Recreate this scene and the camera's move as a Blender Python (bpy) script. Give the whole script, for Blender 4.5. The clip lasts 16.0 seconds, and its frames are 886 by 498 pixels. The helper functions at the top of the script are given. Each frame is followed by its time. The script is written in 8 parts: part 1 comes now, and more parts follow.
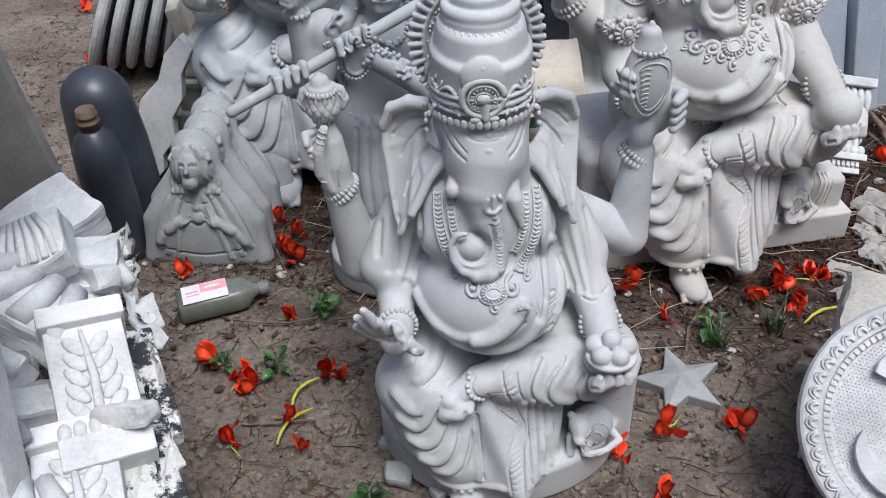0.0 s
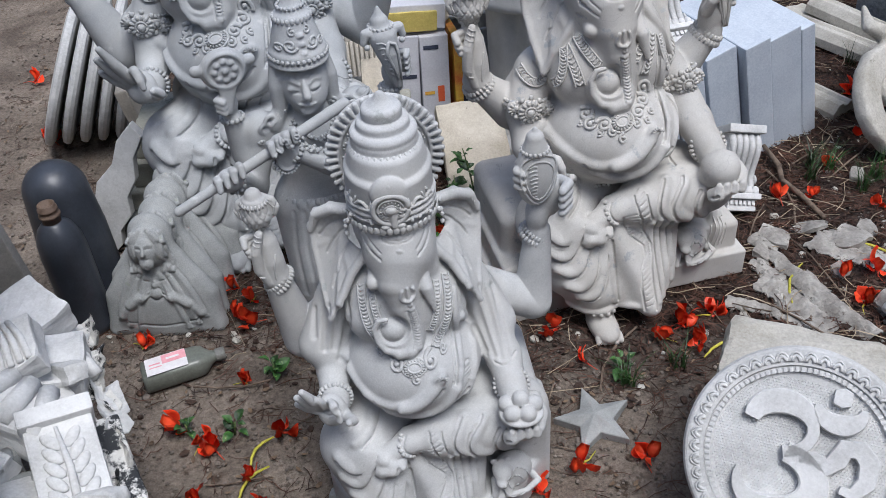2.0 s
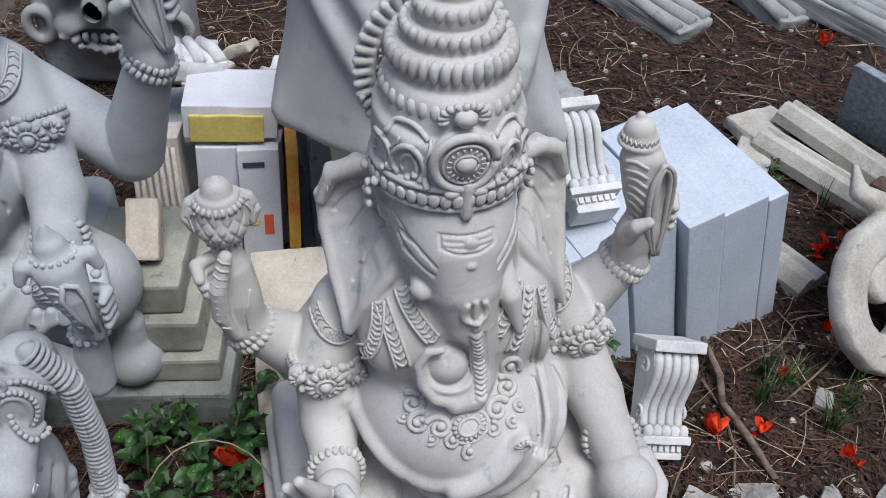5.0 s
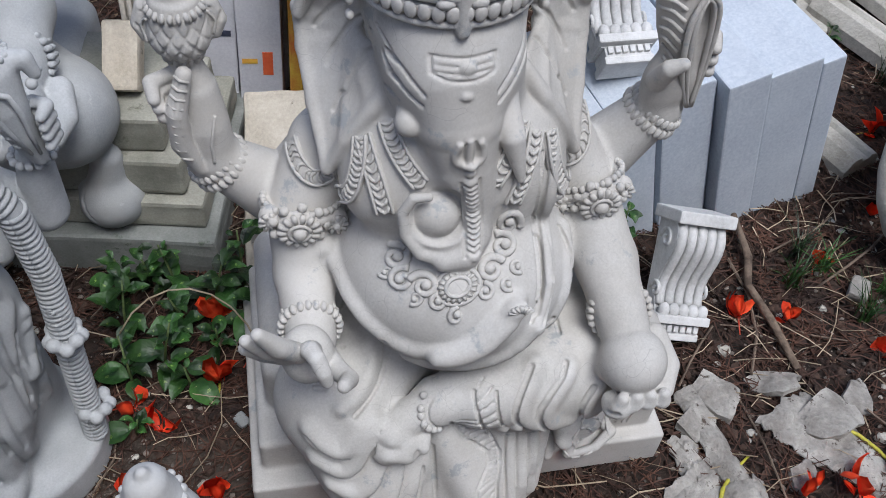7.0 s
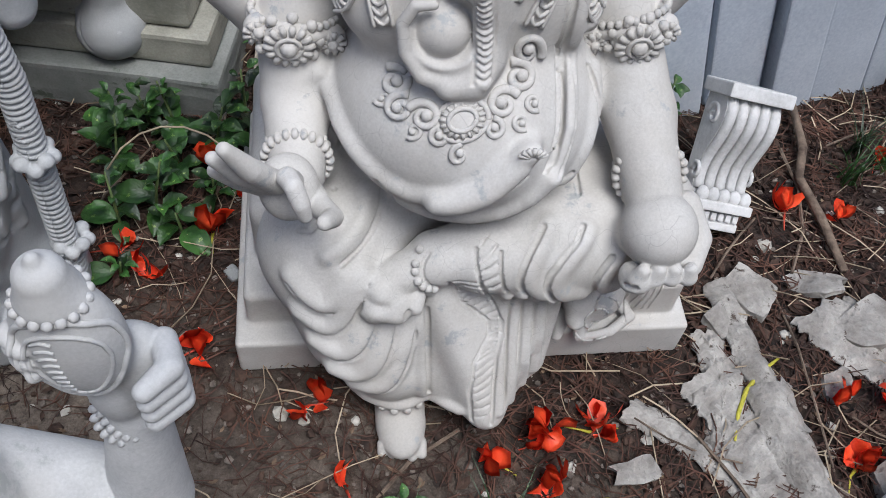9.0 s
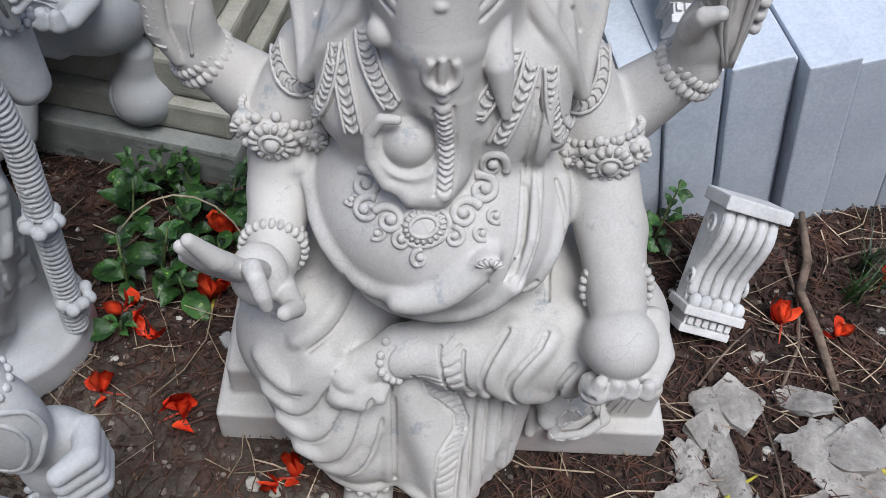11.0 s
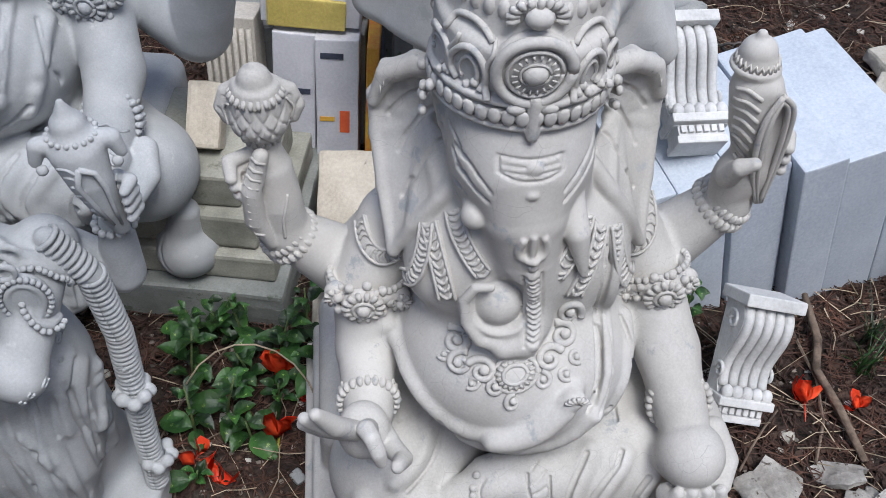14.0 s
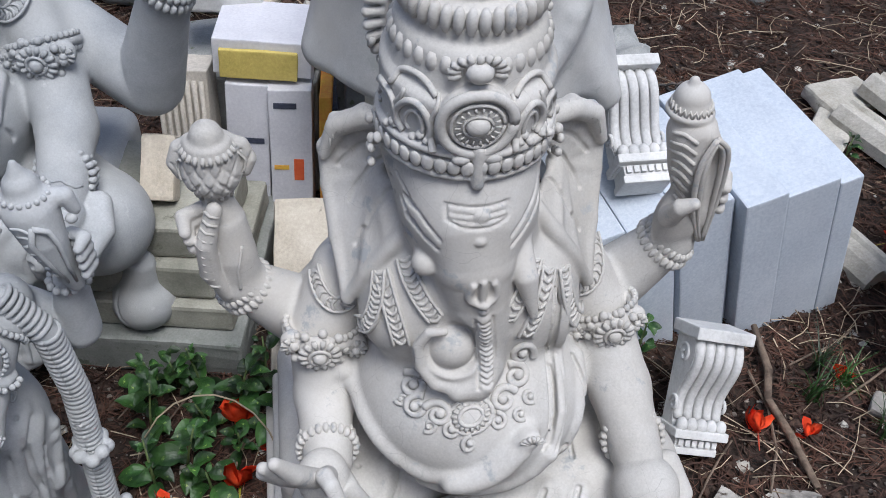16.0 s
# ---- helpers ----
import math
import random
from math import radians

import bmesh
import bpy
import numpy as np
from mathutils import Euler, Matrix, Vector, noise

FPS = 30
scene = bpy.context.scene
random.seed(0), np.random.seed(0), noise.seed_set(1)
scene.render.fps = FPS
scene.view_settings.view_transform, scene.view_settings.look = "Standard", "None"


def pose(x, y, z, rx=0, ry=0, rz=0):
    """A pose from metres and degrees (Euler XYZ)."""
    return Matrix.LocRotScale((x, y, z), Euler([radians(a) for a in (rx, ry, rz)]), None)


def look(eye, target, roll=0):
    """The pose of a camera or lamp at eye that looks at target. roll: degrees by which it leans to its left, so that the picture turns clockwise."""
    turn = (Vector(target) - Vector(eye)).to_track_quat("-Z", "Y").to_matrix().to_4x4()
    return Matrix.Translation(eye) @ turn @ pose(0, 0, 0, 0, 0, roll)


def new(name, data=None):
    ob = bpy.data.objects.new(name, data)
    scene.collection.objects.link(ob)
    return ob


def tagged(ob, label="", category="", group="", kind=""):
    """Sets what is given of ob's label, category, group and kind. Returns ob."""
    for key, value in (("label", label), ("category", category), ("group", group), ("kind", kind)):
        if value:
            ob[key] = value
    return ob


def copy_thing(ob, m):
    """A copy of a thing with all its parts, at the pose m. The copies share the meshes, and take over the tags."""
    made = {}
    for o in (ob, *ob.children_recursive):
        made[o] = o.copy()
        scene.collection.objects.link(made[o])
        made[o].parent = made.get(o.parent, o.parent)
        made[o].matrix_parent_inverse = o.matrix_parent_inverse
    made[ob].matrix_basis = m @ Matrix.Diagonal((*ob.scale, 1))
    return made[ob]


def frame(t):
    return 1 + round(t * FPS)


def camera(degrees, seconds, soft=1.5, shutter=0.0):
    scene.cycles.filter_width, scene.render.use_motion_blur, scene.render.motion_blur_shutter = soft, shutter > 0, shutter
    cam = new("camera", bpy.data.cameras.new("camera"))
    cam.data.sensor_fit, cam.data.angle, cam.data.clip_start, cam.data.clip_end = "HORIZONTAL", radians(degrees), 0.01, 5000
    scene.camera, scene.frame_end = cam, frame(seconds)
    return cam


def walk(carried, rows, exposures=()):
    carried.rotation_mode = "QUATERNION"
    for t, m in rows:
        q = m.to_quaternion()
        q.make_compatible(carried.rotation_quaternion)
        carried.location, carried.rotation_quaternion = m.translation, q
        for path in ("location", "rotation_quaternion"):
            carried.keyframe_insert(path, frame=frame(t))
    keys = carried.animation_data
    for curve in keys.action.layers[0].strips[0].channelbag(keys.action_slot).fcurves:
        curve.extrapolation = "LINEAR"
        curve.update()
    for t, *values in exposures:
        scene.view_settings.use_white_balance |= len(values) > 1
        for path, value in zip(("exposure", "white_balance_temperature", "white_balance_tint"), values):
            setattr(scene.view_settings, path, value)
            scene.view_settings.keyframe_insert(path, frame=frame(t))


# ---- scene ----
cam = camera(51.8, 16.0, soft=0.5)
METRES, EYE, TILT, LEAN, TURN = 2.6, 1.291, -38.51, 1.856, 0.0
ROWS = [
    (0.0, 0.0, 0.0, 0.0, 0.0, 0.0, -0.0),
    (0.5, 0.0033, -0.1022, 0.0318, 0.86, 0.02, -0.29),
    (1.0, -0.0028, -0.1542, 0.0115, 0.43, 1.13, 0.89),
    (1.5, 0.0054, -0.1517, 0.0186, -0.63, 1.66, 2.6),
    (2.0, 0.0311, -0.0808, 0.0501, -1.95, 0.04, 3.54),
    (2.5, 0.0404, -0.0274, 0.0782, -4.31, -0.7, 3.78),
    (3.0, 0.0516, 0.055, 0.1484, -7.31, -0.15, 3.65),
    (3.5, 0.0819, 0.1, 0.1858, -9.18, -0.56, 2.96),
    (6.0, 0.1691, 0.2566, 0.2559, -2.93, -5.57, -3.5),
    (6.5, 0.1715, 0.2609, 0.2452, -3.09, -7.77, -3.71),
    (7.0, 0.1735, 0.2682, 0.2299, -3.04, -10.46, -4.21),
    (7.5, 0.1726, 0.2787, 0.214, -3.02, -13.56, -4.85),
    (8.0, 0.1734, 0.2887, 0.2004, -2.94, -16.21, -5.63),
    (10.5, 0.2348, 0.3297, 0.2011, 6.32, -16.74, -10.95),
    (11.0, 0.2315, 0.3045, 0.2192, 5.54, -13.76, -11.62),
    (11.5, 0.2085, 0.2782, 0.2436, 4.48, -10.6, -11.08),
    (12.0, 0.1884, 0.2626, 0.2571, 3.81, -9.35, -10.38),
    (12.5, 0.1862, 0.2701, 0.2533, 2.36, -9.2, -8.32),
    (13.0, 0.1798, 0.2724, 0.2458, 2.06, -9.67, -7.32),
    (13.5, 0.174, 0.2714, 0.2468, 1.89, -9.55, -6.51),
    (14.0, 0.174, 0.2672, 0.2537, 1.73, -8.91, -6.49),
    (14.5, 0.1707, 0.2627, 0.2528, 1.5, -8.32, -6.69),
    (15.0, 0.173, 0.2625, 0.2518, 0.8, -7.73, -6.65),
    (15.5, 0.1762, 0.2633, 0.2531, -0.34, -6.96, -5.71),
    (16.0, 0.1777, 0.2586, 0.2583, -0.91, -6.19, -5.06),
]
walk(cam, [(t, pose(0, 0, EYE, TILT, LEAN, TURN) @ pose(METRES * x, METRES * y, METRES * z, 90 + pitch, roll, yaw)) for t, x, y, z, yaw, pitch, roll in ROWS],
     [(0.0, 0.36, 5680, 9), (1.5, 0.18, 5680, 9), (3.5, 0.32, 5680, 9), (6.0, 0.10, 5680, 9), (7.0, 0.10, 5680, 9), (8.0, 0.26, 5720, 9), (11.0, 0.24, 5680, 9), (16.0, 0.26, 5680, 9)])

# ---- light ----
SUN_EL, SUN_AZ = 69.0, 148.0   # degrees: height, and the way to the sun counted from +y clockwise
world = bpy.data.worlds.new("sky")
scene.world = world
world.use_nodes = True
wn = world.node_tree
sky = wn.nodes.new("ShaderNodeTexSky")
sky.sky_type = 'NISHITA'
sky.sun_disc = False
sky.sun_elevation = radians(SUN_EL)
sky.sun_rotation = radians(SUN_AZ)
sky.dust_density = 4.0
sky.ozone_density = 0.6
wn.links.new(sky.outputs[0], wn.nodes["Background"].inputs[0])
wn.nodes["Background"].inputs[1].default_value = 0.125
lamp = bpy.data.lights.new("sun", 'SUN')
lamp.energy, lamp.angle, lamp.color = 2.2, radians(26.0), (1.0, 0.93, 0.84)
sun = new("sun", lamp)
to_sun = Vector((math.sin(radians(SUN_AZ)) * math.cos(radians(SUN_EL)), math.cos(radians(SUN_AZ)) * math.cos(radians(SUN_EL)), math.sin(radians(SUN_EL))))
sun.matrix_world = look(to_sun * 20, (0, 0, 0))


# ---- materials ----
def node(nt, kind, **sets):
    n = nt.nodes.new(kind)
    for key, value in sets.items():
        n.inputs[key.replace("_", " ")].default_value = value
    return n


def surface(name, dark, light, scale=8.0, rough=0.85, bump=0.25, grain=160.0, spots=None, spot_at=0.62, cracks=0.0, vary=0.0, metal=0.0, wash=None, speck=0.35):
    """Two tones mixed by broad stains, fine grain in the relief, optional third tone in patches, a wash in large clouds and hair cracks."""
    m = bpy.data.materials.new(name)
    m.use_nodes = True
    nt = m.node_tree
    bsdf = nt.nodes["Principled BSDF"]
    co = nt.nodes.new("ShaderNodeTexCoord")
    big = node(nt, "ShaderNodeTexNoise", Scale=scale, Detail=7.0, Roughness=0.62)
    nt.links.new(co.outputs["Object"], big.inputs["Vector"])
    ramp = nt.nodes.new("ShaderNodeValToRGB")
    ramp.color_ramp.elements[0].position, ramp.color_ramp.elements[1].position = 0.36, 0.66
    ramp.color_ramp.elements[0].color, ramp.color_ramp.elements[1].color = (*dark, 1), (*light, 1)
    nt.links.new(big.outputs["Fac"], ramp.inputs[0])
    col = ramp.outputs[0]
    fine = node(nt, "ShaderNodeTexNoise", Scale=grain, Detail=4.0, Roughness=0.7)
    nt.links.new(co.outputs["Object"], fine.inputs["Vector"])
    mul = nt.nodes.new("ShaderNodeMix")
    mul.data_type, mul.blend_type = 'RGBA', 'OVERLAY'
    mul.inputs[0].default_value = speck
    nt.links.new(col, mul.inputs[6])
    nt.links.new(fine.outputs["Fac"], mul.inputs[7])
    col = mul.outputs[2]
    if wash:
        cloud = node(nt, "ShaderNodeTexNoise", Scale=scale * 0.45, Detail=5.0, Roughness=0.6, Distortion=0.6)
        nt.links.new(co.outputs["Object"], cloud.inputs["Vector"])
        rw = nt.nodes.new("ShaderNodeMapRange")
        rw.inputs["From Min"].default_value, rw.inputs["From Max"].default_value, rw.inputs["To Max"].default_value = 0.44, 0.66, 0.6
        nt.links.new(cloud.outputs["Fac"], rw.inputs["Value"])
        mw = nt.nodes.new("ShaderNodeMix")
        mw.data_type = 'RGBA'
        nt.links.new(rw.outputs[0], mw.inputs[0])
        nt.links.new(col, mw.inputs[6])
        mw.inputs[7].default_value = (*wash, 1)
        col = mw.outputs[2]
    if spots:
        sp = node(nt, "ShaderNodeTexNoise", Scale=scale * 2.7, Detail=8.0, Roughness=0.7)
        nt.links.new(co.outputs["Object"], sp.inputs["Vector"])
        r2 = nt.nodes.new("ShaderNodeValToRGB")
        r2.color_ramp.elements[0].position, r2.color_ramp.elements[1].position = spot_at, spot_at + 0.06
        nt.links.new(sp.outputs["Fac"], r2.inputs[0])
        mx = nt.nodes.new("ShaderNodeMix")
        mx.data_type = 'RGBA'
        nt.links.new(r2.outputs[0], mx.inputs[0])
        nt.links.new(col, mx.inputs[6])
        mx.inputs[7].default_value = (*spots, 1)
        col = mx.outputs[2]
    if vary:
        info = nt.nodes.new("ShaderNodeObjectInfo")
        hsv = nt.nodes.new("ShaderNodeHueSaturation")
        rng = nt.nodes.new("ShaderNodeMapRange")
        rng.inputs["To Min"].default_value, rng.inputs["To Max"].default_value = 1 - vary, 1 + vary
        nt.links.new(info.outputs["Random"], rng.inputs["Value"])
        nt.links.new(rng.outputs[0], hsv.inputs["Value"])
        nt.links.new(col, hsv.inputs["Color"])
        col = hsv.outputs[0]
    height = fine.outputs["Fac"]
    if cracks:
        warp = node(nt, "ShaderNodeTexNoise", Scale=12.0, Detail=3.0)
        nt.links.new(co.outputs["Object"], warp.inputs["Vector"])
        addv = nt.nodes.new("ShaderNodeVectorMath")
        addv.operation = 'MULTIPLY_ADD'
        addv.inputs[1].default_value = (0.05, 0.05, 0.05)
        nt.links.new(warp.outputs["Color"], addv.inputs[0])
        nt.links.new(co.outputs["Object"], addv.inputs[2])
        vor = node(nt, "ShaderNodeTexVoronoi", Scale=30.0)
        vor.feature = 'DISTANCE_TO_EDGE'
        nt.links.new(addv.outputs[0], vor.inputs["Vector"])
        line = nt.nodes.new("ShaderNodeMapRange")
        line.inputs["From Max"].default_value = 0.011
        line.inputs["To Min"].default_value, line.inputs["To Max"].default_value = 1.0, 0.0
        nt.links.new(vor.outputs["Distance"], line.inputs["Value"])
        gate = nt.nodes.new("ShaderNodeMapRange")
        gate.inputs["From Min"].default_value, gate.inputs["From Max"].default_value = 0.5, 0.6
        nt.links.new(warp.outputs["Fac"], gate.inputs["Value"])
        both = nt.nodes.new("ShaderNodeMath")
        both.operation = 'MULTIPLY'
        nt.links.new(line.outputs[0], both.inputs[0])
        nt.links.new(gate.outputs[0], both.inputs[1])
        amt = nt.nodes.new("ShaderNodeMath")
        amt.operation = 'MULTIPLY'
        amt.inputs[1].default_value = cracks
        nt.links.new(both.outputs[0], amt.inputs[0])
        mx = nt.nodes.new("ShaderNodeMix")
        mx.data_type = 'RGBA'
        nt.links.new(amt.outputs[0], mx.inputs[0])
        nt.links.new(col, mx.inputs[6])
        mx.inputs[7].default_value = (dark[0] * 0.4, dark[1] * 0.4, dark[2] * 0.4, 1)
        col = mx.outputs[2]
    nt.links.new(col, bsdf.inputs["Base Color"])
    bsdf.inputs["Roughness"].default_value = rough
    bsdf.inputs["Metallic"].default_value = metal
    if bump:
        b = node(nt, "ShaderNodeBump", Strength=bump, Distance=0.004)
        nt.links.new(height, b.inputs["Height"])
        mid = node(nt, "ShaderNodeTexNoise", Scale=scale * 4, Detail=5.0)
        nt.links.new(co.outputs["Object"], mid.inputs["Vector"])
        b2 = node(nt, "ShaderNodeBump", Strength=bump * 0.7, Distance=0.01)
        nt.links.new(mid.outputs["Fac"], b2.inputs["Height"])
        nt.links.new(b.outputs[0], b2.inputs["Normal"])
        nt.links.new(b2.outputs[0], bsdf.inputs["Normal"])
    return m



def soil_surface():
    """Grey-brown sand that gives way to dark needle mulch towards the back and the side."""
    m = surface("sandy_soil", (0.13, 0.106, 0.086), (0.28, 0.24, 0.20), 5.0, rough=0.95, bump=0.9, grain=300, spots=(0.085, 0.06, 0.042), spot_at=0.57)
    nt = m.node_tree
    bsdf = nt.nodes["Principled BSDF"]
    sand = bsdf.inputs["Base Color"].links[0].from_socket
    co = nt.nodes.new("ShaderNodeTexCoord")
    speck = node(nt, "ShaderNodeTexNoise", Scale=95.0, Detail=9.0, Roughness=0.82)
    nt.links.new(co.outputs["Object"], speck.inputs["Vector"])
    tones = nt.nodes.new("ShaderNodeValToRGB")
    tones.color_ramp.elements[0].position, tones.color_ramp.elements[1].position = 0.36, 0.66
    tones.color_ramp.elements[0].color, tones.color_ramp.elements[1].color = (0.34, 0.31, 0.28, 1), (1.35, 1.33, 1.30, 1)
    nt.links.new(speck.outputs["Fac"], tones.inputs[0])
    grainy = nt.nodes.new("ShaderNodeMix")
    grainy.data_type, grainy.blend_type = 'RGBA', 'MULTIPLY'
    grainy.inputs[0].default_value = 0.9
    nt.links.new(sand, grainy.inputs[6])
    nt.links.new(tones.outputs[0], grainy.inputs[7])
    sand = grainy.outputs[2]
    sep = nt.nodes.new("ShaderNodeSeparateXYZ")
    nt.links.new(co.outputs["Object"], sep.inputs[0])
    lin = nt.nodes.new("ShaderNodeVectorMath")
    lin.operation = 'DOT_PRODUCT'
    lin.inputs[1].default_value = (0.30, 0.85, 0.0)
    nt.links.new(co.outputs["Object"], lin.inputs[0])
    wob = node(nt, "ShaderNodeTexNoise", Scale=4.0, Detail=6.0, Roughness=0.7)
    nt.links.new(co.outputs["Object"], wob.inputs["Vector"])
    mad = nt.nodes.new("ShaderNodeMath")
    mad.operation = 'MULTIPLY_ADD'
    mad.inputs[1].default_value = 0.9
    nt.links.new(wob.outputs["Fac"], mad.inputs[0])
    nt.links.new(lin.outputs["Value"], mad.inputs[2])
    west = nt.nodes.new("ShaderNodeMapRange")
    west.inputs["From Min"].default_value, west.inputs["From Max"].default_value = -0.95, -0.6
    nt.links.new(sep.outputs[0], west.inputs["Value"])
    edge = nt.nodes.new("ShaderNodeMapRange")
    edge.inputs["From Min"].default_value, edge.inputs["From Max"].default_value = 1.60, 1.95
    nt.links.new(mad.outputs[0], edge.inputs["Value"])
    both = nt.nodes.new("ShaderNodeMath")
    both.operation = 'MULTIPLY'
    nt.links.new(edge.outputs[0], both.inputs[0])
    nt.links.new(west.outputs[0], both.inputs[1])
    tone = node(nt, "ShaderNodeTexNoise", Scale=38.0, Detail=6.0, Roughness=0.75)
    nt.links.new(co.outputs["Object"], tone.inputs["Vector"])
    ramp = nt.nodes.new("ShaderNodeValToRGB")
    ramp.color_ramp.elements[0].position, ramp.color_ramp.elements[1].position = 0.35, 0.72
    ramp.color_ramp.elements[0].color, ramp.color_ramp.elements[1].color = (0.004, 0.003, 0.002, 1), (0.070, 0.044, 0.032, 1)
    nt.links.new(tone.outputs["Fac"], ramp.inputs[0])
    mx = nt.nodes.new("ShaderNodeMix")
    mx.data_type = 'RGBA'
    nt.links.new(both.outputs[0], mx.inputs[0])
    nt.links.new(sand, mx.inputs[6])
    nt.links.new(ramp.outputs[0], mx.inputs[7])
    nt.links.new(mx.outputs[2], bsdf.inputs["Base Color"])
    return m


CEMENT = surface("pale_cement", (0.43, 0.415, 0.385), (0.60, 0.59, 0.565), 7, bump=0.10, grain=320, spots=(0.37, 0.38, 0.385), spot_at=0.60, cracks=0.35, wash=(0.49, 0.46, 0.415), speck=0.25)
CEMENT_COOL = surface("blue_grey_cement", (0.33, 0.345, 0.355), (0.50, 0.512, 0.518), 7, bump=0.10, grain=320, spots=(0.50, 0.51, 0.505), spot_at=0.62, wash=(0.36, 0.36, 0.345), speck=0.25)
CEMENT_B = surface("grey_cement", (0.40, 0.405, 0.405), (0.57, 0.575, 0.57), 7, bump=0.10, grain=320, spots=(0.36, 0.37, 0.36), spot_at=0.61, wash=(0.46, 0.445, 0.41), speck=0.25)
CEMENT_MID = surface("mid_grey_cement", (0.25, 0.26, 0.255), (0.38, 0.39, 0.385), 8, bump=0.08, grain=300, spots=(0.26, 0.28, 0.24), spot_at=0.63)
CEMENT_DARK = surface("weathered_cement", (0.24, 0.25, 0.245), (0.38, 0.385, 0.375), 9, bump=0.12, grain=260, spots=(0.16, 0.19, 0.13), spot_at=0.60)
PLASTER = surface("white_plaster", (0.48, 0.48, 0.47), (0.70, 0.70, 0.69), 9, spots=(0.45, 0.45, 0.43), spot_at=0.68)
CREAM = surface("cream_stone", (0.42, 0.37, 0.29), (0.62, 0.57, 0.48), 8, spots=(0.22, 0.19, 0.15), spot_at=0.64)
SEAT = surface("mossy_cream_cement", (0.20, 0.20, 0.165), (0.40, 0.39, 0.33), 6, bump=0.14, grain=220, spots=(0.15, 0.15, 0.115), spot_at=0.60)
SEAT_DARK = surface("dull_green_cement", (0.17, 0.18, 0.165), (0.29, 0.30, 0.28), 8, bump=0.25, grain=220, spots=(0.11, 0.13, 0.10), spot_at=0.60)
PAINT_BLUE = surface("pale_blue_grey_paint", (0.46, 0.51, 0.58), (0.58, 0.63, 0.69), 5, rough=0.6, bump=0.08)
SOIL = soil_surface()
# dark surface for the added, unseen walls that keep low sky light out
SCREEN_WALL = surface("dark_screen_wall", (0.10, 0.10, 0.09), (0.20, 0.19, 0.17), 3, bump=0.3, grain=120, spots=(0.06, 0.07, 0.05), spot_at=0.60)
BOARD = surface("stained_grey_board", (0.15, 0.142, 0.128), (0.29, 0.275, 0.25), 4, spots=(0.13, 0.12, 0.11), spot_at=0.60)
BLACK = surface("black_glazed", (0.022, 0.026, 0.034), (0.055, 0.062, 0.078), 6, rough=0.38, bump=0.08)
RED = surface("flame_red_petal", (0.82, 0.050, 0.016), (0.97, 0.13, 0.03), 30, rough=0.5, bump=0.1, vary=0.2)
LEAF = surface("green_leaf", (0.012, 0.040, 0.009), (0.050, 0.125, 0.024), 22, rough=0.40, bump=0.3, spots=(0.22, 0.32, 0.07), spot_at=0.63, vary=0.7)
TWIG = surface("dry_twig", (0.06, 0.042, 0.03), (0.20, 0.15, 0.11), 30, bump=0.4, vary=0.35)

CREAM_PALE = surface("pale_cream_stone", (0.36, 0.34, 0.29), (0.54, 0.52, 0.47), 10, bump=0.4, spots=(0.24, 0.23, 0.19), spot_at=0.63)
PLASTER_DULL = surface("dull_white_plaster", (0.44, 0.44, 0.43), (0.62, 0.62, 0.61), 9, bump=0.15, spots=(0.36, 0.36, 0.33), spot_at=0.66)
PLASTER_DIRTY = surface("dirty_plaster", (0.20, 0.185, 0.165), (0.46, 0.44, 0.40), 16, bump=0.8, spots=(0.07, 0.052, 0.04), spot_at=0.60)
PEEL = surface("peeling_paint", (0.55, 0.54, 0.50), (0.74, 0.73, 0.70), 7, bump=0.5, spots=(0.025, 0.027, 0.03), spot_at=0.50)
GRANITE = surface("granite", (0.16, 0.18, 0.20), (0.30, 0.33, 0.36), 60, spots=(0.42, 0.45, 0.48), spot_at=0.60)
BROWN = surface("brown_plastic", (0.10, 0.065, 0.045), (0.20, 0.14, 0.10), 20, rough=0.6)
FLASK = surface("smoky_plastic", (0.10, 0.11, 0.09), (0.17, 0.18, 0.155), 10, rough=0.28, bump=0.03)
FLASK_CAP = surface("cap_plastic", (0.12, 0.12, 0.11), (0.22, 0.22, 0.20), 20, rough=0.5)
LABEL_WHITE = surface("label_paper", (0.70, 0.66, 0.66), (0.80, 0.78, 0.78), 30, rough=0.6, bump=0.05)
LABEL_PINK = surface("pink_label", (0.72, 0.30, 0.34), (0.80, 0.42, 0.45), 30, rough=0.6, bump=0.05)
YELLOW = surface("yellow_paint", (0.80, 0.50, 0.02), (0.88, 0.60, 0.05), 8, rough=0.5, bump=0.05)
REDPAINT = surface("red_paint", (0.62, 0.08, 0.03), (0.75, 0.16, 0.05), 12, rough=0.5, bump=0.05)
GREENPAINT = surface("green_paint", (0.04, 0.28, 0.06), (0.07, 0.38, 0.10), 12, rough=0.5, bump=0.05)
YELLOW_DULL = surface("faded_yellow_card", (0.50, 0.40, 0.10), (0.68, 0.55, 0.16), 12, rough=0.7)
WHITEBOARD = surface("printed_card", (0.56, 0.56, 0.60), (0.70, 0.70, 0.74), 6, rough=0.6, bump=0.06, spots=(0.45, 0.44, 0.44), spot_at=0.66)
KRAFT = surface("kraft_card", (0.42, 0.39, 0.34), (0.56, 0.52, 0.46), 10, rough=0.8)
ORANGEBOARD = surface("orange_print", (0.65, 0.16, 0.04), (0.75, 0.50, 0.06), 14, rough=0.6)
NAVYBOARD = surface("navy_plastic", (0.03, 0.035, 0.06), (0.07, 0.08, 0.12), 10, rough=0.4)
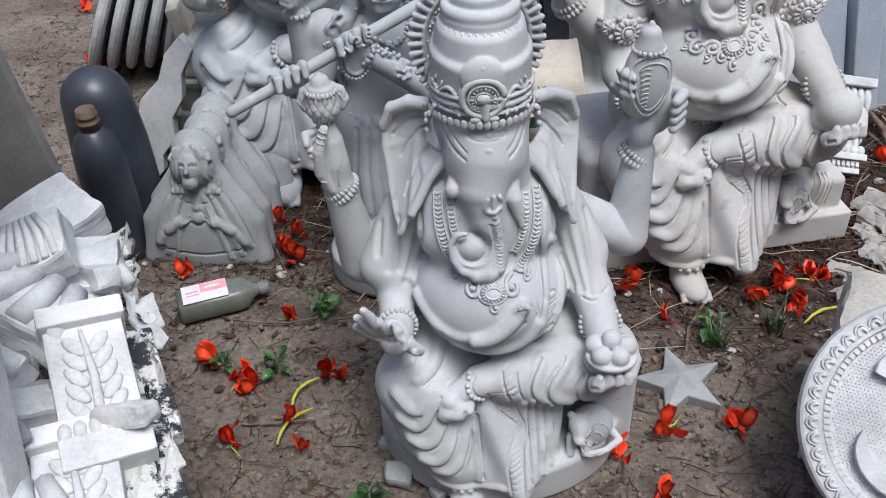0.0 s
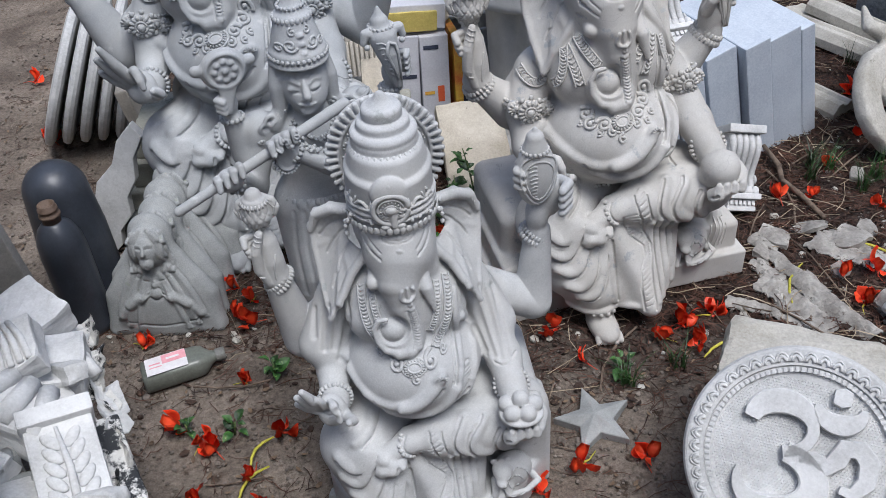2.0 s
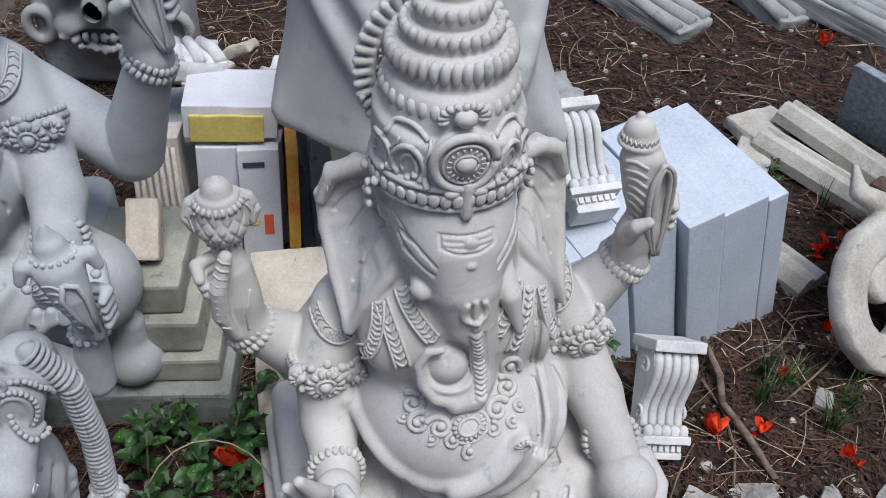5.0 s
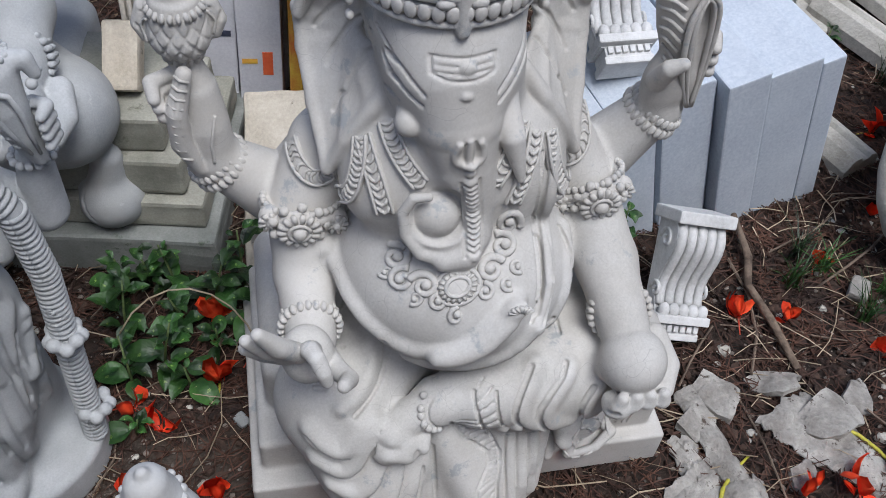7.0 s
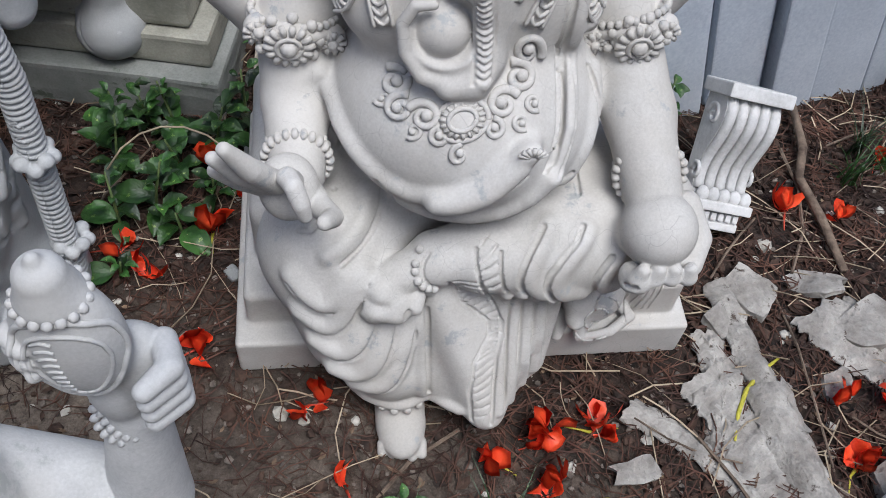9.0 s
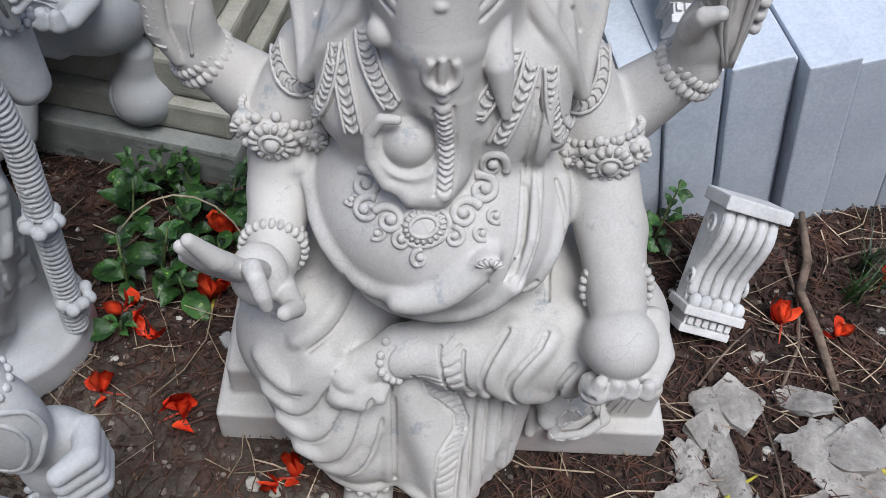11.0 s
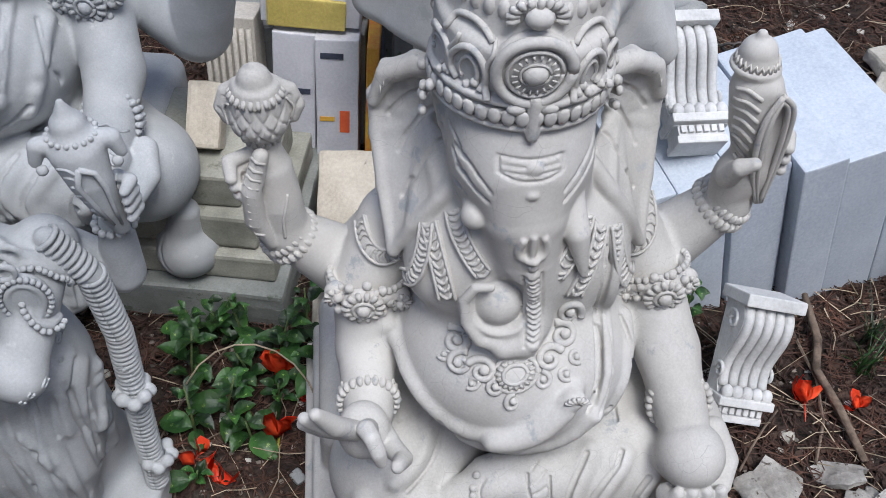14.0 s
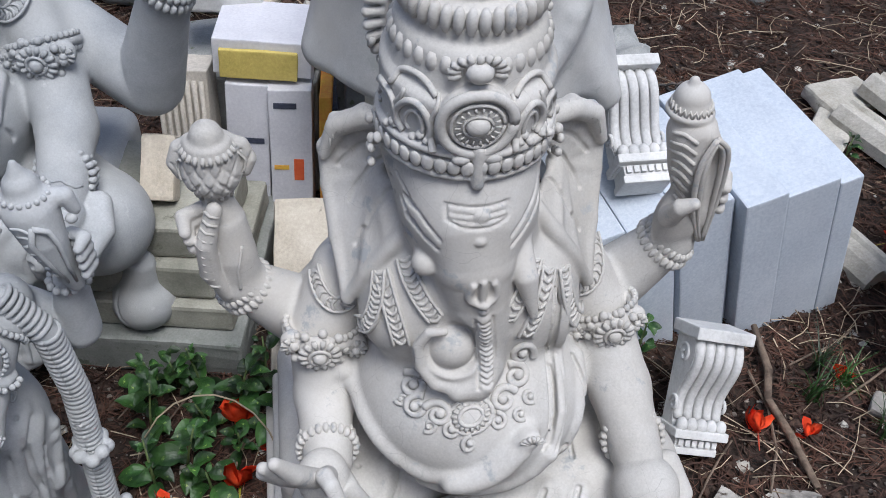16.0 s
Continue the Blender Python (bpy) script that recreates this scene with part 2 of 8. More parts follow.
IRON = surface("rusty_iron", (0.05, 0.05, 0.05), (0.12, 0.10, 0.09), 30, rough=0.6, metal=0.6)
RED_DARK = surface("red_stalk", (0.40, 0.04, 0.02), (0.60, 0.10, 0.04), 40, rough=0.5)
YELLOWGREEN = surface("yellow_green_stalk", (0.38, 0.36, 0.03), (0.55, 0.50, 0.06), 40, rough=0.5)
STEM = surface("green_stem", (0.06, 0.10, 0.03), (0.14, 0.18, 0.06), 40, rough=0.6)
NEEDLE = surface("dry_needles", (0.022, 0.010, 0.007), (0.12, 0.055, 0.034), 12, rough=0.8, bump=0.0)
STRAW = surface("pale_straw", (0.26, 0.20, 0.13), (0.46, 0.38, 0.27), 9, rough=0.8, bump=0.0)
GRIT = surface("grit", (0.07, 0.058, 0.048), (0.26, 0.22, 0.185), 25, rough=0.9)
DRYLEAF = surface("dry_leaf_bits", (0.07, 0.045, 0.03), (0.26, 0.18, 0.11), 8, rough=0.8, bump=0.0)
BARK = surface("bark_crumbs", (0.018, 0.011, 0.008), (0.085, 0.050, 0.034), 20, rough=0.9)


# ---- sculpting ----
class Clay:
    """A block of space in which rounded forms are added and carved, then skinned as one mesh."""

    def __init__(self, low, high, step):
        self.low, self.step = np.array(low, float), step
        self.n = np.ceil((np.array(high, float) - self.low) / step).astype(int) + 1
        self.axes = [(self.low[i] + step * np.arange(self.n[i])).astype(np.float32) for i in range(3)]
        self.d = np.full(self.n, 1.0, np.float32)
        self.fine_v, self.fine_f = [], []
        self.aim()

    def region(self, low, high, grow):
        a = np.clip(np.floor((np.array(low) - grow - self.low) / self.step).astype(int), 0, self.n)
        b = np.clip(np.ceil((np.array(high) + grow - self.low) / self.step).astype(int) + 1, 0, self.n)
        s = tuple(slice(i, j) for i, j in zip(a, b))
        g = [self.axes[i][s[i]].reshape([-1 if j == i else 1 for j in range(3)]) for i in range(3)]
        return s, g

    def mix(self, s, d, k, cut=False):
        if d.size == 0:
            return
        a = self.d[s]
        if cut:
            a, d = -a, d
        h = np.maximum(k - np.abs(a - d), 0) / k
        out = np.minimum(a, d) - h * h * (k * 0.25)
        self.d[s] = -out if cut else out

    def _cut(self, s, d, k):
        if d.size == 0:
            return
        a, b = self.d[s], -d
        h = np.maximum(k - np.abs(a - b), 0) / k
        self.d[s] = np.maximum(a, b) + h * h * (k * 0.25)

    def put(self, s, d, k, cut):
        if cut:
            self._cut(s, d, k)
        else:
            self.mix(s, d, k)

    def ball(self, c, r, rot=None, k=0.02, cut=False, warp=None):
        r = np.array(r if hasattr(r, "__len__") else (r, r, r), float)
        reach = r if rot is None else np.full(3, r.max())
        s, g = self.region(np.array(c) - reach, np.array(c) + reach, k + 3 * self.step)
        x, y, z = (g[i] - c[i] for i in range(3))
        if rot is not None:
            m = np.array(Euler([radians(a) for a in rot]).to_matrix()).T
            x, y, z = (m[i, 0] * x + m[i, 1] * y + m[i, 2] * z for i in range(3))
        k0 = np.sqrt((x / r[0]) ** 2 + (y / r[1]) ** 2 + (z / r[2]) ** 2)
        k1 = np.sqrt((x / r[0] ** 2) ** 2 + (y / r[1] ** 2) ** 2 + (z / r[2] ** 2) ** 2) + 1e-6
        d = (k0 * (k0 - 1) / k1).astype(np.float32)
        if warp:
            d = d + warp(*g).astype(np.float32)
        self.put(s, d, k, cut)

    def limb(self, pts, rads, k=0.02, cut=False, warp=None):
        pts = [np.array(p, float) for p in pts]
        if not hasattr(rads, "__len__"):
            rads = [rads] * len(pts)
        m, grow = max(rads), k + 3 * self.step
        s, g = self.region(np.min(pts, 0) - m, np.max(pts, 0) + m, grow)
        shape = [len(v.ravel()) for v in g]
        if 0 in shape:
            return
        whole = np.full(shape, 1.0, np.float32)
        for i in range(len(pts) - 1):
            a, b, ra, rb = pts[i], pts[i + 1], rads[i], rads[i + 1]
            q = max(ra, rb)
            t_s, (x, y, z) = self.region(np.minimum(a, b) - q, np.maximum(a, b) + q, grow)
            e = b - a
            t = np.clip(((x - a[0]) * e[0] + (y - a[1]) * e[1] + (z - a[2]) * e[2]) / max(e @ e, 1e-9), 0, 1)
            d = np.sqrt((x - a[0] - t * e[0]) ** 2 + (y - a[1] - t * e[1]) ** 2 + (z - a[2] - t * e[2]) ** 2) - (ra + (rb - ra) * t)
            if 0 in d.shape:
                continue
            w = tuple(slice(p.start - o.start, p.stop - o.start) for p, o in zip(t_s, s))
            whole[w] = np.minimum(whole[w], d)
        self.put(s, whole, k, cut)

    def block(self, c, half, r=0.01, rot=None, k=0.01, cut=False):
        half = np.array(half, float)
        reach = half if rot is None else np.full(3, np.linalg.norm(half))
        s, g = self.region(np.array(c) - reach, np.array(c) + reach, k + 3 * self.step)
        x, y, z = (g[i] - c[i] for i in range(3))
        if rot is not None:
            m = np.array(Euler([radians(a) for a in rot]).to_matrix()).T
            x, y, z = (m[i, 0] * x + m[i, 1] * y + m[i, 2] * z for i in range(3))
        q = [np.abs(v) - (half[i] - r) for i, v in enumerate((x, y, z))]
        out = np.sqrt(np.maximum(q[0], 0) ** 2 + np.maximum(q[1], 0) ** 2 + np.maximum(q[2], 0) ** 2)
        d = out + np.minimum(np.maximum(np.maximum(q[0], q[1]), q[2]), 0) - r
        self.put(s, d.astype(np.float32), k, cut)

    def tier(self, c, rx, ry, half, r=0.006, k=0.008, tilt=0.0, taper=0.0, cut=False):
        """A flat round form with an upright axis, leaning back by tilt, narrowing upwards by taper."""
        m = max(rx, ry, half) * 1.45
        s, g = self.region(np.array(c) - m, np.array(c) + m, k + 3 * self.step)
        x, y, z = (g[i] - c[i] for i in range(3))
        ct, st = math.cos(radians(tilt)), math.sin(radians(tilt))
        y, z = ct * y - st * -z * 1.0, ct * z - st * y
        sc = 1 - taper * np.clip(z / half, -1, 1)
        q = (np.sqrt((x / (rx * sc)) ** 2 + (y / (ry * sc)) ** 2) - 1) * min(rx, ry)
        a, b = q + r, np.abs(z) - half + r
        d = np.sqrt(np.maximum(a, 0) ** 2 + np.maximum(b, 0) ** 2) + np.minimum(np.maximum(a, b), 0) - r
        self.put(s, d.astype(np.float32), k, cut)

    def tri(self, a, b, c, r, k=0.012, cut=False):
        """A rounded slab on a triangle."""
        a, b, c = (np.array(p, float) for p in (a, b, c))
        s, (x, y, z) = self.region(np.minimum(np.minimum(a, b), c) - r, np.maximum(np.maximum(a, b), c) + r, k + 3 * self.step)
        nrm = np.cross(b - a, c - a)
        nrm /= np.linalg.norm(nrm)
        def seg(p, q):
            e = q - p
            t = np.clip(((x - p[0]) * e[0] + (y - p[1]) * e[1] + (z - p[2]) * e[2]) / (e @ e), 0, 1)
            return (x - p[0] - t * e[0]) ** 2 + (y - p[1] - t * e[1]) ** 2 + (z - p[2] - t * e[2]) ** 2
        edge = np.minimum(np.minimum(seg(a, b), seg(b, c)), seg(c, a))
        flat = ((x - a[0]) * nrm[0] + (y - a[1]) * nrm[1] + (z - a[2]) * nrm[2]) ** 2
        inside = True
        for p, q in ((a, b), (b, c), (c, a)):
            w = np.cross(nrm, q - p)
            inside = inside & (((x - p[0]) * w[0] + (y - p[1]) * w[1] + (z - p[2]) * w[2]) >= 0)
        d = np.sqrt(np.where(inside, flat, edge)) - r
        self.put(s, d.astype(np.float32), k, cut)

    def front(self, x, z):
        """The depth of the front surface behind the point (x, z)."""
        i = int(np.clip(round((x - self.low[0]) / self.step), 0, self.n[0] - 1))
        j = int(np.clip(round((z - self.low[2]) / self.step), 0, self.n[2] - 1))
        hit = np.nonzero(self.d[i, :, j] < 0)[0]
        if not len(hit):
            return None
        n, more = hit[0], 0.0
        if n > 0:
            a, b = float(self.d[i, n - 1, j]), float(self.d[i, n, j])
            more = a / (a - b) - 1.0
        return self.low[1] + self.step * (n + more)

    def aim(self, slope=0.0, yref=0.0, fan=(0.0, 0.0, 0.0), tall=1.0):
        """From which side lines are drawn on: straight from the front, or from above by slope."""
        self.slope, self.yref, self.fan, self.tall = slope, yref, fan, tall

    def hit(self, x, z):
        """Where the drawn point (x, z) lands on the surface."""
        if not self.slope:
            y = self.front(x, z)
            return None if y is None else (x, y, z)
        ys = self.axes[1]
        sx = self.fan[0] + self.fan[1] * (x - self.fan[2])
        xs, zs = x + sx * (ys - self.yref), z - self.slope * (ys - self.yref)
        i = np.clip(np.round((xs - self.low[0]) / self.step).astype(int), 0, self.n[0] - 1)
        j = np.clip(np.round((zs - self.low[2]) / self.step).astype(int), 0, self.n[2] - 1)
        v = self.d[i, np.arange(len(ys)), j]
        inside = np.nonzero(v < 0)[0]
        if not len(inside):
            return None
        n = inside[0]
        q = float(v[n - 1] / (v[n - 1] - v[n])) - 1.0 if n > 0 and v[n - 1] < 0.01 else 0.0
        y = float(ys[n]) + q * self.step
        return (x + sx * (y - self.yref), y, z - self.slope * (y - self.yref))

    def trace(self, path, step=0.008):
        """Points along a drawn line (x, z), laid on the front surface."""
        out = []
        for (x0, z0), (x1, z1) in zip(path[:-1], path[1:]):
            n = max(1, int(math.hypot(x1 - x0, z1 - z0) / step))
            for i in range(n + 1):
                x, z = x0 + (x1 - x0) * i / n, z0 + (z1 - z0) * i / n
                p = self.hit(x, z)
                if p is not None:
                    out.append(p)
        return out

    def stroke(self, path, r, k=0.004, cut=False, jump=0.03, out=0.0):
        run = []
        for p in self.trace(path):
            tilt = self.slope or 0.3
            p = (p[0], p[1] - out / (1 + 0.4 * tilt), p[2] + out * tilt / (1 + 0.4 * tilt))
            if run and abs(p[1] - run[-1][1]) > jump:
                if len(run) > 1:
                    self.limb(run, r, k, cut)
                run = []
            run.append(p)
        if len(run) > 1:
            self.limb(run, r, k, cut)

    def groove(self, path, r=0.0026, depth=0.0024, jump=0.02):
        """A sharp line sunk into the front surface."""
        self.stroke(path, r, 0.001, cut=True, jump=jump, out=-depth)

    @staticmethod
    def shift(path, d):
        """The same drawn line, moved sideways by d."""
        out = []
        for i, (x, z) in enumerate(path):
            (x0, z0), (x1, z1) = path[max(i - 1, 0)], path[min(i + 1, len(path) - 1)]
            n = math.hypot(x1 - x0, z1 - z0) or 1.0
            out.append((x - d * (z1 - z0) / n, z + d * (x1 - x0) / n))
        return out

    def normal(self, p):
        """The way out of the surface near p."""
        i = [int(np.clip(round((p[a] - self.low[a]) / self.step), 2, self.n[a] - 3)) for a in range(3)]
        g = Vector([float(self.d[tuple(i[b] + 2 * (b == a) for b in range(3))] - self.d[tuple(i[b] - 2 * (b == a) for b in range(3))]) for a in range(3)])
        return g.normalized() if g.length > 1e-6 else Vector((0, -1, 0))

    def net(self, rings, closed=True):
        """Rings of points skinned into a strip or tube with end caps, kept as fine detail on the surface."""
        b, k = len(self.fine_v), len(rings[0])
        for ring in rings:
            self.fine_v += [tuple(p) for p in ring]
        for i in range(len(rings) - 1):
            for j in range(k if closed else k - 1):
                q = (j + 1) % k
                self.fine_f.append((b + i * k + j, b + i * k + q, b + (i + 1) * k + q, b + (i + 1) * k + j))
        e = b + (len(rings) - 1) * k
        self.fine_v += [tuple(sum((Vector(p) for p in rings[0]), Vector()) / k), tuple(sum((Vector(p) for p in rings[-1]), Vector()) / k)]
        for j in range(k):
            q = (j + 1) % k
            self.fine_f += [(e + k, b + q, b + j), (e + k + 1, e + j, e + q)]

    def pearl(self, c, r, rot=None):
        """A small crisp bead or boss."""
        r = r if hasattr(r, "__len__") else (r, r, r)
        q = Euler([radians(a) for a in rot]).to_matrix() if rot is not None else Matrix.Identity(3)
        rings = []
        for i in range(1, 6):
            t = math.pi * i / 6
            rings.append([Vector(c) + q @ Vector((r[0] * math.sin(t) * math.cos(2 * math.pi * j / 8), r[1] * math.sin(t) * math.sin(2 * math.pi * j / 8), -r[2] * math.cos(t))) for j in range(8)])
        self.net(rings)

    def wire(self, pts, rads, sides=7):
        """A crisp round cord through points in space."""
        pts = [Vector(p) for p in pts]
        if len(pts) < 2:
            return
        rings = []
        side = None
        for i, p in enumerate(pts):
            d = (pts[min(i + 1, len(pts) - 1)] - pts[max(i - 1, 0)])
            d = d.normalized() if d.length > 1e-7 else Vector((1, 0, 0))
            side = (d.orthogonal() if side is None else side - d * side.dot(d)).normalized()
            up = d.cross(side)
            r = rads[min(len(rads) - 1, int(i * len(rads) / len(pts)))] if hasattr(rads, "__len__") else rads
            rings.append([p + (side * math.cos(2 * math.pi * j / sides) + up * math.sin(2 * math.pi * j / sides)) * r for j in range(sides)])
        self.net(rings)

    def runs(self, path, step=0.003, jump=0.02, soft=2):
        """A drawn line laid on the surface, smoothed, broken where the surface drops away."""
        out, run = [], []
        for p in self.trace(path, step):
            if run and math.dist(p, run[-1]) < 1e-5:
                continue
            if run and abs(p[1] - run[-1][1]) > jump:
                out.append(run)
                run = []
            run.append(p)
        out.append(run)
        done = []
        for run in out:
            if len(run) < 2:
                continue
            a = np.array(run)
            for _ in range(soft):
                if len(a) > 3:
                    a[1:-1] = (a[:-2] + 2 * a[1:-1] + a[2:]) / 4
            done.append([Vector(p) for p in a])
        return done

    def cord(self, path, r, out=0.2, step=0.003, thin=1.0, jump=0.02, soft=2):
        """A raised crisp line on the surface; thin: how much is left of its thickness at the end."""
        for run in self.runs(path, step, jump, soft):
            n = len(run)
            self.wire([p + self.normal(p) * (r * out) for p in run], [r * (1 + (thin - 1) * i / max(1, n - 1)) for i in range(n)])

    def band(self, path, w, h=0.004, gap=0.0, r=0.0022, bend=0.25):
        """A raised strip with a rim along each edge and crescents across it."""
        w, gap = w * 1.15, gap * 0.72
        for run in self.runs(path, 0.0031, 0.03):
            rings = []
            for i, p in enumerate(run):
                n = self.normal(p)
                d = (run[min(i + 1, len(run) - 1)] - run[max(i - 1, 0)]).normalized()
                q = n.cross(d).normalized()
                rings.append([p + q * (u * w) + n * v for u, v in ((-0.5, -0.004), (-0.5, h * 0.45), (-0.42, h * 0.6), (0.42, h * 0.6), (0.5, h * 0.45), (0.5, -0.004))])
            self.net(rings)
            for u in (-0.46, 0.46):
                self.wire([(a[1] + a[4]) / 2 + (a[4] - a[1]) * u + self.normal(p) * (h * 0.35) for a, p in zip(rings, run)], r * 0.95, 6)
            if gap:
                c = gap
                for i in range(len(run) - 1):
                    a, b = run[i], run[i + 1]
                    c += (b - a).length
                    if c < gap:
                        continue
                    c = 0.0
                    n = self.normal(a)
                    d = (b - a).normalized()
                    q = n.cross(d).normalized()
                    self.wire([a + q * (u * w) + d * (bend * w * (1 - 7 * u * u)) + n * (h * 0.75 - abs(u) * h * 0.3) for u in (-0.36, -0.2, 0.0, 0.2, 0.36)], r * 1.05, 5)

    def scroll(self, x, z, size, start=0.0, hand=1, turns=1.25, r=0.0030, rise=0.006):
        """A raised volute: a thick cord wound in to a bead."""
        at = self.hit(x, z)
        if at is None:
            return
        e, pts = self.tall, []
        m = int(18 * turns) + 1
        size, cord = size * 1.15, min(0.0056, size * 0.27)
        for i in range(m):
            a = radians(start) + hand * i / 18 * 2 * math.pi
            q = (size - cord) * (1 - 0.80 * (i / max(1, m - 1)) ** 0.9)
            pts.append((x + q * math.cos(a), z + e * q * math.sin(a)))
        self.cord(pts, cord, 0.25, 0.0025, 0.62, soft=1)
        p = Vector(self.hit(*pts[-1]) or at)
        self.pearl(p + self.normal(p) * cord * 0.5, cord * 1.25)

    def beads(self, path, r, gap=2.2, k=0.0015, squash=1.0, out=0.002):
        last = None
        for p in self.trace(path, r * 0.5):
            if last is None or math.dist(p, last) > r * gap:
                n = self.normal(p)
                self.pearl(Vector(p) + n * out, (r, r, r * squash))
                last = p

    def curl(self, x, z, size, r, turns=1.4, start=0.0, hand=1):
        pts = []
        for i in range(int(16 * turns) + 1):
            a = radians(start) + hand * i / 16 * 2 * math.pi
            q = size * (1 - 0.75 * i / (16 * turns))
            pts.append((x + q * math.cos(a), z + q * math.sin(a)))
        self.cord(pts, r, 0.3, 0.0025, 0.7)

    def hoop(self, c, rx, ry, r, n=0, axis=(0, 0, 1), squash=1.0):
        """A ring round a limb, plain (n = 0) or of n beads."""
        q = Vector((0, 0, 1)).rotation_difference(Vector(axis).normalized())
        m = n or 24
        pts = [Vector(c) + q @ Vector((rx * math.cos(2 * math.pi * i / m), ry * math.sin(2 * math.pi * i / m), 0)) for i in range(m + 1)]
        if n:
            turn = q.to_matrix()
            for i, p in enumerate(pts[:-1]):
                a = 2 * math.pi * i / m
                wide = min(r, math.pi * (rx + ry) / m * 0.5)
                self.pearl(p, (r, wide, r * squash * 1.15), [math.degrees(v) for v in (turn @ Matrix.Rotation(a, 3, 'Z')).to_euler()])
        else:
            self.limb([np.array(p) for p in pts], r, 0.004)

    def skin(self):
        """Vertices and quads of the surface."""
        d = self.d
        ins = d < 0
        n = self.n
        cell = np.zeros(n - 1, np.int8)
        for i in (0, 1):
            for j in (0, 1):
                for l in (0, 1):
                    cell += ins[i:n[0] - 1 + i, j:n[1] - 1 + j, l:n[2] - 1 + l]
        act = np.argwhere((cell > 0) & (cell < 8))
        idx = np.full(n - 1, -1, np.int32)
        idx[tuple(act.T)] = np.arange(len(act))
        acc, cnt = np.zeros((len(act), 3), np.float32), np.zeros(len(act), np.float32)
        corner = {}
        for i in (0, 1):
            for j in (0, 1):
                for l in (0, 1):
                    corner[i, j, l] = d[act[:, 0] + i, act[:, 1] + j, act[:, 2] + l]
        for ax in range(3):
            others = [o for o in range(3) if o != ax]
            for u in (0, 1):
                for v in (0, 1):
                    p = [0, 0, 0]
                    p[others[0]], p[others[1]] = u, v
                    q = list(p)
                    q[ax] = 1
                    da, db = corner[tuple(p)], corner[tuple(q)]
                    m = (da < 0) != (db < 0)
                    t = np.where(m, da / np.where(m, da - db, 1), 0)
                    for o, w in zip(others, (u, v)):
                        acc[:, o] += np.where(m, w, 0)
                    acc[:, ax] += np.where(m, t, 0)
                    cnt += m
        verts = self.low + self.step * (act + acc / cnt[:, None])
        quads = []
        for ax in range(3):
            o1, o2 = (ax + 1) % 3, (ax + 2) % 3
            lo = [slice(None)] * 3
            hi = [slice(None)] * 3
            lo[ax], hi[ax] = slice(0, -1), slice(1, None)
            m = ins[tuple(lo)] != ins[tuple(hi)]
            e = np.argwhere(m)
            e = e[(e[:, o1] > 0) & (e[:, o2] > 0) & (e[:, o1] < n[o1] - 1) & (e[:, o2] < n[o2] - 1)]
            flip = ins[tuple(e.T)]
            def at(du, dv):
                q = e.copy()
                q[:, o1] -= du
                q[:, o2] -= dv
                return idx[tuple(q.T)]
            f = np.stack([at(0, 0), at(1, 0), at(1, 1), at(0, 1)], 1)
            f[~flip] = f[~flip][:, ::-1]
            quads.append(f[(f >= 0).all(1)])
        return verts, np.concatenate(quads)

    def statue(self, name, material, at, turn, scale, label, category="statue"):
        v, f = self.skin()
        n_skin, tri3 = len(v), [q for q in self.fine_f if len(q) == 3]
        quad = [q for q in self.fine_f if len(q) == 4]
        if self.fine_v:
            v = np.concatenate([v, np.array(self.fine_v)])
            f = np.concatenate([f, np.array(quad, np.int64) + n_skin])
        t = np.array(tri3, np.int64).reshape(-1, 3) + n_skin
        me = bpy.data.meshes.new(name)
        me.vertices.add(len(v))
        me.vertices.foreach_set("co", (v * scale).astype(np.float32).ravel())
        me.loops.add(len(f) * 4 + len(t) * 3)
        me.loops.foreach_set("vertex_index", np.concatenate([f.ravel(), t.ravel()]).astype(np.int32))
        me.polygons.add(len(f) + len(t))
        me.polygons.foreach_set("loop_start", np.concatenate([np.arange(0, len(f) * 4, 4), len(f) * 4 + np.arange(0, len(t) * 3, 3)]).astype(np.int32))
        me.polygons.foreach_set("use_smooth", np.ones(len(f) + len(t), bool))
        me.update(calc_edges=True)
        me.materials.append(material)
        ob = new(name, me)
        ob.matrix_world = pose(*at, 0, 0, turn)
        return tagged(ob, label, category)


def bow(a, b, c, n=8):
    """A smooth line from a by way of b to c."""
    m = (2 * b[0] - (a[0] + c[0]) / 2, 2 * b[1] - (a[1] + c[1]) / 2)
    return [((1 - t) ** 2 * a[0] + 2 * t * (1 - t) * m[0] + t * t * c[0], (1 - t) ** 2 * a[1] + 2 * t * (1 - t) * m[1] + t * t * c[1]) for t in [i / n for i in range(n + 1)]]


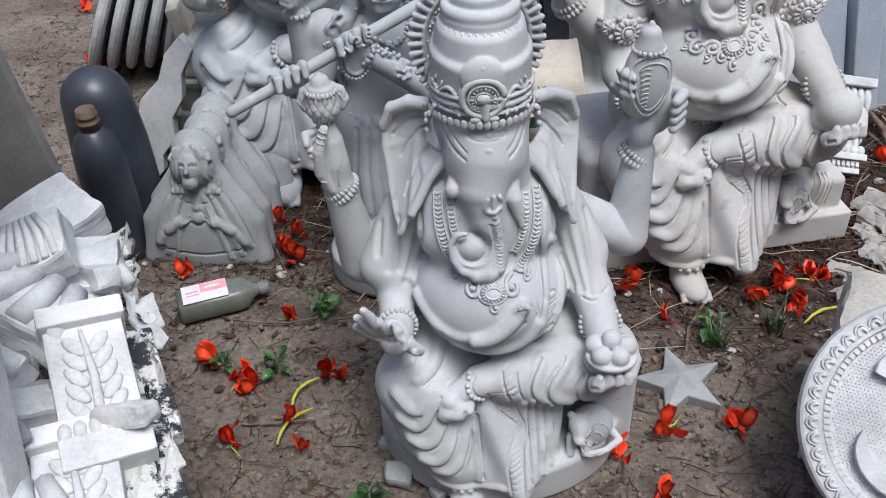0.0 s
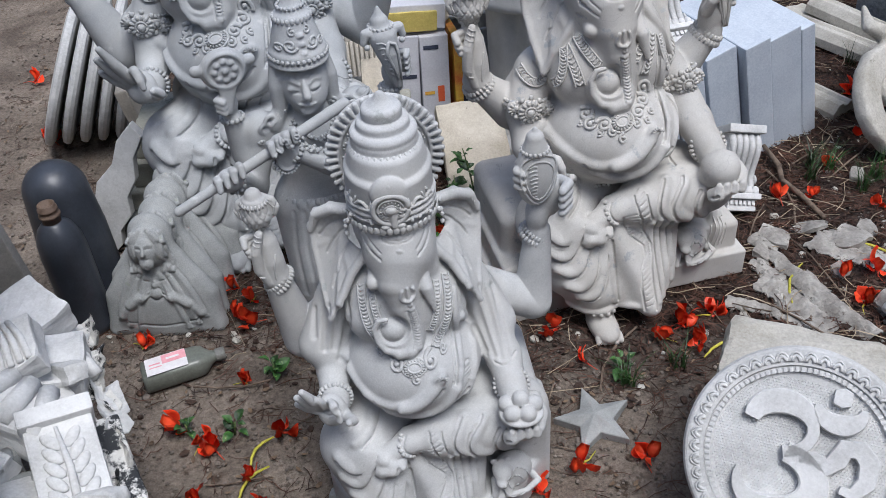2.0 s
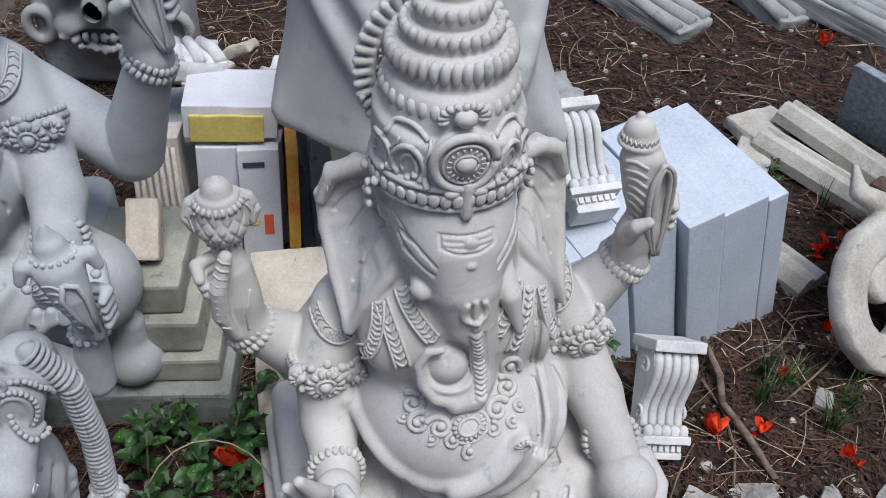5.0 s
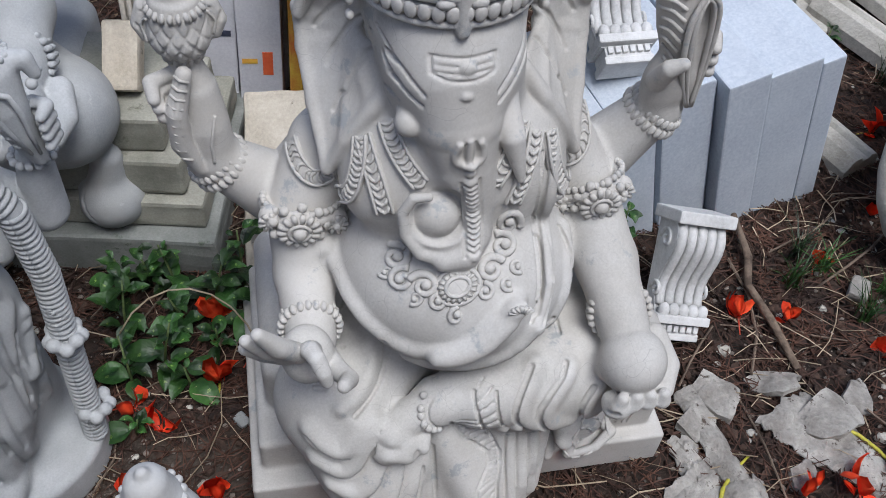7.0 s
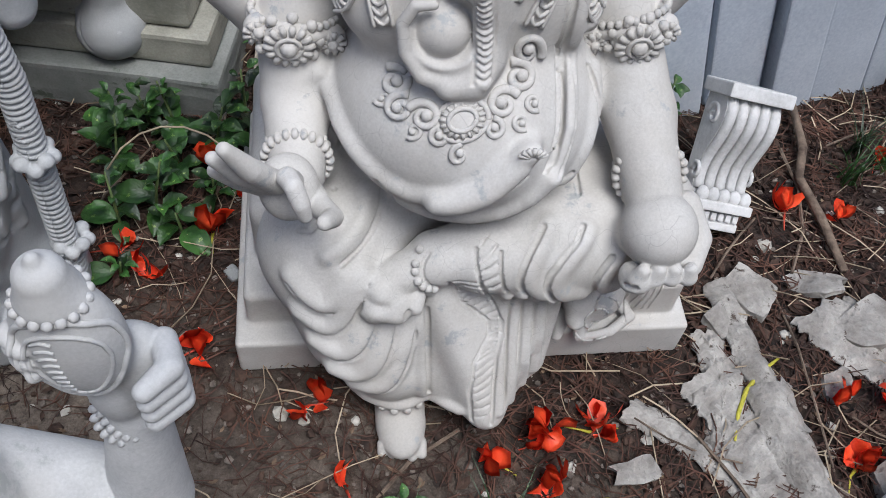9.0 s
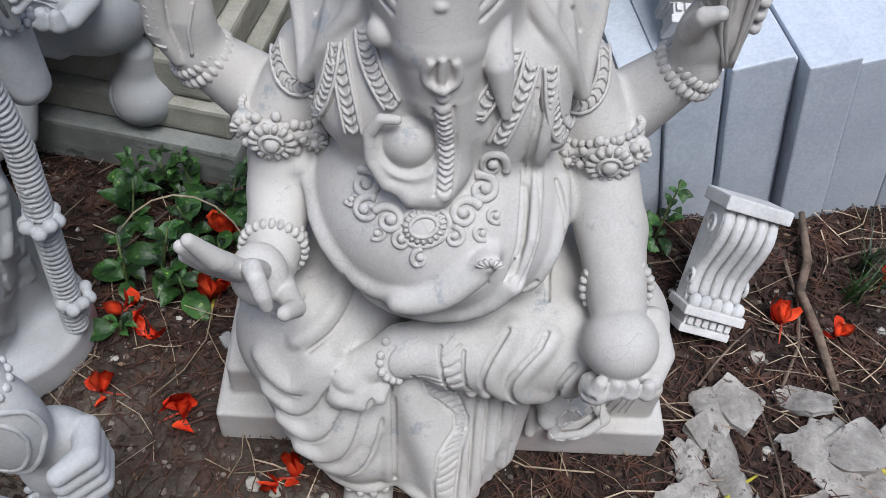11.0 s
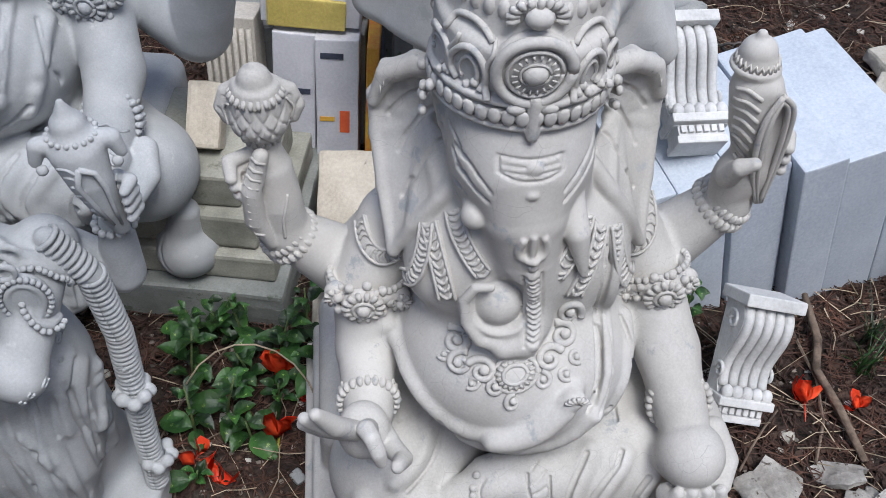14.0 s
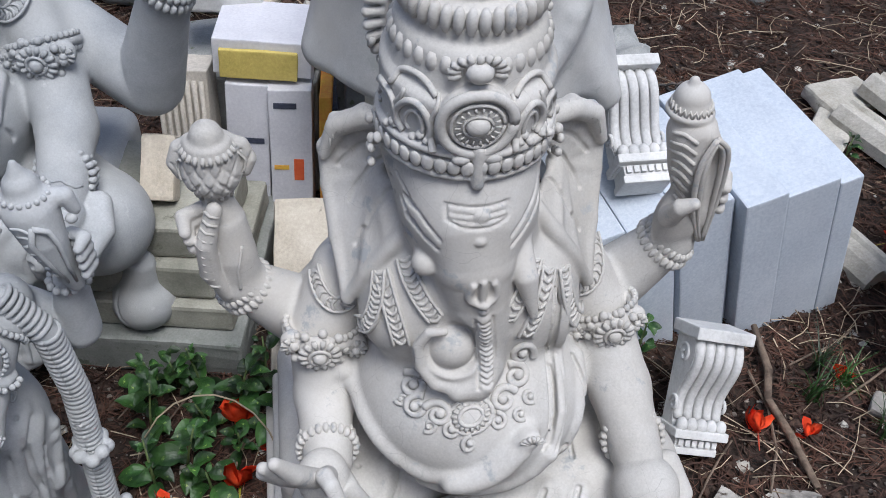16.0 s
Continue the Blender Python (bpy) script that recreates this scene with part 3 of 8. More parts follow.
def elephant_statue(step, halo=0.094, sleeves=False, round_base=False, sweets=False, lift_l=(0, 0, 0), lift_r=(0, 0, 0), elbow_l=(-0.205, 0.055, 0.485), elbow_r=(0.158, 0.05, 0.49), blade=1.0, plinth=True, fruit=0.043):
    """The seated, pot-bellied, four-armed elephant-headed figure, 1.07 high; its front looks along -y."""
    s = Clay((-0.40, -0.34, -0.02), (0.40, 0.27, 1.12), step)
    cx, hx = -0.025, (-0.028 if sleeves else -0.040)
    mir = lambda x: 2 * cx - x
    # base and seat
    if round_base:
        s.tier((0.01, -0.02, 0.045), 0.27, 0.23, 0.055, 0.02)
        s.block((0.02, 0.06, 0.16), (0.25, 0.13, 0.14), 0.04)
        s.block((0.235, -0.06, 0.13), (0.05, 0.06, 0.13), 0.015)
    elif plinth:
        s.block((0.01, 0.04, 0.035), (0.316, 0.193, 0.037), 0.006, k=0.004)
        s.block((0.0, 0.05, 0.10), (0.29, 0.17, 0.04), 0.010, k=0.010)
        s.block((-0.01, 0.07, 0.17), (0.265, 0.14, 0.08), 0.03)
        s.block((0.275, -0.05, 0.09), (0.035, 0.08, 0.06), 0.015, k=0.006)
    else:
        s.block((-0.01, 0.09, 0.20), (0.20, 0.10, 0.08), 0.03)
    # body
    s.ball((cx, 0.02, 0.31), (0.17, 0.13, 0.12), k=0.02)
    s.ball((cx + 0.008, -0.045, 0.44), (0.150, 0.15, 0.125), k=0.012)
    s.ball((cx, 0.015, 0.575), (0.125, 0.085, 0.10), k=0.03)
    for x in (-0.07, 0.07):
        s.ball((cx + x, -0.06, 0.575), (0.054, 0.042, 0.044), k=0.03)
    s.ball((cx, -0.030, 0.605), (0.128, 0.088, 0.105), k=0.035)
    # hanging leg under its cloth
    s.limb([(-0.07, -0.02, 0.29), (-0.172, -0.125, 0.262)], [0.09, 0.082], 0.02)
    s.limb([(-0.172, -0.125, 0.262), (-0.135, -0.165, 0.16), (-0.10, -0.19, 0.10)], [0.082, 0.080, 0.062], 0.02)
    s.limb([(-0.09, -0.205, 0.09), (-0.088, -0.225, 0.03)], [0.036, 0.033], 0.006)
    s.ball((-0.088, -0.250, 0.022), (0.034, 0.055, 0.026), k=0.008)
    for i in range(5):
        s.limb([(-0.113 + 0.0125 * i, -0.282, 0.018), (-0.114 + 0.013 * i, -0.298 + 0.003 * abs(i - 3), 0.011)], [0.0085, 0.0070], 0.002)
    s.hoop((-0.089, -0.216, 0.062), 0.039, 0.039, 0.006, 14)
    # folded leg
    s.limb([(0.06, 0.0, 0.29), (0.195, -0.105, 0.285)], [0.085, 0.075], 0.02)
    s.limb([(0.20, -0.11, 0.283), (0.09, -0.150, 0.29), (0.01, -0.168, 0.30)], [0.078, 0.068, 0.052], 0.012)
    s.limb([(-0.005, -0.17, 0.305), (-0.05, -0.178, 0.305)], [0.040, 0.032], 0.006)
    s.limb([(-0.055, -0.18, 0.302), (-0.112, -0.198, 0.285)], [0.030, 0.021], 0.01)
    for i in range(5):
        s.limb([(-0.126 + 0.013 * i, -0.205 - 0.002 * i, 0.278), (-0.128 + 0.013 * i, -0.222 - 0.001 * i, 0.264 + 0.002 * i)], [0.0095, 0.0078], 0.002)
    # cloth falling between the legs
    s.tri((-0.055, -0.175, 0.26), (0.10, -0.150, 0.24), (0.022, -0.262, 0.065), 0.018, 0.02)
    s.tri((0.02, -0.18, 0.26), (0.105, -0.150, 0.24), (0.085, -0.20, 0.09), 0.018, 0.015)
    s.tri((0.022, -0.262, 0.065), (0.10, -0.160, 0.20), (0.085, -0.20, 0.09), 0.016, 0.015)
    s.tri((-0.055, -0.175, 0.26), (-0.085, -0.205, 0.10), (0.022, -0.262, 0.065), 0.016, 0.025)
    # front arms
    ll, rr = [(-0.160, 0.034, 0.562), (-0.198, -0.002, 0.498), (-0.203, -0.045, 0.425)], [(0.113, 0.034, 0.562), (0.155, -0.008, 0.495), (0.180, -0.075, 0.425)]
    s.limb(ll, [0.050, 0.044, 0.037], 0.014)
    s.limb([ll[2], (-0.203, -0.135, 0.408)], [0.037, 0.030], 0.010)
    s.ball((-0.210, -0.172, 0.432), (0.031, 0.026, 0.036), (-30, 0, 10), k=0.010)
    for a, b, c in (((-0.232, -0.176, 0.440), (-0.256, -0.184, 0.462), (-0.276, -0.192, 0.484)), ((-0.230, -0.184, 0.454), (-0.253, -0.198, 0.488), (-0.272, -0.208, 0.520)), ((-0.220, -0.192, 0.464), (-0.240, -0.212, 0.508), (-0.258, -0.222, 0.548))):
        s.limb([a, b, c], [0.0122, 0.0116, 0.0072], 0.0012)
    s.limb([(-0.204, -0.188, 0.460), (-0.207, -0.206, 0.488), (-0.201, -0.220, 0.492), (-0.195, -0.229, 0.476), (-0.192, -0.231, 0.460)], [0.0115, 0.0106, 0.0098, 0.0092, 0.0072], 0.002)
    s.limb([(-0.196, -0.155, 0.414), (-0.178, -0.190, 0.420), (-0.166, -0.214, 0.434), (-0.174, -0.234, 0.452)], [0.017, 0.0130, 0.0108, 0.0080], 0.004)
    s.limb(rr, [0.050, 0.043, 0.040], 0.014)
    s.limb([rr[2], (0.188, -0.155, 0.385)], [0.040, 0.033], 0.010)
    s.ball((0.195, -0.185, 0.348), (0.046, 0.042, 0.028), k=0.010)
    s.limb([(0.232, -0.16, 0.365), (0.243, -0.195, 0.348), (0.232, -0.222, 0.335)], [0.017, 0.015, 0.012], 0.006)
    if sweets:
        s.ball((0.195, -0.205, 0.372), (0.045, 0.04, 0.022), k=0.005)
        for i, (x, y, z) in enumerate(((0.172, -0.22, 0.39), (0.205, -0.225, 0.39), (0.225, -0.20, 0.392), (0.165, -0.19, 0.392), (0.195, -0.195, 0.408))):
            s.ball((x, y, z), 0.019, k=0.002)
        s.hoop((0.195, -0.205, 0.376), 0.045, 0.040, 0.005)
    else:
        s.ball((0.190, -0.196, 0.370), (fruit, fruit, fruit), k=0.003)
        if fruit < 0.04:
            for i in range(7):
                s.cord([(0.190 - fruit * 0.8 + q * fruit * 1.6, 0.372 + fruit * (0.75 - 0.24 * i) + 0.5 * fruit * math.sin(math.pi * q)) for q in (0.0, 0.3, 0.6, 1.0)], 0.0018)
    for i in range(4):
        s.limb([(0.163 + 0.02 * i, -0.222, 0.326 + 0.002 * i), (0.165 + 0.019 * i, -0.238, 0.338), (0.168 + 0.018 * i, -0.238, 0.352)], [0.012, 0.0115, 0.008], 0.003)
    # back arms and what they hold
    lx, ly, lz = lift_l
    mv = lambda *p: tuple((x + lx, y + ly, z + lz) for x, y, z in p)
    wx, wy, wz = mv((-0.278, 0.030, 0.588))[0]
    s.limb([(-0.14, 0.06, 0.56), elbow_l, (wx, wy, wz)], [0.048, 0.049, 0.030], 0.014)
    s.limb([(wx, wy, wz + 0.010), (wx - 0.002, wy - 0.002, wz + 0.055), (wx - 0.006, wy + 0.002, wz + 0.100), (wx - 0.010, wy + 0.004, wz + 0.130)], [0.029, 0.028, 0.025, 0.018], 0.010)
    # strip with cross cuts hanging over the palm
    tail = mv((-0.290, 0.006, 0.728), (-0.304, -0.002, 0.686), (-0.305, -0.002, 0.640), (-0.291, 0.002, 0.596))
    s.limb(tail, [0.009, 0.012, 0.012, 0.007], 0.003)
    for i in range(10):
        p = Vector(tail[0]).lerp(Vector(tail[1]), i / 4) if i < 4 else (Vector(tail[1]).lerp(Vector(tail[2]), (i - 4) / 4) if i < 8 else Vector(tail[2]).lerp(Vector(tail[3]), (i - 8) / 3))
        s.wire([p + Vector((-0.0095, -0.0045, 0.003)), p + Vector((-0.004, -0.0105, 0.0)), p + Vector((0.005, -0.0100, -0.003))], 0.0020, 5)
    s.cord([(wx + 0.012, wz + 0.080), (wx + 0.004, wz + 0.045), (wx + 0.004, wz + 0.018)], 0.0022)
    for i in range(3):
        s.limb(mv((-0.305, 0.030, 0.712 - 0.012 * i), (-0.326 + 0.003 * i, 0.014, 0.714 - 0.013 * i), (-0.324 + 0.003 * i, -0.001, 0.703 - 0.012 * i)), [0.0080, 0.0085, 0.0068], 0.002)
    px_, py_, pz_ = mv((-0.289, 0.035, 0.772))[0]
    s.limb([(px_, py_, pz_ - 0.034), (px_, py_, pz_ - 0.010), (px_, py_, pz_ + 0.010)], [0.019, 0.033, 0.030], 0.004)
    s.limb([(px_, py_, pz_ + 0.024), (px_, py_, pz_ + 0.036), (px_, py_, pz_ + 0.050)], [0.0235, 0.0180, 0.0070], 0.006)
    for i in range(22):
        t = 2 * math.pi * i / 22
        c, n = math.cos(t), math.sin(t)
        s.wire([(px_ + 0.0250 * c, py_ + 0.0250 * n, pz_ + 0.026), (px_ + 0.0285 * c, py_ + 0.0285 * n, pz_ + 0.022), (px_ + 0.0295 * c, py_ + 0.0295 * n, pz_ + 0.018)], [0.0024, 0.0030, 0.0024], 6)
    s.hoop((px_, py_, pz_ - 0.037), 0.019, 0.018, 0.0044, 16, squash=1.2)
    s.hoop((px_, py_, pz_ + 0.029), 0.022, 0.022, 0.0026)
    for sd, hx_ in ((1, 0.034), (-1, -0.032)):
        s.limb([(px_ + sd * 0.022, py_ + 0.008, pz_ + 0.022), (px_ + hx_, py_ + 0.008, pz_ + 0.016), (px_ + hx_ + sd * 0.007, py_ + 0.006, pz_ - 0.002), (px_ + hx_ + sd * 0.002, py_ + 0.004, pz_ - 0.017)], [0.0085, 0.0090, 0.0085, 0.0065], 0.006)
        s.cord([(px_ + hx_ - sd * 0.004, pz_ + 0.014), (px_ + hx_ + sd * 0.005, pz_ + 0.002), (px_ + hx_, pz_ - 0.014)], 0.0015)
    lx, ly, lz = lift_r
    if blade > 1:
        s.limb([(0.09, 0.06, 0.56), elbow_r, (0.228 + lx, 0.02 + ly, 0.605 + lz)], [0.048, 0.047, 0.030], 0.014)
        s.ball(mv((0.225, 0.012, 0.66))[0], (0.027, 0.024, 0.050), k=0.010)
        s.ball(mv((0.218, 0.0, 0.775))[0], (0.033 * blade, 0.030, 0.060 * blade), k=0.004)
        s.tier(mv((0.217, 0.0, 0.838))[0], 0.027, 0.026, 0.006, 0.004, 0.003)
        s.limb(mv((0.217, 0.0, 0.845), (0.217, 0.0, 0.862), (0.217, 0.0, 0.884)), [0.025, 0.020, 0.006], 0.003)
        s.hoop(mv((0.217, 0.0, 0.836))[0], 0.028, 0.027, 0.0045, 18)
        s.ball(mv((0.252, 0.020, 0.700))[0], (0.036, 0.026, 0.056), k=0.008)
        for i in range(4):
            s.limb(mv((0.278, 0.022, 0.735 - 0.020 * i), (0.290, -0.006, 0.742 - 0.020 * i), (0.272, -0.028, 0.738 - 0.019 * i)), [0.0125, 0.0120, 0.0095], 0.002)
        for i in range(3):
            s.limb(mv((0.186, 0.010, 0.790 - 0.018 * i), (0.176, -0.012, 0.794 - 0.018 * i), (0.188, -0.024, 0.790 - 0.018 * i)), [0.009, 0.010, 0.007], 0.002)
        leaf = lambda q: [(0.222 + lx + q * 0.036 * math.sin(a) * (1.15 - 0.35 * math.cos(a)), 0.770 + lz - q * 0.066 * math.cos(a)) for a in [2 * math.pi * i / 20 for i in range(21)]]
        s.cord(leaf(0.95), 0.0030)
        s.cord(leaf(0.74), 0.0022)
        s.limb(mv((0.222, -0.034, 0.806), (0.222, -0.036, 0.775), (0.222, -0.030, 0.715)), [0.004, 0.006, 0.003], 0.001, cut=True)
        for i in range(9):
            s.cord([(0.199 + lx + 0.001 * i, 0.803 + lz - 0.0095 * i), (0.208 + lx + 0.001 * i, 0.810 + lz - 0.0095 * i), (0.217 + lx, 0.808 + lz - 0.0095 * i)], 0.0017)
    else:
        wr = mv((0.246, 0.028, 0.590))[0]
        s.limb([(0.09, 0.06, 0.56), elbow_r, wr], [0.048, 0.049, 0.031], 0.014)
        s.ball(mv((0.243, 0.018, 0.638))[0], (0.031, 0.023, 0.052), (0, 6, 0), k=0.010)
        s.limb(mv((0.252, 0.020, 0.650), (0.243, 0.022, 0.715), (0.233, 0.028, 0.760), (0.228, 0.033, 0.785)), [0.016, 0.029, 0.029, 0.021], 0.006)
        s.limb(mv((0.227, 0.035, 0.790), (0.226, 0.036, 0.800), (0.224, 0.037, 0.822)), [0.0225, 0.0205, 0.006], 0.004)
        s.hoop(mv((0.227, 0.035, 0.785))[0], 0.024, 0.024, 0.0042)
        for i in range(22):
            t = 2 * math.pi * i / 22
            c, n = 0.0240 * math.cos(t), 0.0240 * math.sin(t)
            x, y, z = mv((0.227, 0.035, 0.789))[0]
            s.wire([(x + c - n * 0.12, y + n + c * 0.12, z), (x + c * 0.93, y + n * 0.93, z + 0.008), (x + c + n * 0.12, y + n - c * 0.12, z)], 0.0018, 5)
        # mouth of the shell: a hollow leaf with a double rim running down to the wrist
        s.tri(*mv((0.242, 0.008, 0.768), (0.268, 0.014, 0.742), (0.276, 0.014, 0.615)), 0.008, 0.010)
        s.limb(mv((0.252, -0.002, 0.752), (0.257, -0.004, 0.722), (0.268, 0.000, 0.660)), [0.0060, 0.0080, 0.003], 0.003, cut=True)
        for q in (0.0, 0.0065):
            left = mv((0.248, -0.006, 0.766 + q), (0.241 - q, -0.010, 0.745), (0.242 - q, -0.011, 0.710), (0.252 - q, -0.006, 0.660), (0.272 - q * 0.3, 0.004, 0.606))
            right = mv((0.248, -0.006, 0.766 + q), (0.260 + q, -0.003, 0.758), (0.268 + q, 0.001, 0.725), (0.273 + q * 0.8, 0.003, 0.670), (0.275 + q * 0.3, 0.004, 0.606))
            for rim in (left, right):
                fine = [Vector(rim[i]).lerp(Vector(rim[i + 1]), k / 5) for i in range(4) for k in range(5)] + [Vector(rim[4])]
                for _ in range(6):
                    fine[1:-1] = [(fine[i - 1] + fine[i] * 2 + fine[i + 1]) / 4 for i in range(1, len(fine) - 1)]
                s.wire(fine, [0.0036, 0.0038, 0.0036, 0.0032, 0.0026], 7)
        for i in range(8):
            s.cord([(lx + 0.200 + 0.0016 * i, lz + 0.762 - 0.0125 * i), (lx + 0.214 + 0.001 * i, lz + 0.772 - 0.0125 * i), (lx + 0.229 + 0.001 * i, lz + 0.764 - 0.0140 * i)], 0.0026)
        for i in range(3):
            s.limb(mv((0.272, 0.040, 0.690 - 0.016 * i), (0.288, 0.022, 0.694 - 0.016 * i), (0.284, 0.004, 0.690 - 0.016 * i)), [0.009, 0.0095, 0.007], 0.002)
        s.limb(mv((0.222, 0.004, 0.650), (0.224, -0.014, 0.680), (0.236, -0.020, 0.690)), [0.013, 0.011, 0.008], 0.004)
    # necklaces and collar
    for sd in (-1, 1):
        if sleeves:
            s.band(bow((cx + sd * 0.086, 0.675), (cx + sd * 0.082, 0.60), (cx + sd * 0.050, 0.535)), 0.017, 0.005, 0.0085)
            s.band(bow((cx + sd * 0.066, 0.675), (cx + sd * 0.062, 0.62), (cx + sd * 0.042, 0.57)), 0.012, 0.004, 0.0085)
            s.scroll(cx + sd * 0.038, 0.520, 0.019, 90, sd)
            s.scroll(cx + sd * 0.066, 0.530, 0.011, 0, -sd)
        else:
            bx = -0.030
            s.band([(bx + sd * x, z) for x, z in bow((0.100, 0.655), (0.118, 0.590), (0.147, 0.563), 6)] + [(bx + sd * x, z) for x, z in bow((0.154, 0.563), (0.172, 0.590), (0.156, 0.640), 6)], 0.017, 0.006, 0.0088)
            s.groove(bow((bx + sd * 0.100, 0.640), (bx + sd * 0.135, 0.588), (bx + sd * 0.150, 0.640)), 0.0022)
            s.scroll(bx + sd * 0.158, 0.566, 0.011, 40, sd, 1.0)
    if sleeves:
        s.aim(0.8, -0.17, tall=1.2)
        jx, jz, kz = cx, 0.520, 0.484
    else:
        s.aim(1.1, -0.15, (0.15, 1.8, -0.11), 1.45)
        jx, jz, kz = -0.034, 0.502, 0.452
        s.band(bow((-0.116, 0.775), (-0.105, 0.725), (-0.083, 0.675)), 0.0175, 0.005, 0.009)
        s.band(bow((-0.137, 0.757), (-0.128, 0.698), (-0.117, 0.635)), 0.018, 0.005, 0.012, bend=0.45)
        s.band(bow((0.008, 0.760), (0.003, 0.710), (-0.010, 0.665)), 0.0165, 0.005, 0.009)
        s.band(bow((0.023, 0.745), (0.023, 0.690), (0.013, 0.632)), 0.017, 0.005, 0.012, bend=0.45)
    oval = lambda q, w: [(jx + q * math.cos(i * math.pi / 8), jz + w * s.tall * math.sin(i * math.pi / 8)) for i in range(17)]
    at = s.hit(jx, jz) or (jx, -0.17, jz)
    s.ball((at[0], at[1] + 0.001, at[2] - 0.001), (0.0225, 0.010, 0.0185), (-45, 0, 0), k=0.0015)
    s.cord(oval(0.0255, 0.0205), 0.0030, 0.4, 0.0025)
    s.cord(oval(0.0140, 0.0110), 0.0026, 0.4, 0.0025)
    for i in range(18):
        a = 2 * math.pi * i / 18
        s.cord([(jx + q * math.cos(a), jz + 0.82 * s.tall * q * math.sin(a)) for q in (0.0160, 0.0225)], 0.0019, 0.4, 0.003)
    s.scroll(jx + 0.003, kz, 0.0135, 90, 1, 1.0)
    s.aim()
    if sleeves:
        s.groove([(0.075 + 0.021 * math.cos(i * math.pi / 8) + 0.012 * math.sin(i * math.pi / 8), 0.450 + 0.036 * math.sin(i * math.pi / 8)) for i in range(17)], 0.0026, 0.0015)
        for i in range(6):
            s.groove([(0.058 + 0.004 * i, 0.428 + 0.009 * i), (0.085 + 0.004 * i, 0.434 + 0.008 * i)], 0.0018, 0.0018)
    # shawl over belly and shoulder, with its knot
    flank = [(0.068, 0.640), (0.066, 0.580), (0.068, 0.530), (0.067, 0.490), (0.056, 0.440)]
    s.stroke(s.shift(flank, 0.008), 0.009, 0.004, out=-0.003)
    s.groove(flank, 0.0034, 0.002)
    s.groove(s.shift(flank, -0.007), 0.0022, 0.0018)
    s.groove(bow((0.095, 0.575), (0.118, 0.490), (0.090, 0.405)), 0.0034, 0.0015)
    s.stroke(bow((0.088, 0.575), (0.110, 0.490), (0.083, 0.405)), 0.010, 0.008, out=-0.004)
    s.stroke(bow((-0.176, 0.475), (-0.085, 0.424), (0.012, 0.480)), 0.011, 0.010, out=-0.002)
    s.stroke(bow((-0.060, 0.430), (-0.015, 0.448), (0.030, 0.490)), 0.013, 0.008, out=-0.002)
    s.groove(bow((-0.120, 0.427), (-0.06, 0.409), (0.030, 0.457)), 0.0036, 0.002)
    s.stroke(bow((-0.09, 0.405), (0.0, 0.392), (0.06, 0.440)), 0.010, 0.012)
    s.groove(bow((-0.06, 0.387), (0.02, 0.380), (0.09, 0.42)), 0.0034, 0.002)
    ky = (s.front(0.012, 0.490) or -0.19)
    s.ball((0.026, ky + 0.004, 0.492), (0.016, 0.012, 0.012), (0, -30, 0), k=0.006)
    for i in range(7):
        t = radians(15 + 25 * i)
        s.wire([(0.030 + q * math.cos(t), ky - 0.007 + 0.2 * q, 0.496 + 0.8 * q * math.sin(t)) for q in (0.004, 0.015)], [0.0016, 0.0028], 5)
    # head and trunk
    s.ball((hx, 0.0, 0.79), (0.086, 0.092, 0.085), k=0.02)
    s.ball((hx + 0.006, -0.02, 0.735), (0.076, 0.070, 0.070), k=0.02)
    s.ball((hx, -0.066, 0.772), (0.052, 0.036, 0.045), k=0.03)
    s.ball((hx + 0.004, -0.052, 0.728), (0.060, 0.048, 0.058), k=0.025)
    for sd in (-1, 1):
        s.ball((hx + 0.010 + sd * 0.040, -0.045, 0.695), (0.030, 0.034, 0.034), k=0.02)
    s.ball((hx + 0.002, -0.060, 0.745), (0.066, 0.046, 0.062), k=0.025)
    s.limb([(hx, -0.070, 0.740), (-0.036, -0.088, 0.700), (-0.030, -0.102, 0.650), (-0.022, -0.112, 0.60), (-0.020, -0.124, 0.562)], [0.054, 0.046, 0.0345, 0.0265, 0.0215], 0.014)
    s.ball((-0.054, -0.110, 0.578), (0.046, 0.040, 0.044), k=0.006)
    s.limb([(-0.020, -0.124, 0.562), (-0.030, -0.140, 0.547), (-0.052, -0.146, 0.545)], [0.0215, 0.0200, 0.0140], 0.010)
    s.ball((-0.058, -0.146, 0.606), (0.036, 0.036, 0.036), k=0.004, cut=True)
    s.ball((-0.058, -0.114, 0.590), 0.0285, k=0.0015)
    s.limb([(-0.052, -0.146, 0.548), (-0.078, -0.143, 0.556), (-0.094, -0.134, 0.578), (-0.097, -0.128, 0.606), (-0.086, -0.127, 0.626), (-0.070, -0.131, 0.630)], [0.0100, 0.0080, 0.0066, 0.0060, 0.0056, 0.0046], 0.004)
    s.limb([(-0.076, -0.066, 0.710), (-0.087, -0.092, 0.700)], [0.017, 0.015], 0.004)
    s.limb([(0.008, -0.070, 0.715), (0.020, -0.104, 0.680), (0.032, -0.116, 0.630)], [0.019, 0.014, 0.005], 0.004)
    # ears: a hollow leaf hung from a rolled lip, drawn down to a point
    wide, drop, tip_y = (1.12, 0.012, -0.062) if sleeves else (1.0, 0.0, -0.036)
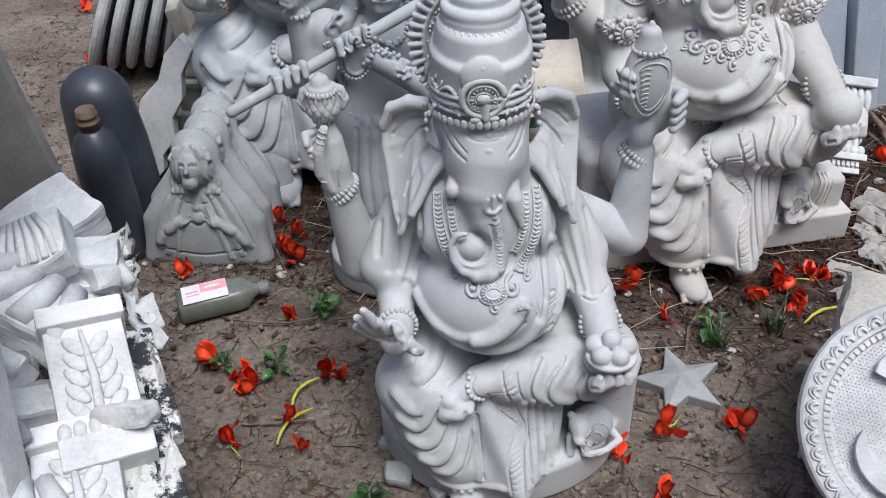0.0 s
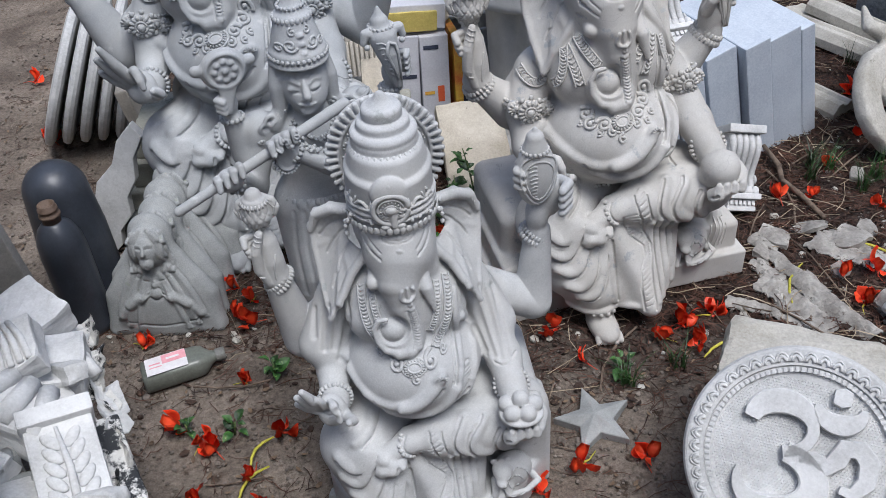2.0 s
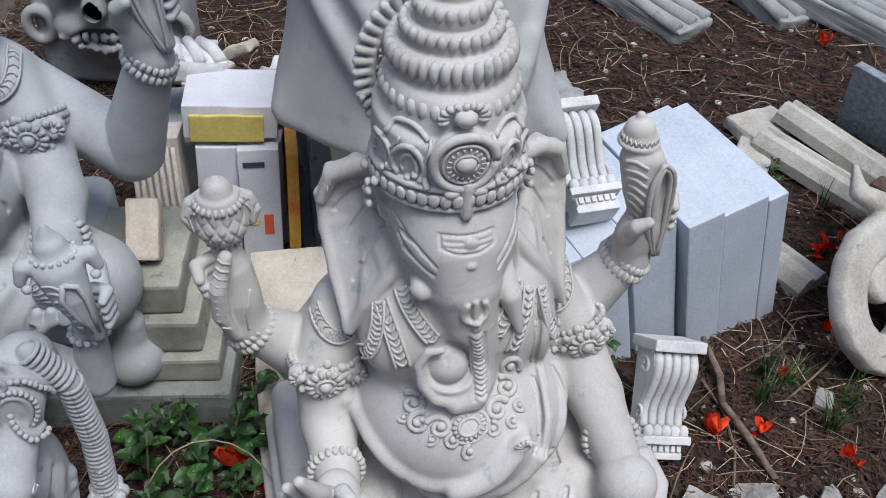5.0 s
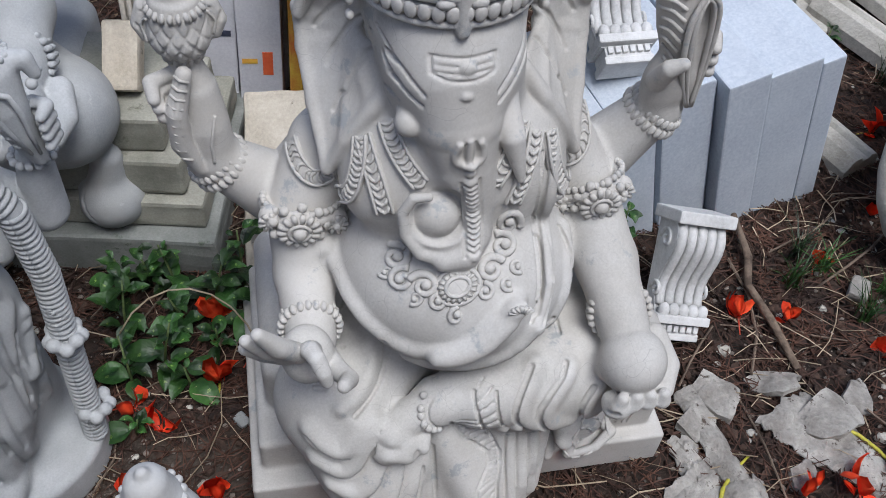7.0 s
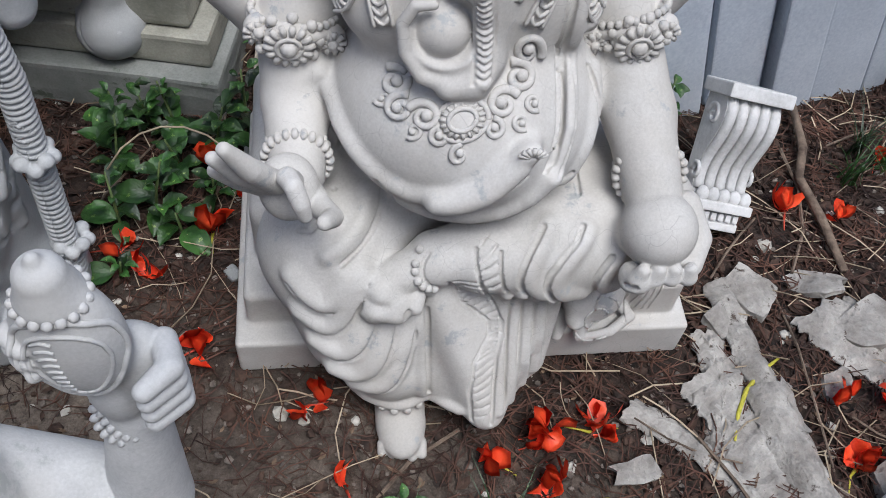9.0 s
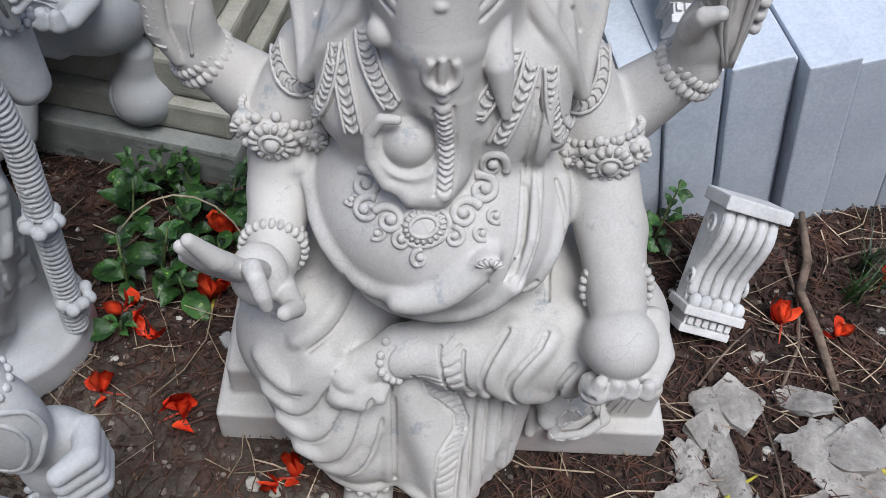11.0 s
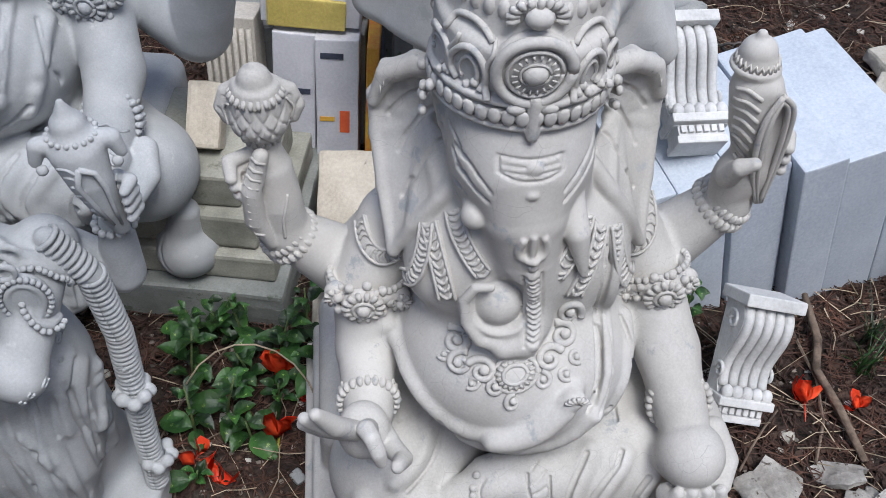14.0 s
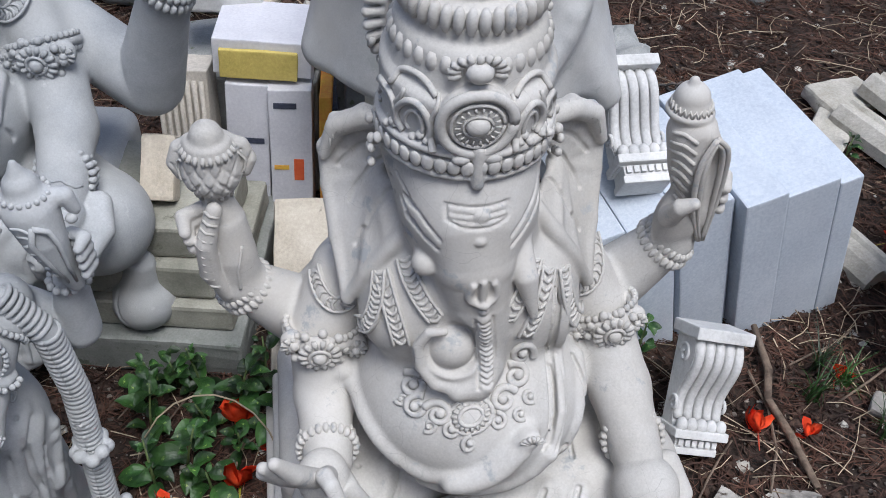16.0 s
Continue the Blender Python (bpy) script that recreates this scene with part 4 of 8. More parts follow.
    for f in (lambda x: cx + (x - cx) * wide, lambda x: cx - (x - cx) * wide):
        g = lambda x, y, z: (f(x), y, z + drop * (z > 0.66))
        hub = g(-0.128, 0.030, 0.725)
        rim = [g(-0.098, 0.026, 0.800), g(-0.140, 0.046, 0.798), g(-0.170, 0.060, 0.778), g(-0.184, 0.060, 0.742), g(-0.183, 0.044, 0.700), g(-0.177, 0.010, 0.650), g(-0.168, tip_y, 0.596), g(-0.146, tip_y - 0.004, 0.640), g(-0.118, -0.042, 0.682), g(-0.092, -0.034, 0.716)]
        for p, q in zip(rim[:-1], rim[1:]):
            s.tri(hub, p, q, 0.0058, 0.008)
        s.limb([np.array(p) + np.array((0, -0.014, 0.0)) for p in rim[:4]], [0.0120, 0.0125, 0.0115, 0.0070], 0.006)
        s.limb([np.array(p) + np.array((0, -0.004, 0.0)) for p in rim[3:7]], [0.0060, 0.0055, 0.0060, 0.0050], 0.006)
        s.limb([np.array(p) + np.array((0, -0.006, 0.0)) for p in rim[6:]], [0.0050, 0.0085, 0.0095, 0.0100], 0.006)
        for i in range(12):
            p = Vector(rim[0]).lerp(Vector(rim[1]), i / 5) if i < 5 else Vector(rim[1]).lerp(Vector(rim[2]), (i - 5) / 4) if i < 9 else Vector(rim[2]).lerp(Vector(rim[3]), (i - 9) / 4)
            if i > 3:
                s.wire([p + Vector((0, -0.014, 0.0125)), p + Vector((0, -0.023, 0.0085)), p + Vector((0, -0.0268, 0.0))], 0.0013, 5)
        for a, b, c in ((g(-0.100, 0, 0.770), g(-0.135, 0, 0.765), g(-0.168, 0, 0.728)), (g(-0.100, 0, 0.752), g(-0.128, 0, 0.742), g(-0.158, 0, 0.694)), (g(-0.102, 0, 0.728), g(-0.126, 0, 0.712), g(-0.156, 0, 0.655))):
            line = bow((a[0], a[2]), (b[0], b[2]), (c[0], c[2]))
            s.groove(line, 0.0034, 0.0008, 0.03)
    # halo and crown
    s.tri((hx - halo * 0.6, 0.075, 0.86), (hx + halo * 0.6, 0.075, 0.86), (hx, 0.075, 0.93), 0.010, 0.004)
    s.ball((hx, 0.078, 0.905), (halo, 0.016, halo * 1.12), k=0.003)
    for i in range(44):
        a = 2 * math.pi * i / 44
        s.limb([(hx + halo * (0.86 + q) * math.cos(a), 0.064, 0.905 + halo * 1.12 * (0.86 + q) * math.sin(a)) for q in (0.0, 0.13)], [0.0050, 0.0062], 0.002)
    s.hoop((hx, 0.064, 0.905), halo * 0.80, halo * 0.90, 0.004, axis=(0, 1, 0))
    for i in range(20):
        a = 2 * math.pi * i / 20
        s.hoop((hx + halo * 0.66 * math.cos(a), 0.064, 0.905 + halo * 0.74 * math.sin(a)), 0.008, 0.009, 0.0025, 7, axis=(0, 1, 0))
    rise = 0.032 if sleeves else 0.0
    s.low[2] -= rise
    s.axes[2] = s.axes[2] - np.float32(rise)
    s.tier((hx, 0.0, 0.86), 0.087, 0.094, 0.045, 0.010, 0.006, tilt=5)
    s.tier((hx, 0.0, 0.918), 0.078, 0.082, 0.030, 0.012, 0.006, taper=0.08, tilt=4)
    s.tier((hx, 0.002, 0.950), 0.066, 0.068, 0.012, 0.008, 0.004)
    s.hoop((hx, 0.0, 0.926), 0.073, 0.076, 0.0075, 34, squash=1.3)
    s.tier((hx, 0.003, 0.966), 0.066, 0.068, 0.011, 0.010, 0.003)
    s.hoop((hx, 0.003, 0.966), 0.066, 0.068, 0.0082, 36, squash=1.5)
    s.tier((hx, 0.004, 0.984), 0.052, 0.053, 0.012, 0.008, 0.004)
    s.hoop((hx, 0.004, 0.992), 0.052, 0.053, 0.006, 28, squash=1.3)
    s.tier((hx, 0.005, 1.008), 0.040, 0.040, 0.014, 0.010, 0.004)
    s.hoop((hx, 0.005, 1.014), 0.038, 0.038, 0.006, 20, squash=1.3)
    s.ball((hx, 0.006, 1.030 - rise * 0.5), (0.030, 0.030, 0.020), k=0.006)
    s.ball((hx, 0.006, 1.055 - rise * 0.7), (0.012, 0.012, 0.016), k=0.010)
    band = (0.0, 0.10, 1.0)
    s.hoop((hx, -0.004, 0.809), 0.088, 0.096, 0.0040, axis=band)
    s.hoop((hx, -0.004, 0.822), 0.086, 0.094, 0.0060, axis=band)
    s.hoop((hx, -0.004, 0.836), 0.088, 0.096, 0.0046, axis=band)
    # ornaments on the front of the crown
    kx, kz = hx - 0.006, 0.880
    fy = s.front(kx, kz) or -0.09
    s.ball((kx, fy + 0.010, kz), (0.037, 0.015, 0.036), k=0.002)
    disc = lambda q, w, y: [(kx + w * q * math.cos(i * math.pi / 14), fy + y + 0.10 * q * abs(math.cos(i * math.pi / 14)), kz + q * math.sin(i * math.pi / 14)) for i in range(29)]
    s.wire(disc(0.0325, 1.06, -0.003), 0.0056, 8)
    s.wire(disc(0.0235, 1.06, -0.005), 0.0020, 6)
    for i in range(18):
        a = 2 * math.pi * i / 18
        s.wire([(kx + q * 1.05 * math.cos(a), fy - 0.0062, kz + q * math.sin(a)) for q in (0.0155, 0.0205)], [0.0008, 0.0014], 5)
    s.pearl((kx, fy - 0.005, kz), (0.0125, 0.0080, 0.0100))
    s.wire([(kx + 0.0140 * math.cos(i * math.pi / 10), fy - 0.005, kz + 0.0112 * math.sin(i * math.pi / 10)) for i in range(21)], 0.0016, 5)
    s.limb([(kx + 0.003, fy - 0.003, 0.850), (kx + 0.004, fy - 0.005, 0.812)], 0.0068, 0.002)
    for q, w in ((-0.013, 0.0040), (0.017, 0.0040)):
        s.pearl((kx + q, fy - 0.004, kz - 0.038), (0.010, 0.005, 0.006), (0, 0, 0))
    # small lotus over the disc
    s.pearl((kx, fy + 0.006, kz + 0.050), (0.0135, 0.010, 0.0100))
    for i in range(11):
        a = radians(-15 + 21 * i)
        s.wire([(kx + q * math.cos(a), fy + 0.009 + 0.006 * abs(math.cos(a)), kz + 0.046 + 0.72 * q * math.sin(a)) for q in (0.016, 0.022, 0.028)], [0.0024, 0.0040, 0.0028], 6)
    # pear-shaped loops with a hook inside, and leaves between them
    pear = lambda x, z, w, h, e: [(x + e * w * math.sin(t) * (1 - 0.25 * math.cos(t)), z + h * math.cos(t)) for t in [radians(-150 + 15 * i) for i in range(21)]]
    for sd in (-1, 1):
        for x, z, w, h in ((0.0540, 0.868, 0.0140, 0.0225), (0.0765, 0.864, 0.0085, 0.0200)):
            s.cord(pear(kx + sd * x, z, w, h, sd), 0.0036, 0.4, 0.0025)
            s.cord(pear(kx + sd * x, z - 0.002, w * 0.52, h * 0.62, sd), 0.0030, 0.3, 0.0025, 0.6)
            for q, dz in ((0.0, -0.020), (-0.006, -0.013)):
                p = s.hit(kx + sd * (x + q), z + dz)
                if p:
                    s.pearl(Vector(p) + s.normal(p) * 0.002, 0.0048)
        for x, z0, z1 in ((0.0390, 0.846, 0.900), (0.0685, 0.846, 0.896), (0.0850, 0.846, 0.882)):
            s.cord([(kx + sd * x, z0), (kx + sd * (x + 0.002), (z0 + z1) / 2), (kx + sd * (x - 0.006), z1)], 0.0040, 0.3, 0.003, 0.5)
        s.cord(bow((kx + sd * 0.036, 0.898), (kx + sd * 0.054, 0.912), (kx + sd * 0.074, 0.892)), 0.0034, 0.3)
    for i in range(44):
        a = 2 * math.pi * i / 44
        c = Vector((hx + 0.0915 * math.cos(a), -0.004 + 0.0995 * math.sin(a), 0.8225 - 0.0096 * math.sin(a)))
        s.pearl(c, (0.0026, 0.0068, 0.0092), (0, 0, math.degrees(a)))
    s.aim()
    for sd in (-1, 1):
        # brow and eye
        s.groove(bow((hx + sd * 0.074, 0.788), (hx + sd * 0.060, 0.772), (hx + sd * 0.036, 0.748)), 0.0020, 0.0010)
        s.groove(bow((hx + sd * 0.071, 0.766), (hx + sd * 0.056, 0.748), (hx + sd * 0.038, 0.735)), 0.0026, 0.0014)
        for i in range(5):
            s.pearl((hx + sd * (0.092 + 0.005 * (i % 2)), -0.034 + 0.011 * i, 0.822 - 0.009 * (i % 3)), (0.0050, 0.0062, 0.0062))
            s.pearl((hx + sd * 0.098, -0.030 + 0.010 * (i % 3), 0.806 - 0.006 * i), (0.0045, 0.0055, 0.0055))
    # forehead mark, trident and ribs of the trunk
    mk = [(-0.031, 0.788), (0.0, 0.787), (0.031, 0.788), (0.032, 0.772), (0.016, 0.768), (0.0, 0.767), (-0.016, 0.768), (-0.031, 0.772), (-0.031, 0.788)]
    s.groove([(hx + x, z) for x, z in mk], 0.0016, 0.0006)
    for z in (0.7745, 0.7810):
        s.groove([(hx - 0.029, z), (hx, z - 0.001), (hx + 0.029, z)], 0.0014, 0.0004)
    s.ball((hx + 0.003, (s.front(hx, 0.776) or -0.10) + 0.003, 0.777), (0.009, 0.005, 0.0075), k=0.001)
    s.ball((hx + 0.002, (s.front(hx, 0.752) or -0.11) + 0.002, 0.752), (0.007, 0.005, 0.006), k=0.001)
    s.low[2] += rise
    s.axes[2] = s.axes[2] + np.float32(rise)
    tx = hx + 0.008
    s.stroke([(tx, 0.676), (tx - 0.001, 0.706)], 0.0040, 0.001)
    for sd in (-1, 1):
        s.stroke(bow((tx + sd * 0.002, 0.676), (tx + sd * 0.014, 0.682), (tx + sd * 0.011, 0.702)), 0.0044, 0.001)
        s.groove(bow((tx + sd * 0.005, 0.680), (tx + sd * 0.007, 0.690), (tx + sd * 0.005, 0.704)), 0.0018, 0.0008)
    s.ball((tx + 0.002, (s.front(tx, 0.664) or -0.13) + 0.001, 0.664), 0.006, k=0.001)
    ribs = bow((tx + 0.003, 0.652), (tx + 0.010, 0.600), (tx + 0.010, 0.556))
    s.stroke(ribs, 0.0105, 0.001, out=-0.0072)
    for q in (-0.0095, 0.0095):
        s.groove(s.shift(ribs, q), 0.0020, 0.0018)
    for i in range(14):
        z, x = 0.648 - 0.0066 * i, tx + 0.003 + 0.008 * min(1, i / 9)
        s.groove([(x - 0.007, z + 0.001), (x, z - 0.002), (x + 0.007, z + 0.001)], 0.0017, 0.0008)
    # armlets and bracelets
    if not sleeves:
        for c, r, ax, sd in (((-0.1985, -0.010, 0.512), 0.043, (0.1, 0.3, 1), -1), ((0.154, -0.014, 0.512), 0.043, (-0.3, 0.5, 1), 1)):
            s.hoop(c, r + 0.001, r + 0.001, 0.007, axis=ax)
            s.hoop(Vector(c) + Vector((0, 0, 0.011)), r + 0.002, r + 0.002, 0.0044, 32, axis=ax)
            s.hoop(Vector(c) - Vector((0, 0, 0.011)), r + 0.002, r + 0.002, 0.0044, 32, axis=ax)
            fr = Vector(c) + Vector((sd * 0.006, -r - 0.004, 0.004))
            s.ball(fr + Vector((0, 0.006, 0)), (0.026, 0.012, 0.026), k=0.002)
            s.pearl(fr + Vector((0, -0.006, 0.0)), (0.009, 0.007, 0.009))
            s.wire([fr + Vector((0.0125 * math.cos(q * math.pi / 8), -0.005, 0.0125 * math.sin(q * math.pi / 8))) for q in range(17)], 0.0024, 6)
            for i in range(14):
                a = 2 * math.pi * i / 14
                s.wire([fr + Vector((q * math.cos(a), -0.003 + 0.25 * (q - 0.015), q * math.sin(a))) for q in (0.015, 0.021, 0.026)], [0.0028, 0.0042, 0.0032], 6)
            for i in range(9):
                a = 2 * math.pi * i / 9
                s.pearl((fr[0] + 0.0310 * math.cos(a), fr[1] + 0.008, fr[2] + 0.0300 * math.sin(a)), 0.0062)
            for q in (-1, 1):
                e = Vector(c) + Vector((q * 0.038, -r * 0.62, 0.010 if q == sd else -0.004))
                s.ball(e, (0.014, 0.012, 0.017), k=0.001)
                for i in range(9):
                    a = 2 * math.pi * i / 9
                    s.wire([e + Vector((w * math.cos(a), -0.011 + 0.2 * w, w * math.sin(a))) for w in (0.006, 0.014)], [0.0022, 0.0036], 5)
                s.pearl(e + Vector((0, -0.012, 0)), 0.005)
    for c, r, ax in (((-0.203, -0.118, 0.410), 0.034, (0, 1, -0.2)), ((0.187, -0.136, 0.394), 0.037, (0.1, 1, -0.5)), ((-0.270 + lift_l[0], 0.034 + lift_l[1], 0.574 + lift_l[2]), 0.033, (-0.6, -0.1, 0.8)), ((0.240 + lift_r[0], 0.032 + lift_r[1], 0.576 + lift_r[2]), 0.034, (0.5, -0.1, 0.85)) if blade <= 1 else ((0.219 + lift_r[0], 0.024 + lift_r[1], 0.590 + lift_r[2]), 0.033, (0.5, -0.1, 0.85))):
        ax = Vector(ax).normalized()
        s.hoop(c, r + 0.001, r + 0.001, 0.0058, 24, axis=ax, squash=1.2)
        s.hoop(Vector(c) + ax * 0.014, r - 0.001, r - 0.001, 0.0054, 24, axis=ax, squash=1.2)
    # lattice cut into the pot
    for i in range(-1, 4):
        s.groove([(px_ - 0.034 + 0.0155 * i, pz_ + 0.016), (px_ - 0.004 + 0.0155 * i, pz_ - 0.034)], 0.0018, 0.0004)
        s.groove([(px_ + 0.034 - 0.0155 * i, pz_ + 0.016), (px_ + 0.004 - 0.0155 * i, pz_ - 0.034)], 0.0018, 0.0004)
    # cloth folds over the hanging leg
    for a, b, c in (((-0.222, 0.290), (-0.178, 0.258), (-0.145, 0.300)), ((-0.214, 0.235), (-0.165, 0.225), (-0.128, 0.298)), ((-0.196, 0.188), (-0.140, 0.195), (-0.105, 0.288)), ((-0.175, 0.148), (-0.118, 0.160), (-0.086, 0.275)), ((-0.150, 0.115), (-0.092, 0.135), (-0.066, 0.255))):
        s.stroke(s.shift(bow(a, b, c), 0.011), 0.012, 0.014, out=-0.003)
        s.groove(bow(a, b, c), 0.0046, 0.0010, 0.03)
    s.stroke(bow((-0.160, 0.082), (-0.10, 0.068), (-0.015, 0.075)), 0.008, 0.008)
    s.groove(bow((-0.112, 0.362), (-0.118, 0.335), (-0.160, 0.318)), 0.0040, 0.0018)
    s.stroke(bow((-0.130, 0.352), (-0.140, 0.338), (-0.175, 0.325)), 0.009, 0.010, out=-0.002)
    s.groove(bow((-0.150, 0.372), (-0.165, 0.352), (-0.205, 0.335)), 0.0034, 0.0015)
    # folded leg: figured hem and crescent folds
    lo, hi = bow((0.004, 0.385), (-0.010, 0.340), (0.004, 0.288)), bow((0.034, 0.380), (0.017, 0.340), (0.028, 0.285))
    s.groove(lo, 0.0026, 0.0026)
    s.groove(hi, 0.0026, 0.0026)
    for i in range(8):
        (x0, z0), (x1, z1) = lo[i], hi[i]
        for q in (0.0, 0.5):
            s.groove([(x0 + 0.004, z0 - 0.006 - 0.005 * q), (x1 - 0.004, z1 + 0.006 - 0.005 * q)], 0.0014, 0.0006)
    for x, w, z0, z1 in ((0.060, 0.020, 0.365, 0.262), (0.096, 0.024, 0.355, 0.250), (0.150, 0.018, 0.335, 0.235)):
        line = bow((x + w * 0.6, z0), (x - w, (z0 + z1) / 2), (x + w * 0.8, z1))
        s.stroke(s.shift(line, 0.010), 0.011, 0.012, out=-0.003)
        s.groove(line, 0.0044, 0.0022)
    s.beads(bow((-0.046, 0.345), (-0.078, 0.318), (-0.050, 0.282)), 0.0055, 1.5, out=0.001)
    s.groove(bow((-0.040, 0.345), (-0.070, 0.318), (-0.043, 0.284)), 0.0022, 0.0018)
    # fluted cloth in the middle, with its figured strip
    for (x0, z0), (x1, z1) in (((-0.060, 0.235), (-0.053, 0.090)), ((0.040, 0.270), (0.044, 0.085)), ((0.056, 0.280), (0.060, 0.085)), ((0.074, 0.270), (0.078, 0.090)), ((0.092, 0.250), (0.096, 0.100))):
        s.stroke([(x0 - 0.008, z0), (x1 - 0.008, z1)], 0.0075, 0.006, out=-0.002)
        s.groove([(x0, z0), (x1, z1)], 0.0040, 0.0016)
    le = [(-0.040, 0.300), (-0.030, 0.265), (-0.018, 0.238), (0.016, 0.206), (0.018, 0.186), (0.000, 0.162), (-0.004, 0.120), (0.002, 0.070)]
    ri = [(-0.004, 0.300), (0.010, 0.268), (0.018, 0.240), (0.032, 0.210), (0.034, 0.186), (0.029, 0.160), (0.027, 0.120), (0.026, 0.070)]
    for line in (le, ri):
        s.groove(line, 0.0026, 0.0016)
    for n in range(7):
        for q in (0.0, 0.25, 0.5, 0.75):
            a = [le[n][i] + (le[n + 1][i] - le[n][i]) * q for i in (0, 1)]
            b = [ri[n][i] + (ri[n + 1][i] - ri[n][i]) * q for i in (0, 1)]
            s.groove([(a[0] + 0.003, a[1] - 0.003), (b[0] - 0.003, b[1] + 0.005)], 0.0014, 0.0005)
    if not sleeves:
        # volutes of the necklace round the curl of the trunk, and the shawl's edges on the belly
        s.aim(1.0, -0.15, tall=1.35)
        for x, z, q, a, h, n in ((-0.101, 0.556, 0.0140, 110, -1, 1.3), (-0.096, 0.520, 0.0130, 60, 1, 1.3), (-0.074, 0.508, 0.0140, 150, -1, 1.35), (-0.059, 0.480, 0.0095, 90, 1, 1.1), (-0.112, 0.534, 0.0075, 200, 1, 1.0), (-0.084, 0.490, 0.0080, 230, 1, 1.0),
                                 (-0.008, 0.490, 0.0100, 90, -1, 1.1), (0.002, 0.524, 0.0140, 30, 1, 1.35), (0.018, 0.560, 0.0145, 120, -1, 1.3), (0.026, 0.596, 0.0135, 340, 1, 1.3), (0.033, 0.526, 0.0085, 300, -1, 1.0), (0.020, 0.500, 0.0085, 300, -1, 1.0)):
            s.scroll(x, z, q * 1.38, a, h, n)
        s.groove(bow((0.058, 0.606), (0.068, 0.510), (0.052, 0.425)), 0.0034, 0.0024)
        s.groove(bow((0.072, 0.600), (0.082, 0.510), (0.066, 0.415)), 0.0016, 0.0008)
        s.groove(bow((0.102, 0.575), (0.118, 0.480), (0.113, 0.372)), 0.0034, 0.0024)
        s.aim()
    # little mouse on the base
    if plinth:
        my, mz = (-0.118, 0.0) if not round_base else (-0.165, 0.02)
        mx = 0.180
        s.ball((mx, my, 0.116 + mz), (0.046, 0.038, 0.050), (0, 20, 0), k=0.004)
        s.ball((mx - 0.028, my - 0.024, 0.146 + mz), (0.024, 0.030, 0.022), k=0.012)
        s.ball((mx - 0.034, my - 0.050, 0.132 + mz), (0.013, 0.016, 0.011), k=0.010)
        for x in (mx - 0.046, mx - 0.014):
            s.ball((x, my - 0.012, 0.164 + mz), (0.009, 0.006, 0.008), k=0.004)
            s.limb([(x + 0.004, my - 0.025, 0.110 + mz), (x - 0.004, my - 0.045, 0.082 + mz)], [0.014, 0.008], 0.003)
        s.limb([(mx + 0.040, my + 0.01, 0.09 + mz), (mx + 0.058, my - 0.022, 0.085 + mz), (mx + 0.025, my - 0.044, 0.082 + mz), (mx - 0.02, my - 0.05, 0.080 + mz)], [0.010, 0.008, 0.007, 0.005], 0.003)
        for i in range(9):
            t = radians(20 + 34 * i)
            for q in (0.4, 0.8):
                s.cord([(mx + q * 0.042 * math.cos(t + d), 0.114 + mz + q * 0.046 * math.sin(t + d)) for d in (-0.22, 0.0, 0.22)], 0.0020, 0.2, 0.004)
        if not round_base:
            s.limb([(mx + 0.060, my + 0.02, 0.075), (mx + 0.074, my + 0.01, 0.120), (mx + 0.082, my + 0.03, 0.150)], [0.020, 0.022, 0.016], 0.006)
            for i in range(5):
                s.cord([(mx + 0.050 + 0.009 * i, 0.090), (mx + 0.056 + 0.009 * i, 0.125), (mx + 0.062 + 0.008 * i, 0.155)], 0.0018, 0.2)
    else:
        # seen from behind: an egg-shaped body with a narrow neck
        s.ball((0.238, -0.112, 0.118), (0.050, 0.048, 0.046), (0, -18, 0), k=0.004)
        s.limb([(0.236, -0.108, 0.140), (0.242, -0.110, 0.178), (0.246, -0.112, 0.200)], [0.034, 0.026, 0.022], 0.012)
        s.limb([(0.205, -0.095, 0.135), (0.190, -0.085, 0.150)], [0.020, 0.014], 0.010)
        s.groove(bow((0.212, 0.165), (0.204, 0.135), (0.218, 0.110)), 0.0022, 0.0010)
    if sleeves:
        for sd in (-1, 1):
            c = cx + sd * 0.160
            s.limb([(c - sd * 0.02, 0.030, 0.575), (c + sd * 0.035, -0.01, 0.475)], [0.054, 0.052], 0.014)
            for i in range(4):
                line = bow((c - sd * 0.036 + sd * 0.020 * i, 0.640 - 0.012 * i), (c - sd * 0.030 + sd * 0.024 * i, 0.555), (c + sd * 0.004 + sd * 0.016 * i, 0.450))
                s.stroke(line, 0.0050, 0.010, cut=True, out=-0.001)
            s.groove(bow((c - sd * 0.030, 0.458), (c + sd * 0.02, 0.440), (c + sd * 0.070, 0.452)), 0.003, 0.001)
    return s


elephant_statue(0.0020, lift_l=(-0.018, 0.005, -0.030), elbow_l=(-0.212, 0.048, 0.470), elbow_r=(0.172, 0.046, 0.478)).statue("elephant_deity_statue", CEMENT, (0.519, 1.72, 0.0), 10.6, 1.0, "large pale cement seated elephant-headed deity on a square base")
elephant_statue(0.0025, halo=0.118, sleeves=True, round_base=True, sweets=True, lift_l=(-0.022, 0.045, 0.025), lift_r=(0.068, 0.080, 0.025), elbow_l=(-0.268, 0.085, 0.415), elbow_r=(0.280, 0.080, 0.440), blade=1.35).statue("elephant_deity_statue", CEMENT_B, (0.055, 1.13, 0.0), 4.0, 0.8, "smaller grey cement seated elephant-headed deity with round halo")
